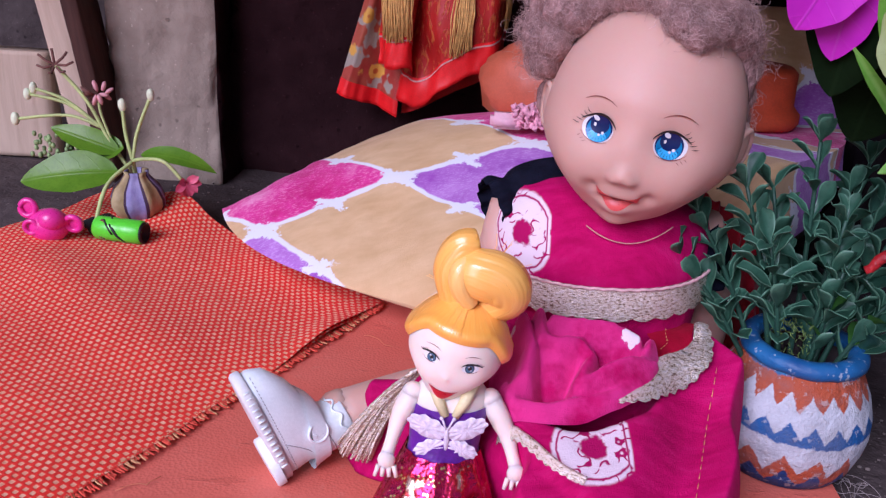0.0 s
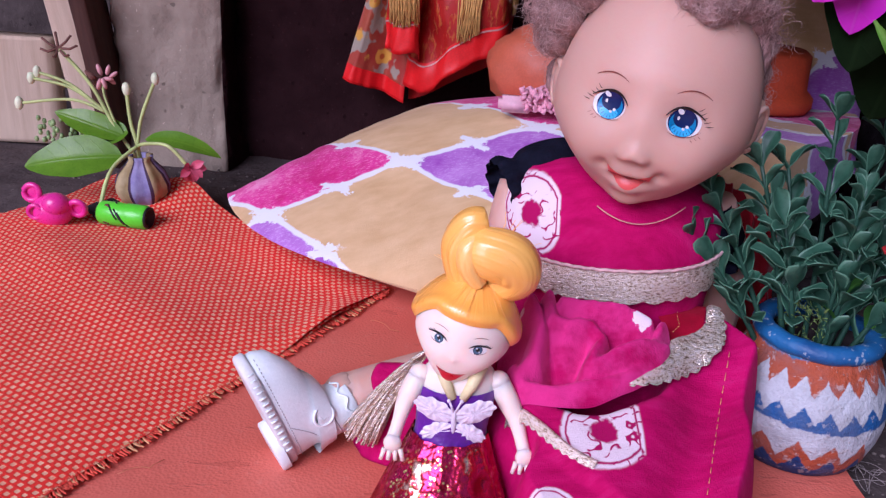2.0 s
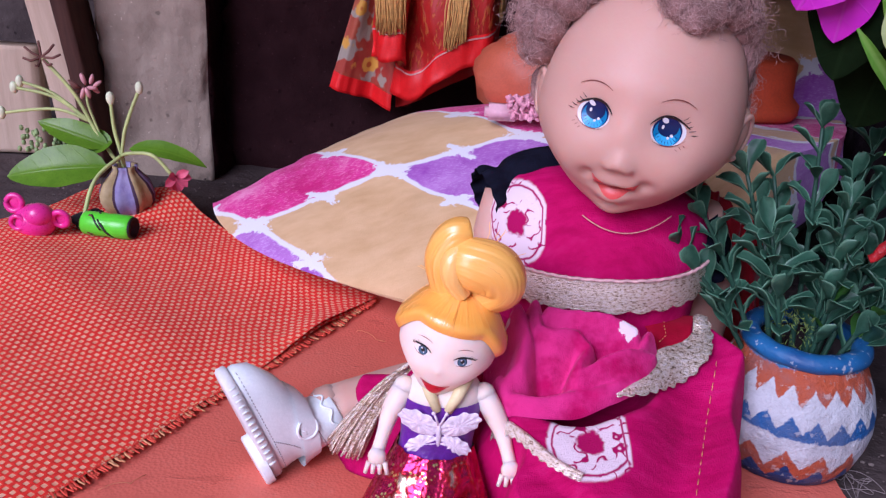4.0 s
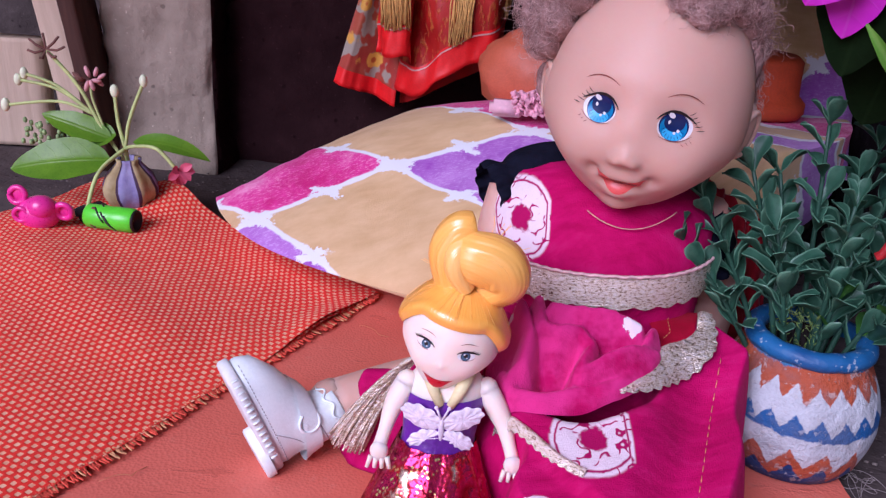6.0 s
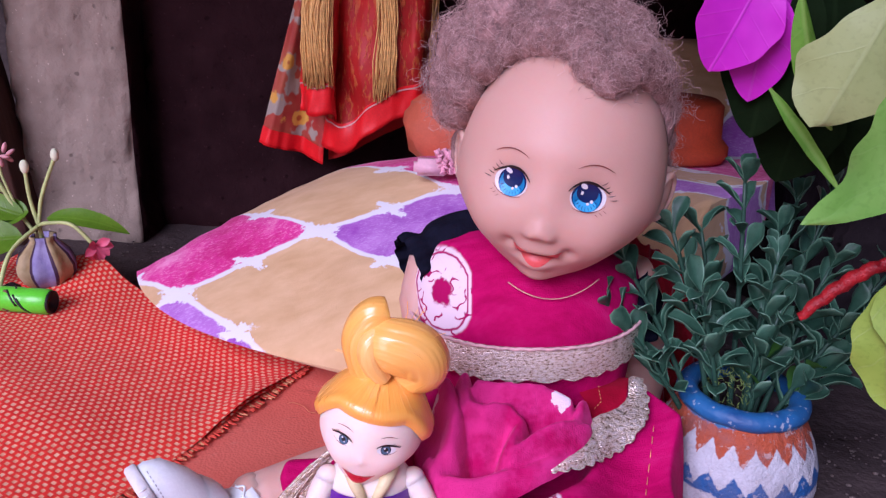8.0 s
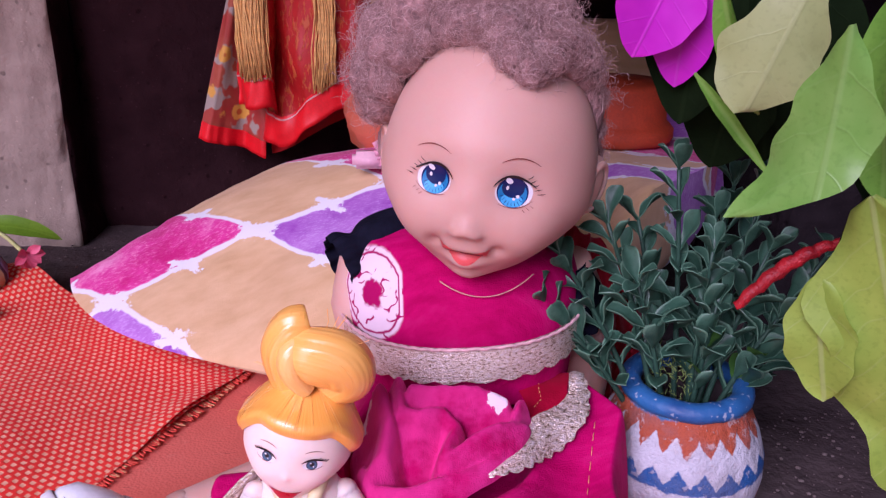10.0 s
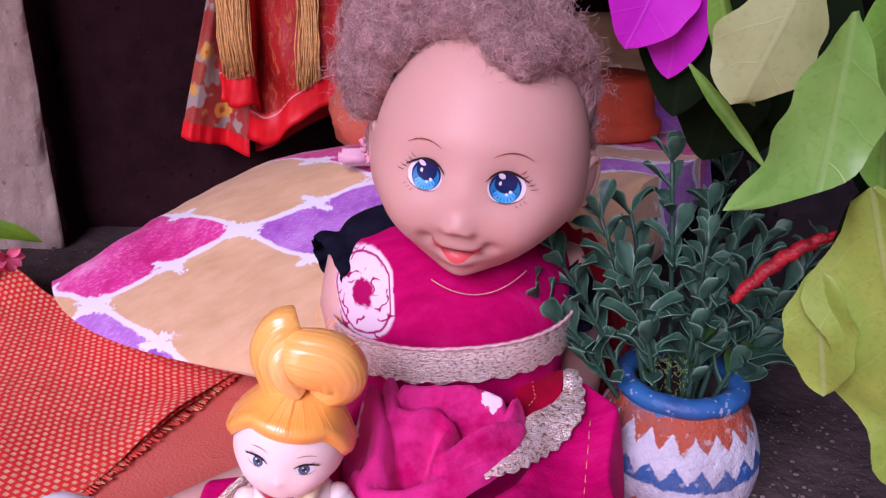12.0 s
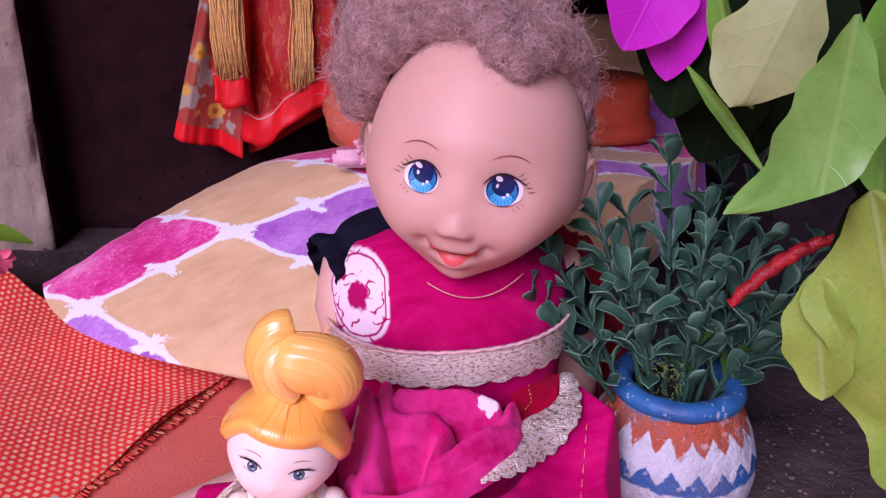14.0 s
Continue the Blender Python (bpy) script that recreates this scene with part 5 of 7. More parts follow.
class Head:
    """A round doll's head, whose surface is a distance from its middle for each direction (degrees to the right of the face and up)."""

    def __init__(self, half_width, half_depth, up, down, features, jaw=0.20):
        self.a, self.b, self.up, self.down, self.features, self.jaw = half_width, half_depth, up, down, features, jaw

    def point(self, az, el, off=0.0):
        a, e = radians(az), radians(el)
        d = Vector((math.sin(a) * math.cos(e), -math.cos(a) * math.cos(e), math.sin(e)))
        c = self.up if d.z > 0 else self.down
        jaw = 1 - self.jaw * smooth(0.10, 0.9, -d.z)
        r = 1 / math.sqrt((d.x / (self.a * jaw)) ** 2 + (d.y / self.b) ** 2 + (d.z / c) ** 2)
        for faz, fel, saz, sel, h in self.features:
            for s in ((1, -1) if faz else (1,)):
                r += h * gauss(((az + 180) % 360 - 180) - s * faz, saz) * gauss(el - fel, sel)
        return d * (r + off)

    def build(self, shape, slot, n=72, m=56):
        """A finer net in front, where the features are."""
        azs = [180 * (abs(t) ** 1.5) * (1 if t > 0 else -1) for t in (2 * k / n - 1 for k in range(n))]
        rows = [[self.point(az, -89 + 178 * i / m) for az in azs] for i in range(m + 1)]
        shape.grid(rows, slot, loop_u=True)

    def decal(self, shape, outline, slot, off, rings=4):
        """A painted shape on the face: outline is a list of directions."""
        cx, cy = sum(p[0] for p in outline) / len(outline), sum(p[1] for p in outline) / len(outline)
        rows = [[self.point(cx + (x - cx) * k / rings, cy + (y - cy) * k / rings, off) for x, y in outline] for k in range(rings + 1)]
        shape.grid(rows, slot, loop_u=True)

    def stroke(self, shape, path, width, slot, off):
        pts = []
        for i, (x, y) in enumerate(path):
            x0, y0 = path[max(i - 1, 0)]
            x1, y1 = path[min(i + 1, len(path) - 1)]
            d = math.hypot(x1 - x0, y1 - y0) or 1
            w = width * math.sin(math.pi * (0.08 + 0.84 * i / (len(path) - 1))) / 2
            pts.append([self.point(x - (y1 - y0) / d * w, y + (x1 - x0) / d * w, off), self.point(x + (y1 - y0) / d * w, y - (x1 - x0) / d * w, off)])
        shape.grid(pts, slot)


def oval(cx, cy, rx, ry, n=28, tilt=0.0, flat_top=0.0):
    out = []
    for k in range(n):
        a = k * math.tau / n
        x, y = rx * math.cos(a), ry * math.sin(a)
        if y > 0:
            y *= 1 - flat_top
        out.append((cx + x * math.cos(tilt) - y * math.sin(tilt), cy + x * math.sin(tilt) + y * math.cos(tilt)))
    return out


def arc(points, n=14):
    (x0, y0), (x1, y1), (x2, y2) = points
    return [((1 - t) ** 2 * x0 + 2 * t * (1 - t) * x1 + t * t * x2, (1 - t) ** 2 * y0 + 2 * t * (1 - t) * y1 + t * t * y2) for t in (k / (n - 1) for k in range(n))]


HEAD_AT = Vector((0.0582, 0.2490, 0.1130))
HEAD_POSE = pose(*HEAD_AT, 0, 0, -17) @ pose(0, 0, 0, -8, 6.3, 0)
SKIN, WHITE, BLUE, DEEP, BLACK, BROW, LIP, MOUTH, HAIR, SCALP, SKY = range(11)


def build_baby_doll():
    s = Shape()
    head = Head(0.0300, 0.0300, 0.0400, 0.0288, [
        (0, -23.0, 4.4, 3.6, 0.0027), (5.6, -25.4, 2.3, 1.9, 0.0013), (0, -29.3, 7, 1.8, -0.0007), (34, -27, 15, 12, 0.0027), (0, -66, 20, 7, 0.0024), (20.5, -1, 10, 8, -0.0024), (0, -9, 7, 8, 0.0006), (17, 17, 15, 6, 0.0005),
        (0, -49.5, 9, 3.6, 0.0021), (0, -37.5, 9, 2.4, 0.0010), (0, -42.8, 10, 1.7, -0.0019), (0, -59, 9, 2.5, -0.0013), (19.5, -35.5, 3, 3, -0.0022), (0, 45, 50, 22, 0.0006)], 0.165)
    head.build(s, SKIN, 110, 90)
    for side in (-1, 1):
        c = 20.4 * side
        e = -1.2
        head.decal(s, oval(c + 0.7 * side, e - 0.4, 9.8, 7.6, 36, 0.12 * side, 0.12), WHITE, 0.00012)
        head.decal(s, oval(c, e, 8.3, 7.8, 36, 0.0, 0.10), DEEP, 0.00022)
        head.decal(s, oval(c, e - 1.0, 7.5, 6.7, 36), BLUE, 0.00030)
        head.decal(s, oval(c, e - 4.3, 5.6, 3.1, 30), SKY, 0.00036)
        head.decal(s, oval(c, e + 1.9, 5.9, 5.1, 30), DEEP, 0.00042)
        for k in range(9):
            t = radians(200 + 17.5 * k)
            head.stroke(s, [(c + r * math.cos(t), e - 0.6 + r * math.sin(t)) for r in (4.6, 5.6, 6.8)], 0.35, DEEP, 0.00046)
        head.decal(s, oval(c - 2.6, e + 5.2, 2.0, 1.3, 20, -0.4), WHITE, 0.00055)
        head.decal(s, oval(c - 2.9, e + 1.6, 0.8, 1.1, 12), WHITE, 0.00055)
        head.decal(s, oval(c + 2.9, e - 2.2, 0.9, 0.85, 12), WHITE, 0.00055)
        head.decal(s, oval(c + 1.0, e - 3.6, 0.8, 0.7, 12), WHITE, 0.00055)
        head.stroke(s, arc([(c - 10.2 * side, e + 1.6), (c - 3 * side, e + 12.6), (c + 11.4 * side, e + 3.2)], 18), 1.5, BLACK, 0.0005)
        head.stroke(s, arc([(c - 7 * side, e - 6.6), (c + 3 * side, e - 10.2), (c + 10.5 * side, e - 3.2)], 14), 0.4, BROW, 0.0004)
        for k in range(5):
            x, y = c + (6.0 + 1.5 * k) * side, e + 7.2 - 1.8 * k
            head.stroke(s, arc([(x, y), (x + 1.8 * side, y + 0.3), (x + (2.6 + 0.4 * k) * side, y + 2.0 - 0.3 * k)], 6), 0.42, BLACK, 0.0006)
        for k in range(3):
            x, y = c + (5.5 + 2.0 * k) * side, e - 7.8 + 1.2 * k
            head.stroke(s, arc([(x, y), (x + 0.6 * side, y - 0.6), (x + 1.5 * side, y - 1.1)], 5), 0.32, BROW, 0.0005)
        head.stroke(s, arc([(c - 8 * side, e + 13.2), (c + 1 * side, e + 19.0), (c + 11.5 * side, e + 13.5)], 18), 0.62, BROW, 0.0003)
    # open smiling mouth
    def lips(half, corner, dip, depth):
        top = [(-0.5 - half * math.cos(math.pi * k / 18), corner - dip * math.sin(math.pi * k / 18) ** 1.2) for k in range(19)]
        low = [(-0.5 + half * math.cos(math.pi * k / 18), corner - dip * math.sin(math.pi * k / 18) ** 1.2 - depth * math.sin(math.pi * k / 18) ** 0.85) for k in range(1, 18)]
        return top + low

    head.decal(s, lips(15.6, -34.6, 4.6, 8.6), LIP, 0.00015, 6)
    head.decal(s, lips(12.4, -37.6, 4.4, 2.0), MOUTH, 0.0003, 3)
    for side in (-1, 1):
        head.stroke(s, arc([(side * 18.5 - 0.5, -32.6), (side * 17.0 - 0.5, -35.0), (side * 10.5 - 0.5, -38.2)], 9), 0.9, LIP, 0.0003)
        head.decal(s, oval(4.2 * side, -28.4, 1.5, 0.55, 12), LIP, 0.0001)
    # ears
    for side in (-1, 1):
        start = len(s.v)
        s.ball((0, 0, 0), (0.0034, 0.0066, 0.0092), 16, 12, SKIN)
        ring = [(side * 0.0022, 0.0048 * math.cos(t), 0.0066 * math.sin(t) + 0.0004) for t in (k * math.tau / 22 for k in range(24))]
        s.tube(ring, 0.0011, 7, SKIN, cap=False)
        s.moved(Matrix.Translation((side * 0.0281, 0.0025, 0.0000)) @ Matrix.Rotation(side * radians(-24), 4, "Z") @ Matrix.Rotation(side * radians(8), 4, "Y"), start)

    # hair: soft lumps of frizzy curls over a thin cap
    def hairline(az):
        z = (az + 180) % 360 - 180
        return 65 - 9 * gauss(z - 20, 12) - 40 * smooth(58, 96, abs(z)) - 40 * smooth(100, 150, abs(z))

    rows = []
    for i in range(21):
        row = []
        for k in range(120):
            az = k * 3 - 180
            line = hairline(az)
            el = line + (89 - line) * i / 20
            row.append(head.point(az, el, 0.0002 + 0.0030 * smooth(0, 0.2, i / 20)))
        rows.append(row)
    s.grid(rows, SCALP, loop_u=True)
    rnd = random.Random(12)
    lumps = [(-72, 46, 0.0066, 0.0045), (-84, 32, 0.0070, 0.0050), (-66, 56, 0.0066, 0.0035), (-92, 22, 0.0070, 0.0055), (-94, 30, 0.0090, 0.0110), (-98, 42, 0.0105, 0.0150), (-102, 55, 0.0110, 0.0150), (-84, 44, 0.0090, 0.0095), (-78, 58, 0.0105, 0.0095), (-112, 40, 0.0100, 0.0110), (-54, 64, 0.0076, 0.0035), (-36, 66, 0.0072, 0.0028), (-17, 68, 0.0074, 0.0026), (0, 66, 0.0068, 0.0024),
             ]
    lumps += [(12, 57, 0.0060, 0.0018), (22, 53, 0.0056, 0.0016), (33, 58, 0.0068, 0.0024), (48, 62, 0.0072, 0.0026), (64, 60, 0.0070, 0.0024), (80, 55, 0.0062, 0.0012), (94, 44, 0.0046, 0.0002), (102, 30, 0.0034, -0.0006), (106, 18, 0.0028, -0.0008)]
    lumps += [(rnd.uniform(-180, 180), rnd.uniform(74, 88), rnd.uniform(0.0065, 0.0095), rnd.uniform(0.003, 0.006)) for _ in range(14)]
    lumps += [(side * az, el, 0.0088 if side < 0 else 0.0046, 0.003 if side < 0 else -0.0012) for side in (-1, 1) for az in (118, 142, 168) for el in (2, 22, 42, 62)]
    for n, (az, el, size, off) in enumerate(lumps):
        c = head.point(az, el, off)
        s.ball(c, (size * 0.86,) * 3, 18, 12, SCALP, lump=0.22)
        for _ in range(60 if abs(az) > 112 else 480):
            way = Vector((rnd.gauss(0, 1), rnd.gauss(0, 1), rnd.gauss(0, 1))).normalized()
            if way.dot(c.normalized()) < -0.35:
                continue
            p = c + way * size * rnd.uniform(0.80, 1.06)
            if p.length < head.point(math.degrees(math.atan2(p.x, -p.y)), math.degrees(math.asin(p.z / p.length))).length + 0.0003:
                continue
            flow = way.cross(Vector((rnd.gauss(0, 1), rnd.gauss(0, 1), rnd.gauss(0, 1)))).normalized()
            if rnd.random() < 0.16:
                flow = (flow + way * 1.3).normalized()
                p += way * 0.0018
            side = way.cross(flow).normalized()
            size2, freq, phase = rnd.uniform(0.0004, 0.0011), rnd.uniform(0.8, 1.5), rnd.uniform(0, 6)
            length, count = rnd.uniform(0.006, 0.013), 10
            pts = []
            for k in range(count):
                q = (k / (count - 1) - 0.5) * length
                pts.append(p + flow * q - way * q * q / (2.2 * size) + side * size2 * math.cos(phase + freq * k) + way * size2 * 0.8 * math.sin(phase + freq * k))
            s.tube(pts, rnd.uniform(0.00003, 0.000055), 3, HAIR, cap=False)
    for _ in range(1500):
        az, el = rnd.choice((rnd.uniform(-112, -55), rnd.uniform(-112, 100), rnd.uniform(-70, 80))), rnd.uniform(34, 88)
        if el < hairline(az):
            continue
        c = head.point(az, el)
        way = c.normalized()
        p = c + way * rnd.uniform(0.006, 0.011) * (1.55 if az < -60 else 1.0)
        flow = (way * rnd.uniform(0.4, 1.2) + Vector((rnd.gauss(0, 1), rnd.gauss(0, 1), rnd.gauss(0, 1))) * 0.6).normalized()
        side = way.cross(flow).normalized()
        size2, freq, phase, length = rnd.uniform(0.0005, 0.0013), rnd.uniform(0.6, 1.3), rnd.uniform(0, 6), rnd.uniform(0.005, 0.011)
        s.tube([p + flow * length * (k / 9 - 0.5) + side * size2 * math.cos(phase + freq * k) + way * (size2 * math.sin(phase + freq * k) - 0.002 * (k / 9) ** 2) for k in range(10)], rnd.uniform(0.00004, 0.00006), 3, HAIR, cap=False)
    s.moved(HEAD_POSE)
    # neck, arms, hands and legs
    s.tube([(0.057, 0.262, 0.070), (0.058, 0.256, 0.092)], 0.010, 16, SKIN)
    def limb(points, radii, n=14):
        pts = [Vector(p) for p in points]
        path = []
        for i in range(len(pts) - 1):
            path += [pts[i].lerp(pts[i + 1], k / 5) for k in range(5)]
        path.append(pts[-1])
        s.tube(path, lambda q: radii[0] + (radii[1] - radii[0]) * q + 0.0008 * math.sin(q * math.pi), n, SKIN)
        s.ball(path[-1], (radii[1] * 1.05,) * 3, 12, 8, SKIN)
    limb([(0.086, 0.264, 0.078), (0.0945, 0.268, 0.060), (0.0985, 0.2705, 0.044), (0.0960, 0.2690, 0.016)], (0.0086, 0.0074))
    limb([(0.0215, 0.266, 0.080), (0.0190, 0.261, 0.068), (0.0225, 0.2545, 0.054), (0.032, 0.247, 0.046)], (0.0064, 0.0056))
    limb([(0.030, 0.245, 0.018), (-0.004, 0.234, 0.020), (-0.030, 0.2265, 0.0165)], (0.0115, 0.0078))
    for k in range(4):
        s.tube([(0.0950 + 0.003 * k - 0.004, 0.269, 0.012), (0.0950 + 0.003 * k - 0.004, 0.266, 0.003)], 0.0016, 7, SKIN)
    materials = [vinyl("doll_vinyl", (0.62, 0.375, 0.292), (0.60, 0.28, 0.21), 0.50), paint("eye_white", (0.66, 0.66, 0.68)), paint("eye_blue", (0.006, 0.19, 0.42), 0.22), paint("eye_navy", (0.006, 0.016, 0.085), 0.22), paint("lash_black", (0.012, 0.010, 0.010)),
                 paint("brow_brown", (0.20, 0.050, 0.035)), paint("coral_lip", (0.66, 0.085, 0.075), 0.3), paint("mouth_red", (0.30, 0.025, 0.022)), None, None, paint("eye_sky", (0.05, 0.42, 0.76), 0.22)]
    hair = Nodes("mauve_brown_hair", 0.55, specular=0.4)
    geo = hair.tree.nodes.new("ShaderNodeNewGeometry")
    hair.colour(hair.ramp(geo.outputs["Random Per Island"], (0.0, (0.30, 0.16, 0.14)), (0.5, (0.52, 0.33, 0.29)), (1.0, (0.74, 0.55, 0.50))))
    materials[HAIR] = hair.mat
    # underlayer coloured darker to stand for shade in the gaps between curls
    materials[SCALP] = plain("hair_gap_shade", (0.34, 0.20, 0.18), 0.85, 0.5, 300, 0.0015, 1100)
    solo("doll", s, materials, "large vinyl doll with curly mauve-brown hair, seated against the cushion", "doll")


build_baby_doll()


# ---- the large doll's clothes ----
FUCHSIA_DARK, FUCHSIA = (0.34, 0.001, 0.062), (0.56, 0.004, 0.130)


def fuchsia_cloth(name, medallions=(), nap=0.0):
    """Fuchsia cotton, with white printed medallions at places (x, y, z) with a radius."""
    n = Nodes(name, 0.8, sheen=0.40 if nap else 0.06, specular=0.10)
    n.b.inputs["Sheen Tint"].default_value = (1.0, 0.22, 0.52, 1.0)
    n.b.inputs["Sheen Roughness"].default_value = 0.45
    streak = n.noise(90, 4, 0.65, stretch=(1, 4, 1))
    base = n.mix(0.5, n.ramp(n.noise(22, 3), (0.3, FUCHSIA_DARK), (0.7, FUCHSIA)), n.ramp(streak, (0.3, FUCHSIA_DARK), (0.55, (0.56, 0.006, 0.125)), (0.78, (0.64, 0.026, 0.19))))
    if nap:
        worn = n.math("MULTIPLY", n.step(n.noise(55, 4, 0.65), 0.46, 0.12), nap)
        base = n.mix(worn, base, (0.74, 0.045, 0.26))
    x, y, z = n.xyz()
    for cx, cy, cz, rx, ry, rz in medallions:
        d = [n.math("DIVIDE", n.math("SUBTRACT", v, c), r) for v, c, r in ((x, cx, rx), (y, cy, ry), (z, cz, rz))]
        r2 = n.math("ADD", n.math("ADD", n.math("MULTIPLY", d[0], d[0]), n.math("MULTIPLY", d[1], d[1])), n.math("MULTIPLY", d[2], d[2]))
        rad = n.math("ADD", n.math("SQRT", r2), n.math("MULTIPLY", n.math("SUBTRACT", n.noise(160 if rx > 0.006 else 420, 2), 0.5), 0.16 if rx > 0.006 else 1.5))
        rad = n.math("MAXIMUM", rad, n.math("MULTIPLY", d[0], 1.22))
        inside = n.math("SUBTRACT", 1.0, n.step(rad, 1.0, 0.04))
        ring = n.math("SUBTRACT", 1.0, n.step(n.math("ABSOLUTE", n.math("SUBTRACT", rad, 0.87)), 0.026, 0.02))
        heart = n.math("SUBTRACT", 1.0, n.step(n.math("ADD", rad, n.math("MULTIPLY", n.noise(420, 2), 0.30)), 0.47, 0.05))
        scrolls = n.math("SUBTRACT", 1.0, n.step(n.math("ABSOLUTE", n.math("SUBTRACT", n.noise(190, 1), 0.5)), 0.028, 0.012))
        scrolls = n.math("MULTIPLY", scrolls, n.step(n.noise(230, 1), 0.52, 0.03))
        marks = n.math("MAXIMUM", ring, n.math("MAXIMUM", heart, scrolls))
        if rx < 0.006:
            marks = 0.0
        base = n.mix(inside, base, n.mix(marks, (0.80, 0.68, 0.75), (0.40, 0.006, 0.10)))
    n.colour(base)
    threads = n.math("ADD", n.noise(700, 1, stretch=(1, 8, 1)), n.noise(700, 1, stretch=(8, 1, 1)))
    n.bump(threads, 0.0003, 0.5)
    n.bump(n.noise(120, 4, 0.6), 0.0012, 0.4)
    return n.mat


def lace_material(name, dark, light):
    n = Nodes(name, 0.26, metal=0.6, specular=0.7)
    weave = n.noise(1250, 3, 0.8, stretch=(0.55, 0.55, 1.5))
    n.colour(n.ramp(weave, (0.36, dark), (0.47, light), (0.60, (0.98, 0.94, 0.88))))
    n.bump(weave, 0.0007, 1.0)
    return n.mat


LACE = lace_material("gold_lace", (0.20, 0.13, 0.08), (0.90, 0.77, 0.60))
NAVY = plain("navy_knit", (0.006, 0.007, 0.016), 0.9, 0.4, 200, 0.0006, specular=0.1)
DRESS_AT = Vector((0.055, 0.235, 0.0))


def under_drape(x, y):
    """1 well inside the gathered drape, where the skirt lies lower."""
    return smooth(1.0, 0.72, math.hypot((x - 0.044) / 0.029, (y - 0.226) / 0.027))


def skirt_left(y):
    return 0.021 - 0.046 * smooth(0.200, 0.216, y) + 0.002 * math.sin(y * 300)


def skirt_height(x, y):
    """The height of the skirt spread over the doll's legs."""
    z = 0.0475 - 0.30 * max(0.0, 0.238 - y) - 0.9 * max(0.0, 0.170 - y)
    z *= 0.90 + 0.10 * smooth(0.015, 0.045, x)
    leg = 0.0325 * math.exp(-((y - 0.2295 - 0.10 * x) / 0.0135) ** 2)
    z = z * smooth(0.004, 0.026, x) + leg * (1 - smooth(0.004, 0.026, x))
    far = math.hypot(x - 0.058, y - 0.262)
    z += 0.030 * (far - 0.02) * math.sin(6 * math.atan2(x - 0.058, 0.262 - y) + 1.2 * fbm(x * 12, y * 12, 4)) * smooth(0.02, 0.05, x) * smooth(0.025, 0.06, far)
    z += 0.0012 * fbm(x * 40, y * 40, 9) + 0.0045 * gauss(x - 0.099, 0.006) * gauss(y - 0.226, 0.012)
    # a hollow beside the stitched seam, and the under-layer that shows past the gold trim
    z -= 0.0075 * gauss((x - 0.0755) - 0.40 * (y - 0.20), 0.0075) * smooth(0.226, 0.205, y)
    z += 0.0030 * gauss((x - 0.057) - 0.55 * (y - 0.19), 0.008) * smooth(0.215, 0.190, y)
    z -= 0.0030 * smooth(0.0005, 0.0030, (0.0262 - x) * 0.72 + (0.1972 - y) * 0.69)
    return z


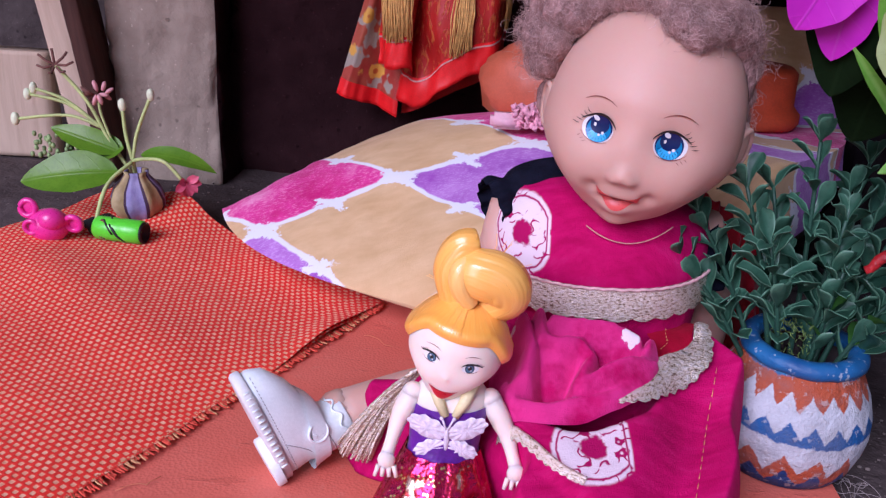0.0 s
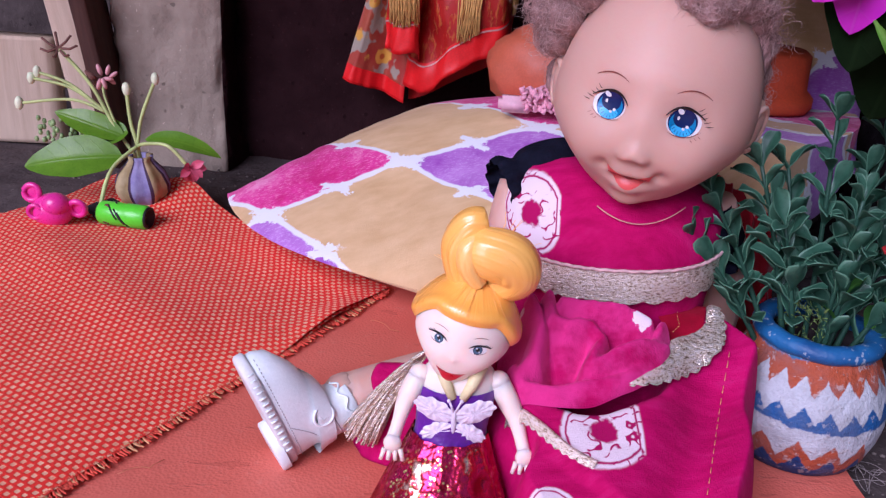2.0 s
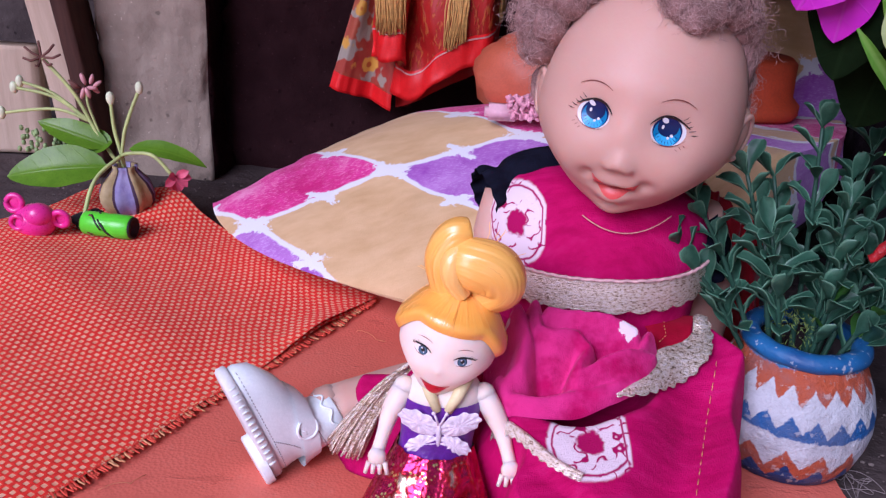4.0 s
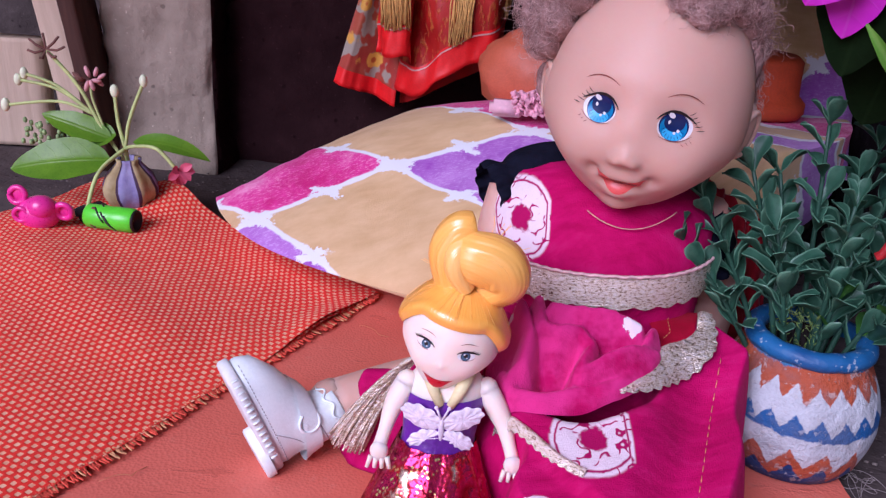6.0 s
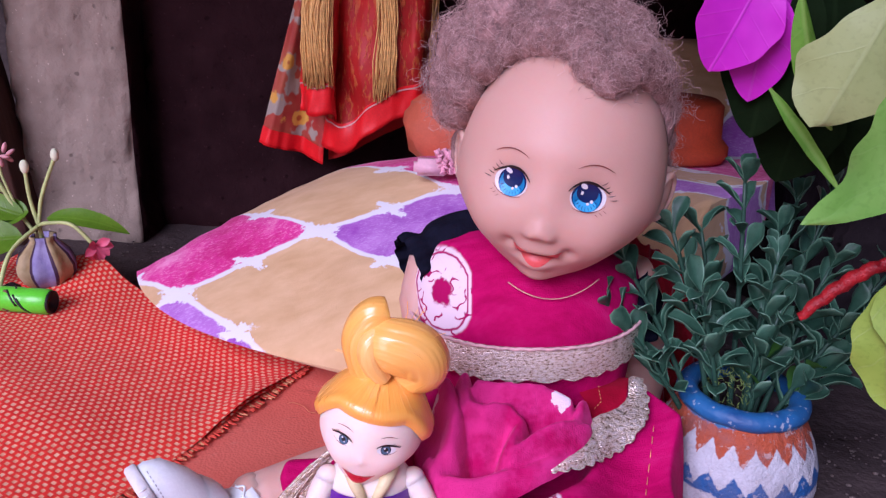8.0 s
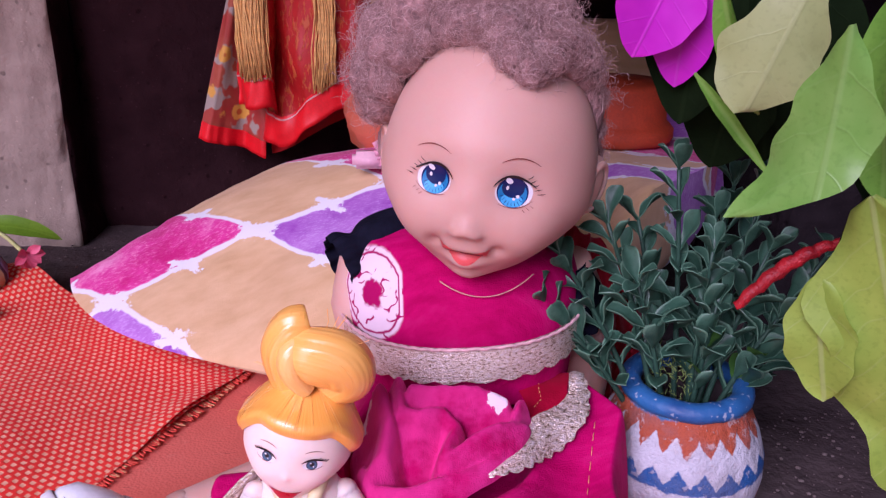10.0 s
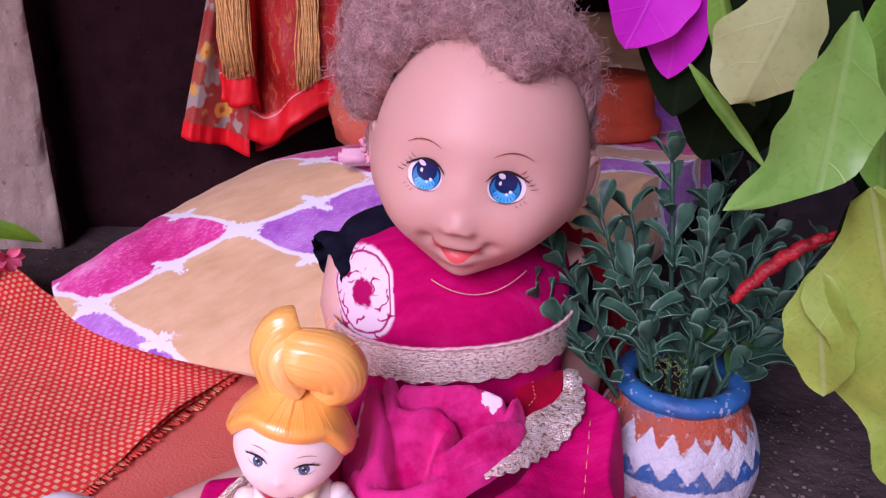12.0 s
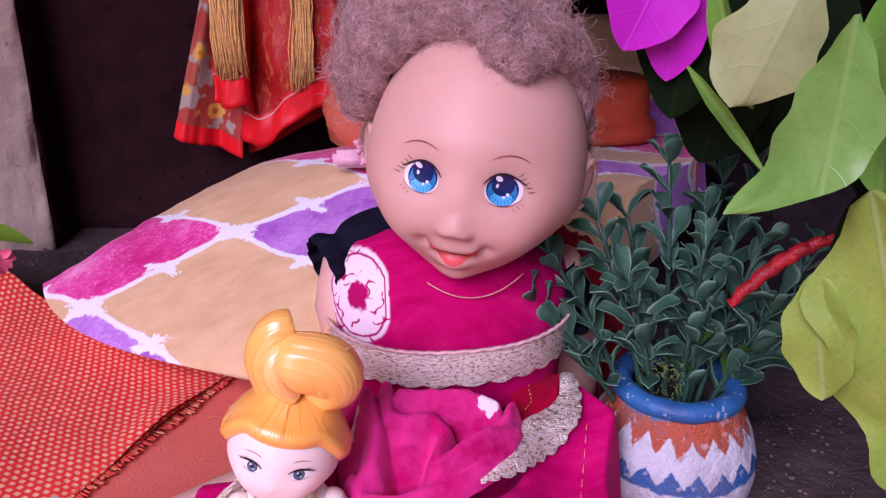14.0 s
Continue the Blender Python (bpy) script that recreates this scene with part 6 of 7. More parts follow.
def build_dress():
    dress = thing("doll_dress", "fuchsia doll's dress with gold lace and white printed medallions", "doll dress", DRESS_AT)
    cloth = fuchsia_cloth("fuchsia_print", [(0.0466 - 0.055, 0.1935 - 0.235, 0.034, 0.0122, 0.0134, 0.02), (0.0255 - 0.055, 0.2480 - 0.235, 0.0765, 0.0100, 0.02, 0.0128), (0.030 - 0.055, 0.170 - 0.235, 0.02, 0.009, 0.009, 0.02)])
    # skirt
    s, n, m = Shape(), 130, 90
    for side in (0, 1):
        rows = []
        for j in range(m + 1):
            y = 0.149 + (0.262 - 0.149) * j / m
            x0, x1 = skirt_left(y), 0.0915 + 0.30 * (min(y, 0.2265) - 0.190) - 0.42 * max(0.0, y - 0.2265) + 0.0012 * math.sin(y * 170)
            row = []
            for i in range(n + 1):
                u = i / n
                u = u + 0.06 * math.sin(2 * math.pi * u) * -1
                x = x0 + (x1 - x0) * u
                edge = smooth(0, 0.007, x - x0) ** 0.7 * smooth(0, 0.0075, x1 - x) ** 0.6 * smooth(0, 0.010, y - 0.149) ** 0.6
                row.append(Vector((x, y, max(0.0022, (skirt_height(x, y) - 0.020 * under_drape(x, y)) * edge) - side * 0.0006)) - DRESS_AT)
            rows.append(row if side == 0 else row[::-1])
        s.grid(rows)
    part("skirt", s, cloth, dress)
    # gathered drape over the lap: rounded folds that hang in U shapes from under the bodice
    def reach(deg):
        table = ((190, 0.0480), (223, 0.0502), (231, 0.0528), (241, 0.0490), (255, 0.0432), (267, 0.0385), (285, 0.0330), (299, 0.0278), (356, 0.0260))
        for (a0, r0), (a1, r1) in zip(table, table[1:]):
            if deg <= a1:
                return r0 + (r1 - r0) * clamp((deg - a0) / (a1 - a0))
        return table[-1][1]

    # crests of the folds: the great swag and its finger, the inner fold, the roll under the band and the fold at the hip
    crests = [[Vector(p) for p in c] for c in (
        ((0.0663, 0.2228, 0.0563), (0.0624, 0.2146, 0.0538), (0.0533, 0.2075, 0.0498), (0.0447, 0.2051, 0.0473), (0.0333, 0.2035, 0.0453), (0.0239, 0.2051, 0.0458), (0.0211, 0.2110, 0.0488)),
        ((0.0666, 0.2171, 0.0560), (0.0586, 0.2133, 0.0555), (0.0514, 0.2109, 0.0530), (0.0442, 0.2082, 0.0500)),
        ((0.0318, 0.2305, 0.0580), (0.0323, 0.2198, 0.0565), (0.0368, 0.2180, 0.0550), (0.0435, 0.2194, 0.0545), (0.0469, 0.2161, 0.0520), (0.0436, 0.2093, 0.0500)),
        ((0.0354, 0.2245, 0.0590), (0.0452, 0.2230, 0.0590), (0.0534, 0.2229, 0.0585), (0.0608, 0.2208, 0.0560)),
        ((0.0266, 0.2283, 0.0580), (0.0287, 0.2173, 0.0550), (0.0267, 0.2108, 0.0515), (0.0208, 0.2072, 0.0490)))]

    def fold_height(x, y):
        total = 0.0
        for line in crests:
            best = -1.0
            for p, q in zip(line, line[1:]):
                ex, ey = q.x - p.x, q.y - p.y
                k = clamp(((x - p.x) * ex + (y - p.y) * ey) / (ex * ex + ey * ey))
                dist2 = (x - p.x - ex * k) ** 2 + (y - p.y - ey * k) ** 2
                best = max(best, p.z + (q.z - p.z) * k - min(dist2 / (2 * 0.0007), 2.8 * math.sqrt(dist2)))
            total += math.exp((best - 0.05) / 0.0004)
        return 0.05 + 0.0004 * math.log(total + 1e-30)

    d = Shape()
    for side in (0, 1):
        rows = []
        for j in range(81):
            v = j / 80
            row = []
            for i in range(141):
                u = i / 140
                deg = 190 + 166 * u
                a, r = radians(deg), reach(deg) * (1 + 0.025 * fbm(u * 6, 2.2, 1))
                x, y = 0.055 + r * v * math.cos(a), 0.2430 + r * v * math.sin(a)
                rest = skirt_height(x, y) + 0.0012 - 0.019 * smooth(1.0, 0.85, v)
                edge = (1 - v ** 9) ** 0.5 * smooth(0.0, 0.05, u) * smooth(0.0, 0.05, 1 - u)
                lift = max(0.0, fold_height(x, y) - rest) + 0.0008 * fbm(x * 160, y * 160, 2)
                row.append(Vector((x, y, rest + lift * edge - side * 0.0006)) - DRESS_AT)
            rows.append(row if side == 0 else row[::-1])
        d.grid(rows)
    part("drape", d, fuchsia_cloth("fuchsia_drape", [(0.0215 - 0.055, 0.2330 - 0.235, 0.046, 0.004, 0.007, 0.02), (0.0587 - 0.055, 0.2186 - 0.235, 0.0570, 0.0034, 0.0042, 0.0044)], 0.75), dress)
    # bodice
    b = Shape()
    rows = []
    for z, rx, ry, cy in ((0.044, 0.033, 0.027, 0.262), (0.052, 0.0335, 0.028, 0.262), (0.060, 0.034, 0.0285, 0.262), (0.068, 0.0345, 0.028, 0.262), (0.076, 0.0345, 0.026, 0.263), (0.083, 0.0325, 0.022, 0.264), (0.0885, 0.027, 0.017, 0.264), (0.091, 0.018, 0.012, 0.264), (0.0915, 0.010, 0.008, 0.264)):
        rows.append([Vector((0.0535 + 1.06 * rx * math.copysign(abs(math.cos(a)) ** 0.85, math.cos(a)) + 0.0006 * fbm(a * 2, z * 90, 1), cy + ry * math.sin(a) + 0.0006 * fbm(a * 3, z * 80, 5), z)) - DRESS_AT for a in (k * math.tau / 64 for k in range(64))])
    b.grid(rows, loop_u=True)
    part("bodice", b, cloth, dress)
    # lace band with a scalloped lower edge
    def band(points, width, name="lace_band", scallop=0.0011, thick=0.0007):
        """A ribbon along points, each with the direction of its width."""
        L = Shape()
        for side in (0, 1):
            rows = []
            for k in range(7):
                q = k / 6
                row = []
                for i, (p, down, out) in enumerate(points):
                    w = width + (scallop * abs(math.sin(i * 0.48)) if k == 6 else 0)
                    row.append(Vector(p) + Vector(down) * w * (q - 0.5) + Vector(out) * (thick * (1 - side) + 0.0004 * math.sin(q * 3.14)) - DRESS_AT)
                rows.append(row if side == 0 else row[::-1])
            L.grid(rows)
        return part(name, L, LACE, dress, "woven gold lace with a scalloped edge")
    pts = []
    for i in range(110):
        a = math.radians(178 + 186 * i / 109)
        u = (i / 109 - 0.5) * 2
        p = (0.0535 + 0.0374 * math.copysign(abs(math.cos(a)) ** 0.85, math.cos(a)), 0.262 + 0.0305 * math.sin(a), 0.0645 - 0.0035 * (1 - u * u) + 0.0025 * u)
        pts.append((p, (0.0, 0.03, -1.0), (math.cos(a), math.sin(a), 0)))
    band(pts, 0.0104, scallop=0.0026)
    pipe = Shape()
    pipe.tube([Vector(p) + Vector((0, -0.0005, 0.0052)) + Vector(o) * 0.0009 + Vector((0, 0, 0.0002 * math.sin(i * 1.9))) - DRESS_AT for i, (p, _, o) in enumerate(pts)], 0.0005, 6)
    part("piping", pipe, plain("pink_cord", (0.66, 0.42, 0.42), 0.6, 0.3, 300), dress, "thin pale pink cord above the lace")
    def laid_lace(path, width, lift, ends, tooth=0.0010, n=70):
        """A lace ribbon that follows the cloth under it, scalloped along one edge."""
        L = Shape()
        for side in (0, 1):
            rows = []
            for i in range(n + 1):
                t = i / n * (len(path) - 1)
                k = min(int(t), len(path) - 2)
                q = t - k
                p0, p1, p2, p3 = (Vector(path[min(max(k + o, 0), len(path) - 1)]) for o in (-1, 0, 1, 2))
                p = 0.5 * ((2 * p1) + (p2 - p0) * q + (2 * p0 - 5 * p1 + 4 * p2 - p3) * q * q + (3 * p1 - p0 - 3 * p2 + p3) * q ** 3)
                d = (p2 - p1).normalized()
                w = width * (ends + (1 - ends) * math.sin(math.pi * (0.06 + 0.86 * (i / n) ** 0.7)))
                row = []
                for j in range(7):
                    o = (j / 6 - 0.5) * w + (tooth * abs(math.sin(i * 0.62)) if j == 6 else 0.0)
                    x, y = p.x + d.y * o, p.y - d.x * o
                    row.append(Vector((x, y, skirt_height(x, y) + lift + 0.0006 * math.sin(j / 6 * math.pi) - 0.0007 * side)) - DRESS_AT)
                rows.append(row if side == 0 else row[::-1])
            L.grid(rows)
        part("lace_trim", L, LACE, dress, "woven gold lace with a scalloped edge")
    laid_lace([(0.0530, 0.2081), (0.0614, 0.2118), (0.0699, 0.2184), (0.0802, 0.2256), (0.0845, 0.2319), (0.0857, 0.2409)], 0.0092, 0.0035, 0.14)
    laid_lace([(0.0205, 0.2030), (0.0262, 0.1972), (0.0350, 0.1880), (0.0430, 0.1815)], 0.0022, 0.0010, 0.9, 0.0004)
    # crimson panel that shows between the drape and its lace, with a row of stitches
    red = Shape()
    edge = [Vector(p) for p in ((0.0645, 0.2195), (0.0724, 0.2263), (0.0795, 0.2290), (0.0817, 0.2340), (0.0850, 0.2444))]
    inner = [Vector(p) for p in ((0.0650, 0.2231), (0.0689, 0.2310), (0.0679, 0.2354), (0.0659, 0.2392), (0.0660, 0.2447))]
    rows = []
    for i in range(25):
        t = i / 24 * 4
        k = min(int(t), 3)
        a, b = edge[k].lerp(edge[k + 1], t - k), inner[k].lerp(inner[k + 1], t - k)
        rows.append([Vector((p.x, p.y, skirt_height(p.x, p.y) + 0.0016)) - DRESS_AT for p in (a.lerp(b, j / 12) for j in range(13))])
    red.grid(rows)
    crimson = Nodes("crimson_cotton", 0.8, sheen=0.04, specular=0.1)
    crimson.colour(crimson.ramp(crimson.noise(90, 4), (0.3, (0.26, 0.001, 0.014)), (0.7, (0.40, 0.003, 0.030))))
    crimson.bump(crimson.noise(700, 2), 0.0003, 0.5)
    part("panel", red, crimson.mat, dress, "crimson cotton panel under the lace")
    row = Shape()
    for i in range(7, 24, 2):
        row.tube([rows[i][6] + Vector((0, 0, 0.0002)), rows[i][6].lerp(rows[i + 1][6], 0.9) + Vector((0, 0, 0.0002))], 0.00012, 4)
    part("stitching", row, GOLD_THREAD, dress, "row of gold stitches")
    # sleeves
    def sleeve(path, r0, r1):
        S = Shape()
        rows = []
        pts = [Vector(p) for p in path]
        n = 28
        for i in range(n + 1):
            q = i / n
            c = pts[0].lerp(pts[1], q)
            axis = (pts[1] - pts[0]).normalized()
            sd = axis.cross(Vector((0, 0, 1))).normalized()
            up = sd.cross(axis)
            r = r0 + (r1 - r0) * q + 0.0025 * math.sin(q * math.pi)
            row = []
            for k in range(72):
                a = k * math.tau / 72
                rr = r * (1 + 0.10 * math.sin(a * 11) * smooth(0.70, 0.95, q) - 0.16 * gauss(q - 0.74, 0.06) + 0.03 * math.sin(a * 5 + q * 7) + 0.16 * smooth(0.80, 0.95, q))
                row.append(c + (sd * math.cos(a) + up * math.sin(a)) * rr - DRESS_AT)
            rows.append(row)
        S.grid(rows, loop_u=True)
        part("sleeve", S, NAVY, dress, "dark navy sleeve with a ruffled end")
    sleeve([(0.043, 0.2745, 0.0880), (0.0150, 0.2620, 0.0790)], 0.0076, 0.0080)
    sleeve([(0.083, 0.263, 0.076), (0.0905, 0.2605, 0.0570)], 0.0098, 0.0094)
    # neck cord and stitching
    cord = Shape()
    cord.tube([Vector((0.0575 + 0.0330 * math.sin(a), 0.2635 - 0.0262 * math.cos(a), 0.0790 + 0.030 * math.sin(a) ** 2 + 0.002 * math.sin(a))) - DRESS_AT for a in (radians(-24 + 48 * k / 30) for k in range(31))], 0.00018, 5)
    part("neck_cord", cord, plain("pale_cord", (0.62, 0.34, 0.26), 0.6, 0.3, 300), dress, "thin pale gold cord at the neck")
    st = Shape()
    for k in range(22):
        y0 = 0.156 + 0.0032 * k
        st.tube([Vector((0.0824 + 0.34 * (y - 0.208), y, skirt_height(0.0824 + 0.34 * (y - 0.208), y) + 0.0006)) - DRESS_AT for y in (y0, y0 + 0.001, y0 + 0.0019)], 0.00009, 4)
    part("stitching", st, GOLD_THREAD, dress, "row of gold stitches")
    # gold tassel that falls from the leg
    t = Shape()
    rnd = random.Random(6)
    for k in range(44):
        q = k / 43 - 0.5
        a = Vector((0.001 + 0.003 * q, 0.2260 + 0.005 * q, 0.0405))
        m1 = Vector((-0.0125 + 0.007 * q, 0.2185 + 0.004 * q, 0.0355 + 0.002 * q))
        z = Vector((-0.0235 + 0.010 * q, 0.2125 + 0.0015 * rnd.uniform(-1, 1), 0.0110 + 0.002 * rnd.uniform(-1, 1) - 0.004 * q))
        pts = []
        for i in range(9):
            f = i / 8
            pts.append(a * (1 - f) ** 2 + m1 * 2 * f * (1 - f) + z * f * f + Vector((0.0003 * math.sin(i * 2 + k), 0.0004 * rnd.uniform(-1, 1), 0.0005 * math.cos(i * 1.7 + k))) - DRESS_AT)
        t.tube(pts, 0.00042, 4)
    part("tassel", t, lace_material("gold_tassel", (0.40, 0.29, 0.18), (0.78, 0.64, 0.46)), dress, "pale gold thread tassel")


build_dress()


def build_boot():
    """A boot with its toe along +X and its shaft along +Z, then laid on its heel."""
    white = plain("white_vinyl", (0.82, 0.94, 0.94), 0.36, 0.08, 60, 0.0002)
    x = Vector((-0.36, -0.10, 0.93)).normalized()
    z = Vector((0.80, 0.50, 0.22))
    z = (z - x * z.dot(x)).normalized()
    y = z.cross(x)
    m = Matrix((x, y, z)).transposed().to_4x4()
    m.translation = (-0.0480, 0.2130, 0.0055)
    boot = thing("doll_boot", "white vinyl doll's boot with embossed buckle, lying on its heel", "shoe")
    boot.matrix_world = m @ Matrix.Scale(0.96, 4)
    u = Shape()

    def ring(cx, cz, lx, ly, tilt, n=30):
        out = []
        for k in range(n):
            a = k * math.tau / n
            px = lx * math.copysign(abs(math.cos(a)) ** 0.85, math.cos(a))
            out.append((cx + px * math.cos(tilt), ly * math.sin(a), cz + px * math.sin(tilt)))
        return out

    u.grid([ring(0.0150, 0.0030, 0.0205, 0.0085, 0), ring(0.0150, 0.0050, 0.0207, 0.0088, 0), ring(0.0142, 0.0085, 0.0196, 0.0086, 0.04), ring(0.0105, 0.0120, 0.0158, 0.0082, 0.15), ring(0.0058, 0.0145, 0.0118, 0.0080, 0.28),
            ring(0.0032, 0.0172, 0.0096, 0.0078, 0.20), ring(0.0022, 0.0205, 0.0086, 0.0078, 0.1), ring(0.0015, 0.0240, 0.0085, 0.0080, 0.05), ring(0.0015, 0.0268, 0.0088, 0.0083, 0.0), ring(0.0015, 0.0273, 0.0080, 0.0076, 0.0), ring(0.0015, 0.0240, 0.0074, 0.0070, 0.0)], loop_u=True)
    part("upper", u, white, boot)
    s = Shape()
    s.grid([ring(0.0150, 0.0030, 0.0212, 0.0092, 0), ring(0.0150, 0.0024, 0.0218, 0.0096, 0), ring(0.0150, 0.0002, 0.0218, 0.0096, 0), ring(0.0150, -0.0006, 0.0210, 0.0090, 0), ring(0.0150, -0.0006, 0.0160, 0.0060, 0), ring(0.0150, -0.0005, 0.001, 0.001, 0)], loop_u=True)
    part("sole", s, plain("sole_white", (0.74, 0.78, 0.77), 0.5, 0.12, 80), boot, "thick ribbed white sole")
    h = Shape()
    h.grid([ring(0.0018, 0.0, 0.0085, 0.0090, 0), ring(0.0018, -0.0026, 0.0085, 0.0090, 0), ring(0.0018, -0.0031, 0.0078, 0.0084, 0), ring(0.0018, -0.0031, 0.001, 0.001, 0)], loop_u=True)
    part("heel", h, white, boot)
    rib = Shape()
    for k in range(14):
        a = 0.030 * k / 13
        rib.tube([(a + 0.004, 0.0097, 0.0002), (a + 0.004, 0.0097, 0.0024)], 0.0004, 5)
    part("sole_ribs", rib, white, boot)
    # a row of stitches above the sole, the seam of the heel cap and a moulded fold at the ankle
    levels = ((0.0150, 0.0030, 0.0205, 0.0085), (0.0150, 0.0050, 0.0207, 0.0088), (0.0142, 0.0085, 0.0196, 0.0086), (0.0105, 0.0120, 0.0158, 0.0082), (0.0058, 0.0145, 0.0118, 0.0080), (0.0032, 0.0172, 0.0096, 0.0078), (0.0022, 0.0205, 0.0086, 0.0078), (0.0015, 0.0268, 0.0088, 0.0083))

    def flank(px, pz):
        """A point on the buckle side of the upper."""
        k = max(i for i in range(len(levels) - 1) if levels[i][1] <= pz or i == 0)
        q = clamp((pz - levels[k][1]) / (levels[k + 1][1] - levels[k][1]))
        cx, _, lx, ly = (a + (b - a) * q for a, b in zip(levels[k], levels[k + 1]))
        c = clamp(abs((px - cx) / lx)) ** (1 / 0.85)
        return Vector((px, ly * math.sqrt(max(0.0, 1 - c * c)) + 0.00005, pz))

    thread = plain("grey_thread", (0.46, 0.50, 0.52), 0.6, 0.2, 300)
    seam = Shape()
    for k in range(34):
        px = -0.0045 + 0.0385 * k / 33
        seam.tube([flank(px, 0.0047), flank(px + 0.0006, 0.0047)], 0.00016, 4)
    part("stitches", seam, thread, boot, "row of grey stitches")
    seam = Shape()
    seam.tube([flank(0.0095 - 0.0135 * q, 0.0050 + 0.0075 * math.sin(q * math.pi / 2)) for q in (k / 16 for k in range(17))], 0.00018, 4)
    part("heel_seam", seam, thread, boot)
    seam = Shape()
    seam.tube([flank(-0.0050 + 0.0135 * q, 0.0192 - 0.0012 * q) for q in (k / 16 for k in range(17))], 0.00016, 4)
    part("ankle_seam", seam, thread, boot)
    strap = Shape()
    for lift, back in ((1.07, False), (1.0, True)):
        band = [[(c[0], c[1] * lift, c[2]) for c in ring(0.0062, 0.0130, 0.0146 * lift, 0.0084, 0.22)], [(c[0], c[1] * lift, c[2]) for c in ring(0.0046, 0.0155, 0.0122 * lift, 0.0082, 0.26)], [(c[0], c[1] * lift, c[2]) for c in ring(0.0032, 0.0180, 0.0101 * lift, 0.0080, 0.18)]]
        strap.grid(band[::-1] if back else band, loop_u=True)
    part("strap", strap, white, boot)
    bk = Shape()
    r = [flank(0.0072 + 0.0034 * math.cos(t), 0.0156 + 0.0034 * math.sin(t)) + Vector((0, 0.0006, 0)) for t in (k * math.tau / 26 for k in range(28))]
    bk.tube(r, 0.00055, 6, cap=False)
    star = [flank(0.0072 + (0.0019 if k % 2 == 0 else 0.0009) * math.cos(k * math.tau / 10), 0.0156 + (0.0019 if k % 2 == 0 else 0.0009) * math.sin(k * math.tau / 10)) + Vector((0, 0.0006, 0)) for k in range(12)]
    bk.tube(star, 0.00035, 5, cap=False)
    part("buckle", bk, white, boot, "embossed round buckle with a star")
    cuff = Shape()
    cuff.tube([(0.0015 + 0.0089 * math.cos(t), 0.0086 * math.sin(t), 0.0242 + 0.0010 * math.sin(t * 9)) for t in (k * math.tau / 70 for k in range(72))], 0.0004, 5, cap=False)
    part("cuff_trim", cuff, white, boot)


build_boot()


# ---- the small doll ----
SMALL_AT = Vector((0.0058, 0.2070, 0.0556))
SMALL_POSE = pose(*SMALL_AT, 0, 0, -8) @ pose(0, 0, 0, 0, 11, 0)
S_SKIN, S_HAIR, S_WHITE, S_IRIS, S_BLACK, S_LIP, S_BROW, S_PURPLE, S_SILVER, S_FOIL, S_CREAM = range(11)


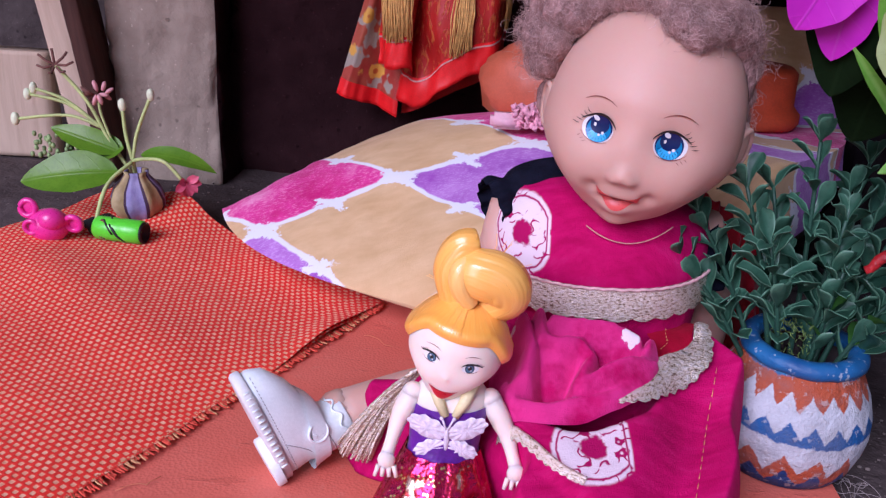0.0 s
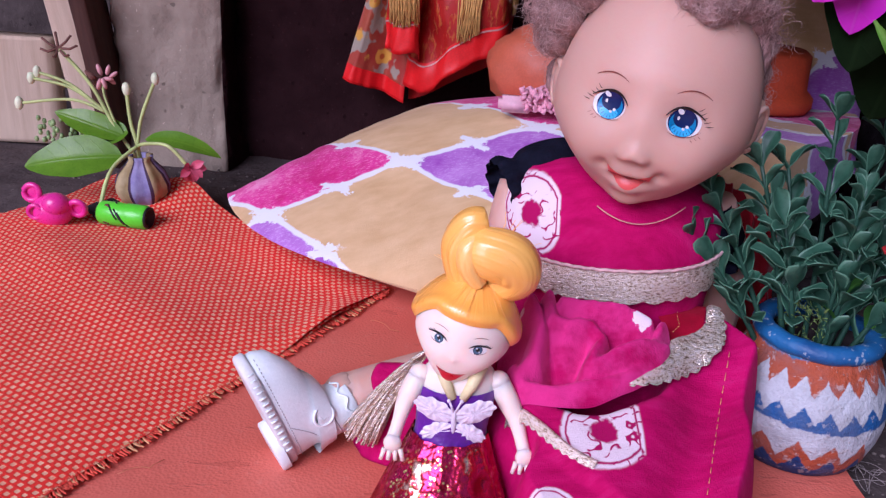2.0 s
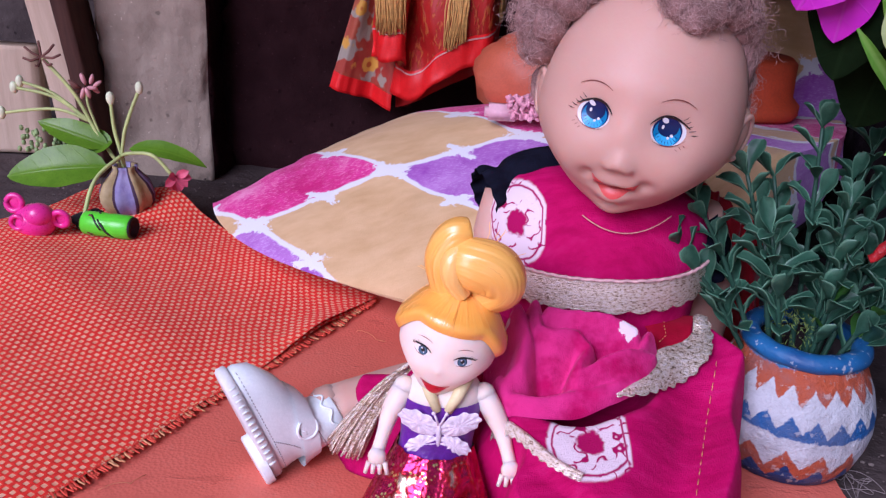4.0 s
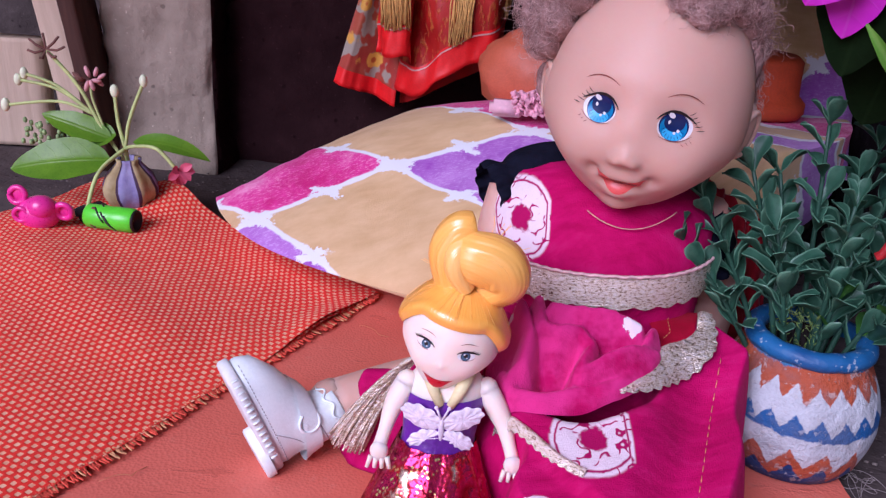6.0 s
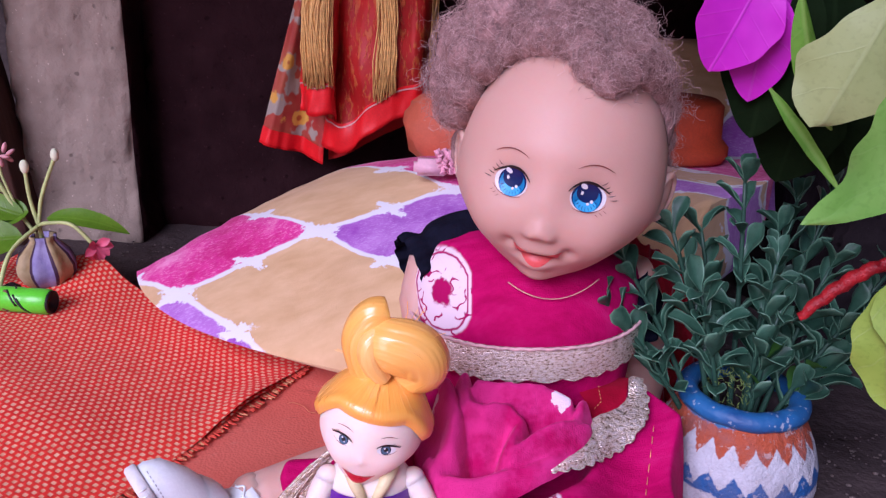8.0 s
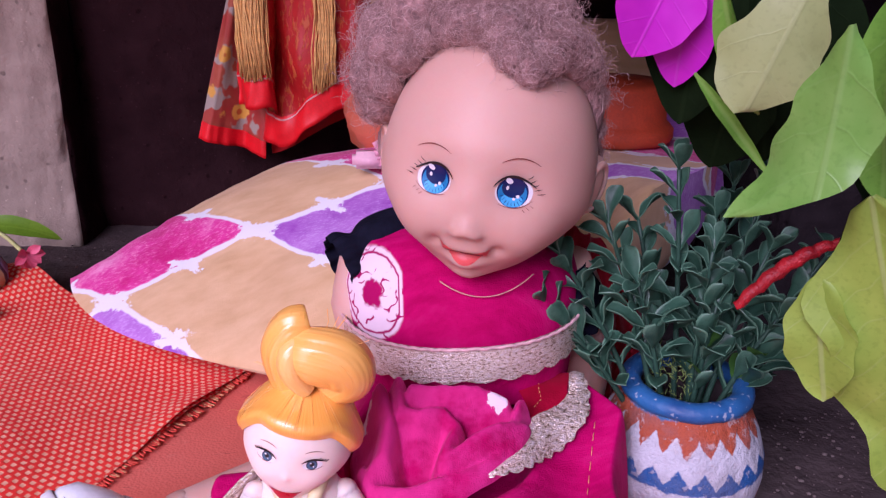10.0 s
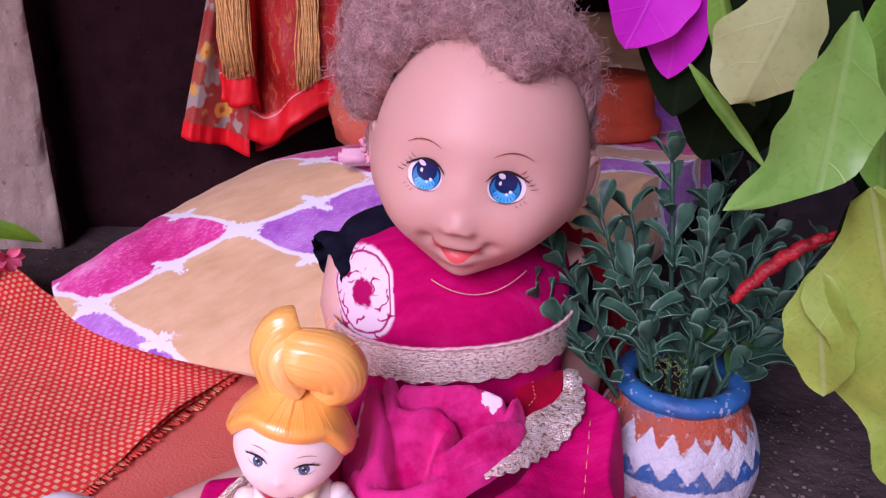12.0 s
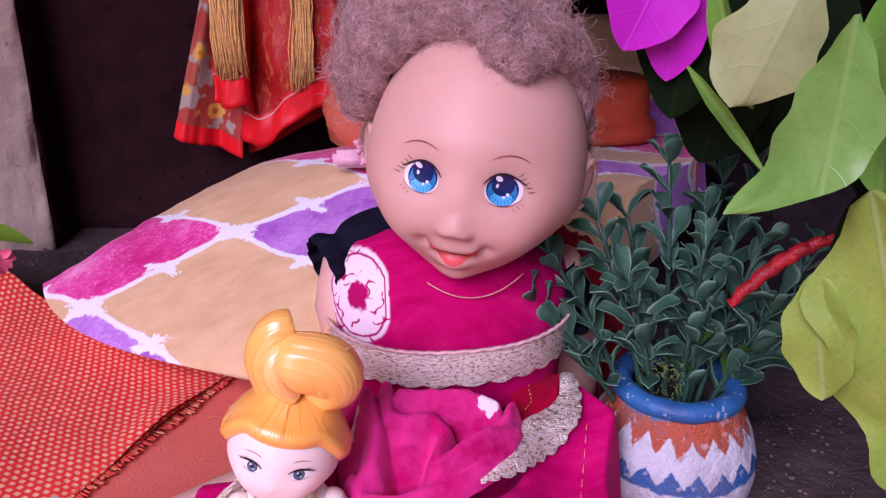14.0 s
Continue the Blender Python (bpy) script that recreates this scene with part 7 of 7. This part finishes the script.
def build_small_doll():
    s = Shape()
    head = Head(0.0138, 0.0134, 0.0150, 0.0166, [(0, -14, 4, 4, 0.0006), (32, -22, 14, 12, 0.0007), (0, -62, 16, 9, 0.0008), (22, 4, 9, 8, -0.0005), (0, -46, 11, 5, 0.0005)], 0.27)
    head.build(s, S_SKIN, 72, 56)
    for side in (-1, 1):
        c, e = 24.5 * side, 4.5
        head.decal(s, oval(c + 0.8 * side, e - 0.8, 10.6, 5.2, 30, 0.12 * side, 0.1), S_WHITE, 0.00008)
        head.decal(s, oval(c, e - 0.5, 5.9, 5.7, 28), S_BLACK, 0.00012)
        head.decal(s, oval(c, e - 0.7, 5.0, 4.9, 28), S_IRIS, 0.00016)
        head.decal(s, oval(c, e + 0.0, 2.5, 2.6, 18), S_BLACK, 0.0002)
        head.decal(s, oval(c - 1.7, e + 1.6, 1.1, 1.0, 12), S_WHITE, 0.00028)
        head.decal(s, oval(c + 1.8, e - 2.4, 0.8, 0.8, 12), S_WHITE, 0.00028)
        head.stroke(s, arc([(c - 11.0 * side, e + 0.8), (c - 1 * side, e + 9.0), (c + 15.5 * side, e + 2.6)], 16), 2.6, S_BLACK, 0.00024)
        head.stroke(s, arc([(c - 6 * side, e - 5.6), (c + 4 * side, e - 7.8), (c + 12 * side, e - 1.5)], 12), 0.7, S_BROW, 0.0002)
        for k in range(4):
            x, y = c + (5 + 2.6 * k) * side, e + 5.2 - 0.8 * k
            head.stroke(s, arc([(x, y), (x + 2.2 * side, y + 0.8), (x + 4.2 * side, y + 2.6 - 0.3 * k)], 5), 0.9, S_BLACK, 0.0003)
        head.stroke(s, arc([(c - 9 * side, e + 12.5), (c, e + 17.0), (c + 12 * side, e + 13.0)], 12), 0.9, S_BROW, 0.0002)
    up = arc([(-21, -32.5), (0, -41.0), (21, -32.5)], 16)
    low = arc([(21, -32.5), (0, -68.0), (-21, -32.5)], 16)
    head.decal(s, up + low[1:-1], S_LIP, 0.00015, 4)
    # smooth swept-up hair with fine combed ridges
    rows = []
    for i in range(41):
        q = i / 40
        row = []
        for k in range(360):
            az = k - 180
            line = 31 - 34 * smooth(40, 88, abs(az)) - 16 * smooth(92, 150, abs(az))
            el = line + (89 - line) * q
            comb = 0.00002 * math.sin(az * 1.9 + 3 * math.sin(az * 0.31)) + 0.00001 * math.sin(az * 4.7)
            lift = 0.0014 * smooth(-0.03, 0.10, q) + 0.0009 * gauss(q - 0.17, 0.09) + comb * (1 - 0.6 * q)
            row.append(head.point(az, el, lift + 0.0001))
        rows.append(row)
    first = s.grid(rows, S_HAIR, loop_u=True)
    for i in range(41):
        for k in range(360):
            s.comb[first + i * 360 + k] = (abs(k - 180) * 0.9, i * 0.012, 0.0)

    def lock(points, radius, strands=26, seed=0, flat=1.0):
        """A thick twist of combed hair: a ridged tube along points."""
        pts = [Vector(p) for p in points]
        path = []
        for i in range(len(pts) - 1):
            for k in range(8):
                q = k / 8
                p0, p1, p2, p3 = pts[max(i - 1, 0)], pts[i], pts[i + 1], pts[min(i + 2, len(pts) - 1)]
                path.append(0.5 * ((2 * p1) + (p2 - p0) * q + (2 * p0 - 5 * p1 + 4 * p2 - p3) * q * q + (3 * p1 - p0 - 3 * p2 + p3) * q ** 3))
        path.append(pts[-1])
        rows, sides = [], 144
        for i, p in enumerate(path):
            d = (path[min(i + 1, len(path) - 1)] - path[max(i - 1, 0)]).normalized()
            sd = d.cross(Vector((0.2, 1, 0.1))).normalized()
            upv = sd.cross(d)
            q = i / (len(path) - 1)
            r = radius * (0.55 + 0.45 * math.sin(math.pi * (0.12 + 0.76 * q)))
            row = []
            for k in range(sides):
                a = k * math.tau / sides
                rr = r * (1 + 0.0015 * math.sin(a * strands + seed) + 0.004 * math.sin(a * 9 + seed) + 0.05 * fbm(math.cos(a) * 2 + seed, math.sin(a) * 2, q * 1.5))
                row.append(p + sd * math.cos(a) * rr + upv * math.sin(a) * rr * flat)
            rows.append(row)
        first = s.grid(rows, S_HAIR, loop_u=True)
        pick = random.Random(seed)
        for _ in range(6):
            k, lean, high = pick.randrange(sides), pick.uniform(-6, 6), pick.uniform(1.0, 1.02)
            line = []
            for i in range(0, len(rows), 2):
                v = rows[i][int(k + lean * i / len(rows)) % sides]
                line.append(path[i] + (v - path[i]) * high)
            s.tube(line, 0.00004, 3, S_HAIR, cap=False)
        for i in range(len(rows)):
            for k in range(sides):
                s.comb[first + i * sides + k] = (abs(k - sides / 2) * 1.5 + seed * 7, i * 0.012 + seed, 0.0)

    lock([(-0.0030, 0.000, 0.0125), (-0.0060, 0.000, 0.0190), (-0.0072, 0.000, 0.0245), (-0.0055, 0.000, 0.0300), (-0.0025, 0.001, 0.0315)], 0.0056, 22, 1)
    lock([(-0.0045, -0.0015, 0.0240), (0.0005, -0.0030, 0.0250), (0.0060, -0.0015, 0.0240), (0.0085, 0.0005, 0.0200), (0.0050, 0.002, 0.0150)], 0.0080, 30, 3, 0.85)
    lock([(-0.0030, -0.0040, 0.0285), (-0.0048, -0.0056, 0.0250), (-0.0035, -0.0056, 0.0205), (0.0005, -0.0040, 0.0160)], 0.0030, 18, 5)
    rnd = random.Random(8)
    for k in range(24):
        az = rnd.uniform(-130, 130)
        line = 31 - 34 * smooth(40, 88, abs(az)) - 16 * smooth(92, 150, abs(az))
        sway, high = rnd.uniform(-4, 4), rnd.uniform(0.00150, 0.00168)
        pts = []
        for i in range(12):
            q = 0.05 + 0.93 * i / 11
            pts.append(head.point(az + sway * q, line + (88 - line) * q, high * smooth(-0.03, 0.10, q) + 0.0009 * gauss(q - 0.17, 0.09) + 0.0001))
        s.tube(pts, 0.00004, 3, S_HAIR, cap=False)
    rnd = random.Random(31)
    for _ in range(26):
        a = rnd.uniform(0, math.tau)
        p = Vector((0.001 + 0.009 * math.cos(a), -0.002, 0.022 + 0.009 * math.sin(a)))
        out = Vector((math.cos(a), rnd.uniform(-0.4, 0.4), math.sin(a)))
        s.tube([p, p + out * 0.003, p + out * 0.005 + Vector((0.0015 * rnd.uniform(-1, 1), 0, 0.001))], 0.00008, 3, S_HAIR, cap=False)
    s.moved(SMALL_POSE)
    # body: neck, torso, arms with hands
    base = Vector((0.0045, 0.203, 0.0))
    s.tube([(0.0055, 0.2065, 0.040), (0.0058, 0.2070, 0.050)], 0.0042, 14, S_SKIN)

    def stack(levels, slot, pleats=0.0, count=0, n=56):
        rows = []
        for z, cx, cy, rx, ry in levels:
            rows.append([(cx + rx * math.cos(a) * (1 + pleats * math.sin(a * count + z * 90)), cy + ry * math.sin(a) * (1 + pleats * math.sin(a * count + z * 90)), z) for a in (k * math.tau / n for k in range(n))])
        s.grid(rows, slot, loop_u=True)

    stack([(0.0455, 0.0056, 0.2065, 0.0040, 0.0040), (0.0440, 0.0056, 0.2060, 0.0088, 0.0058), (0.0415, 0.0055, 0.2055, 0.0108, 0.0068), (0.0380, 0.0052, 0.2050, 0.0110, 0.0072), (0.0340, 0.0050, 0.2045, 0.0104, 0.0072)], S_SKIN)
    stack([(0.0388, 0.0052, 0.2050, 0.0113, 0.0076), (0.0360, 0.0051, 0.2045, 0.0114, 0.0080), (0.0310, 0.0046, 0.2040, 0.0108, 0.0082), (0.0255, 0.0042, 0.2030, 0.0104, 0.0084), (0.0225, 0.0040, 0.2020, 0.0108, 0.0088)], S_PURPLE, 0.01, 7)
    stack([(0.0245, 0.0040, 0.2022, 0.0109, 0.0089), (0.0180, 0.0035, 0.1995, 0.0135, 0.0115), (0.0110, 0.0030, 0.1965, 0.0165, 0.0150), (0.0040, 0.0025, 0.1930, 0.0195, 0.0185), (0.0016, 0.0025, 0.1920, 0.0205, 0.0195)], S_FOIL, 0.035, 11)
    # straps of the halter neck
    for side in (-1, 1):
        s.tube([(0.0054 + 0.0014 * side, 0.1972, 0.0378), (0.0055 + 0.0036 * side, 0.1984, 0.0420), (0.0056 + 0.0058 * side, 0.2015, 0.0468)], lambda q: 0.0012 + 0.0010 * q, 8, S_CREAM)
    # winged ornament on the bodice
    for side in (-1, 1):
        for wx, wz, rx, rz, rise in ((0.0056, 0.0338, 0.0058, 0.0036, 0.30), (0.0046, 0.0283, 0.0046, 0.0029, -0.35)):
            rows = []
            for k in range(7):
                row = []
                for j in range(44):
                    a = j * math.tau / 44
                    r = k / 6 * (1 + 0.06 * math.cos(a * 9) * (k / 6) ** 3)
                    out = wx + rx * r * math.cos(a)
                    rib = 0.00022 * math.cos(a * 11) * (k / 6)
                    row.append((0.0048 + side * out, 0.1956 + 0.09 * abs(out) - 0.0005 * (1 - (k / 6) ** 4) - rib, wz + rz * r * math.sin(a) + rise * (out - 0.003)))
                rows.append(row)
            s.grid(rows, S_SILVER, loop_u=True)
        s.ball((0.0048 + side * 0.0018, 0.1950, 0.0385), (0.0006, 0.0005, 0.0006), 8, 6, S_SILVER)
        s.tube([(0.0048, 0.1955, 0.0340), (0.0048 + side * 0.0017, 0.1950, 0.0385)], 0.00035, 5, S_SILVER)
    s.ball((0.0048, 0.1955, 0.0312), (0.0008, 0.0008, 0.0040), 8, 6, S_SILVER)

    def limb(points, r0, r1):
        pts = [Vector(p) for p in points]
        path = []
        for i in range(len(pts) - 1):
            path += [pts[i].lerp(pts[i + 1], k / 6) for k in range(6)]
        path.append(pts[-1])
        s.ball(path[0], (r0 * 1.05,) * 3, 12, 8, S_SKIN)
        s.tube(path, lambda q: r0 + (r1 - r0) * q + 0.0004 * math.sin(q * 6), 12, S_SKIN)
        s.ball(path[-1] + Vector((0, -0.0005, -0.001)), (r1 * 1.25, r1 * 0.8, r1 * 1.5), 12, 8, S_SKIN)
        for k in range(4):
            f = path[-1] + Vector((-0.0022 + 0.0015 * k, -0.001, -0.0025))
            s.tube([f, f + Vector((0.0006 * (k - 1.5), -0.001, -0.0032))], lambda q: 0.0008 - 0.0002 * q, 6, S_SKIN)

    limb([(-0.0058, 0.2045, 0.0405), (-0.0095, 0.2010, 0.0330), (-0.0120, 0.1950, 0.0245)], 0.0031, 0.0021)
    limb([(0.0170, 0.2045, 0.0400), (0.0225, 0.2010, 0.0310), (0.0255, 0.1950, 0.0230)], 0.0031, 0.0021)
    hair = Nodes("orange_blond_hair", 0.30, specular=0.9, coat=0.35)
    strand = hair.tree.nodes.new("ShaderNodeAttribute")
    strand.attribute_name = "comb"
    comb = hair.noise(2.2, 6, 0.8, vec=strand.outputs["Vector"])
    geo = hair.tree.nodes.new("ShaderNodeNewGeometry")
    blend = hair.math("ADD", hair.math("MULTIPLY", comb, 0.85), hair.math("MULTIPLY", geo.outputs["Random Per Island"], 0.15))
    hair.colour(hair.ramp(blend, (0.30, (0.98, 0.35, 0.022)), (0.48, (1.0, 0.51, 0.075)), (0.64, (1.0, 0.70, 0.25))))
    hair.bump(comb, 0.0001, 0.15)
    hair.b.inputs["Anisotropic"].default_value = 0.8
    hair.b.inputs["Anisotropic Rotation"].default_value = 0.25
    foil = Nodes("red_gold_foil", 0.22, metal=0.75)
    blot = foil.noise(130, 3, 0.6)
    dots = foil.math("SUBTRACT", 1.0, foil.step(foil.cells(650), 0.28, 0.06))
    base = foil.ramp(blot, (0.35, (0.30, 0.008, 0.02)), (0.5, (0.55, 0.02, 0.10)), (0.60, (0.48, 0.02, 0.02)), (0.70, (0.86, 0.66, 0.50)))
    foil.colour(foil.mix(foil.math("MULTIPLY", dots, foil.step(foil.noise(60, 2), 0.5, 0.05)), base, (0.82, 0.60, 0.22)))
    foil.bump(blot, 0.002, 0.8)
    materials = [vinyl("pale_vinyl", (0.93, 0.77, 0.67), (0.86, 0.56, 0.48)), hair.mat, paint("small_eye_white", (0.80, 0.80, 0.80)), paint("small_iris", (0.06, 0.14, 0.22)), paint("small_lash", (0.010, 0.009, 0.010)), paint("red_lip", (0.60, 0.012, 0.025), 0.3),
                 paint("small_brow", (0.26, 0.11, 0.07)), plain("purple_satin", (0.115, 0.012, 0.27), 0.35, 0.35, 90, 0.0004, sheen=0.2), plain("silver_glitter", (0.74, 0.68, 0.78), 0.4, 0.25, 500, 0.0006), foil.mat, plain("cream_ribbon", (0.72, 0.66, 0.36), 0.5, 0.15, 150)]
    solo("doll", s, materials, "small doll with orange-blond bun, purple top and red foil skirt", "doll")


build_small_doll()
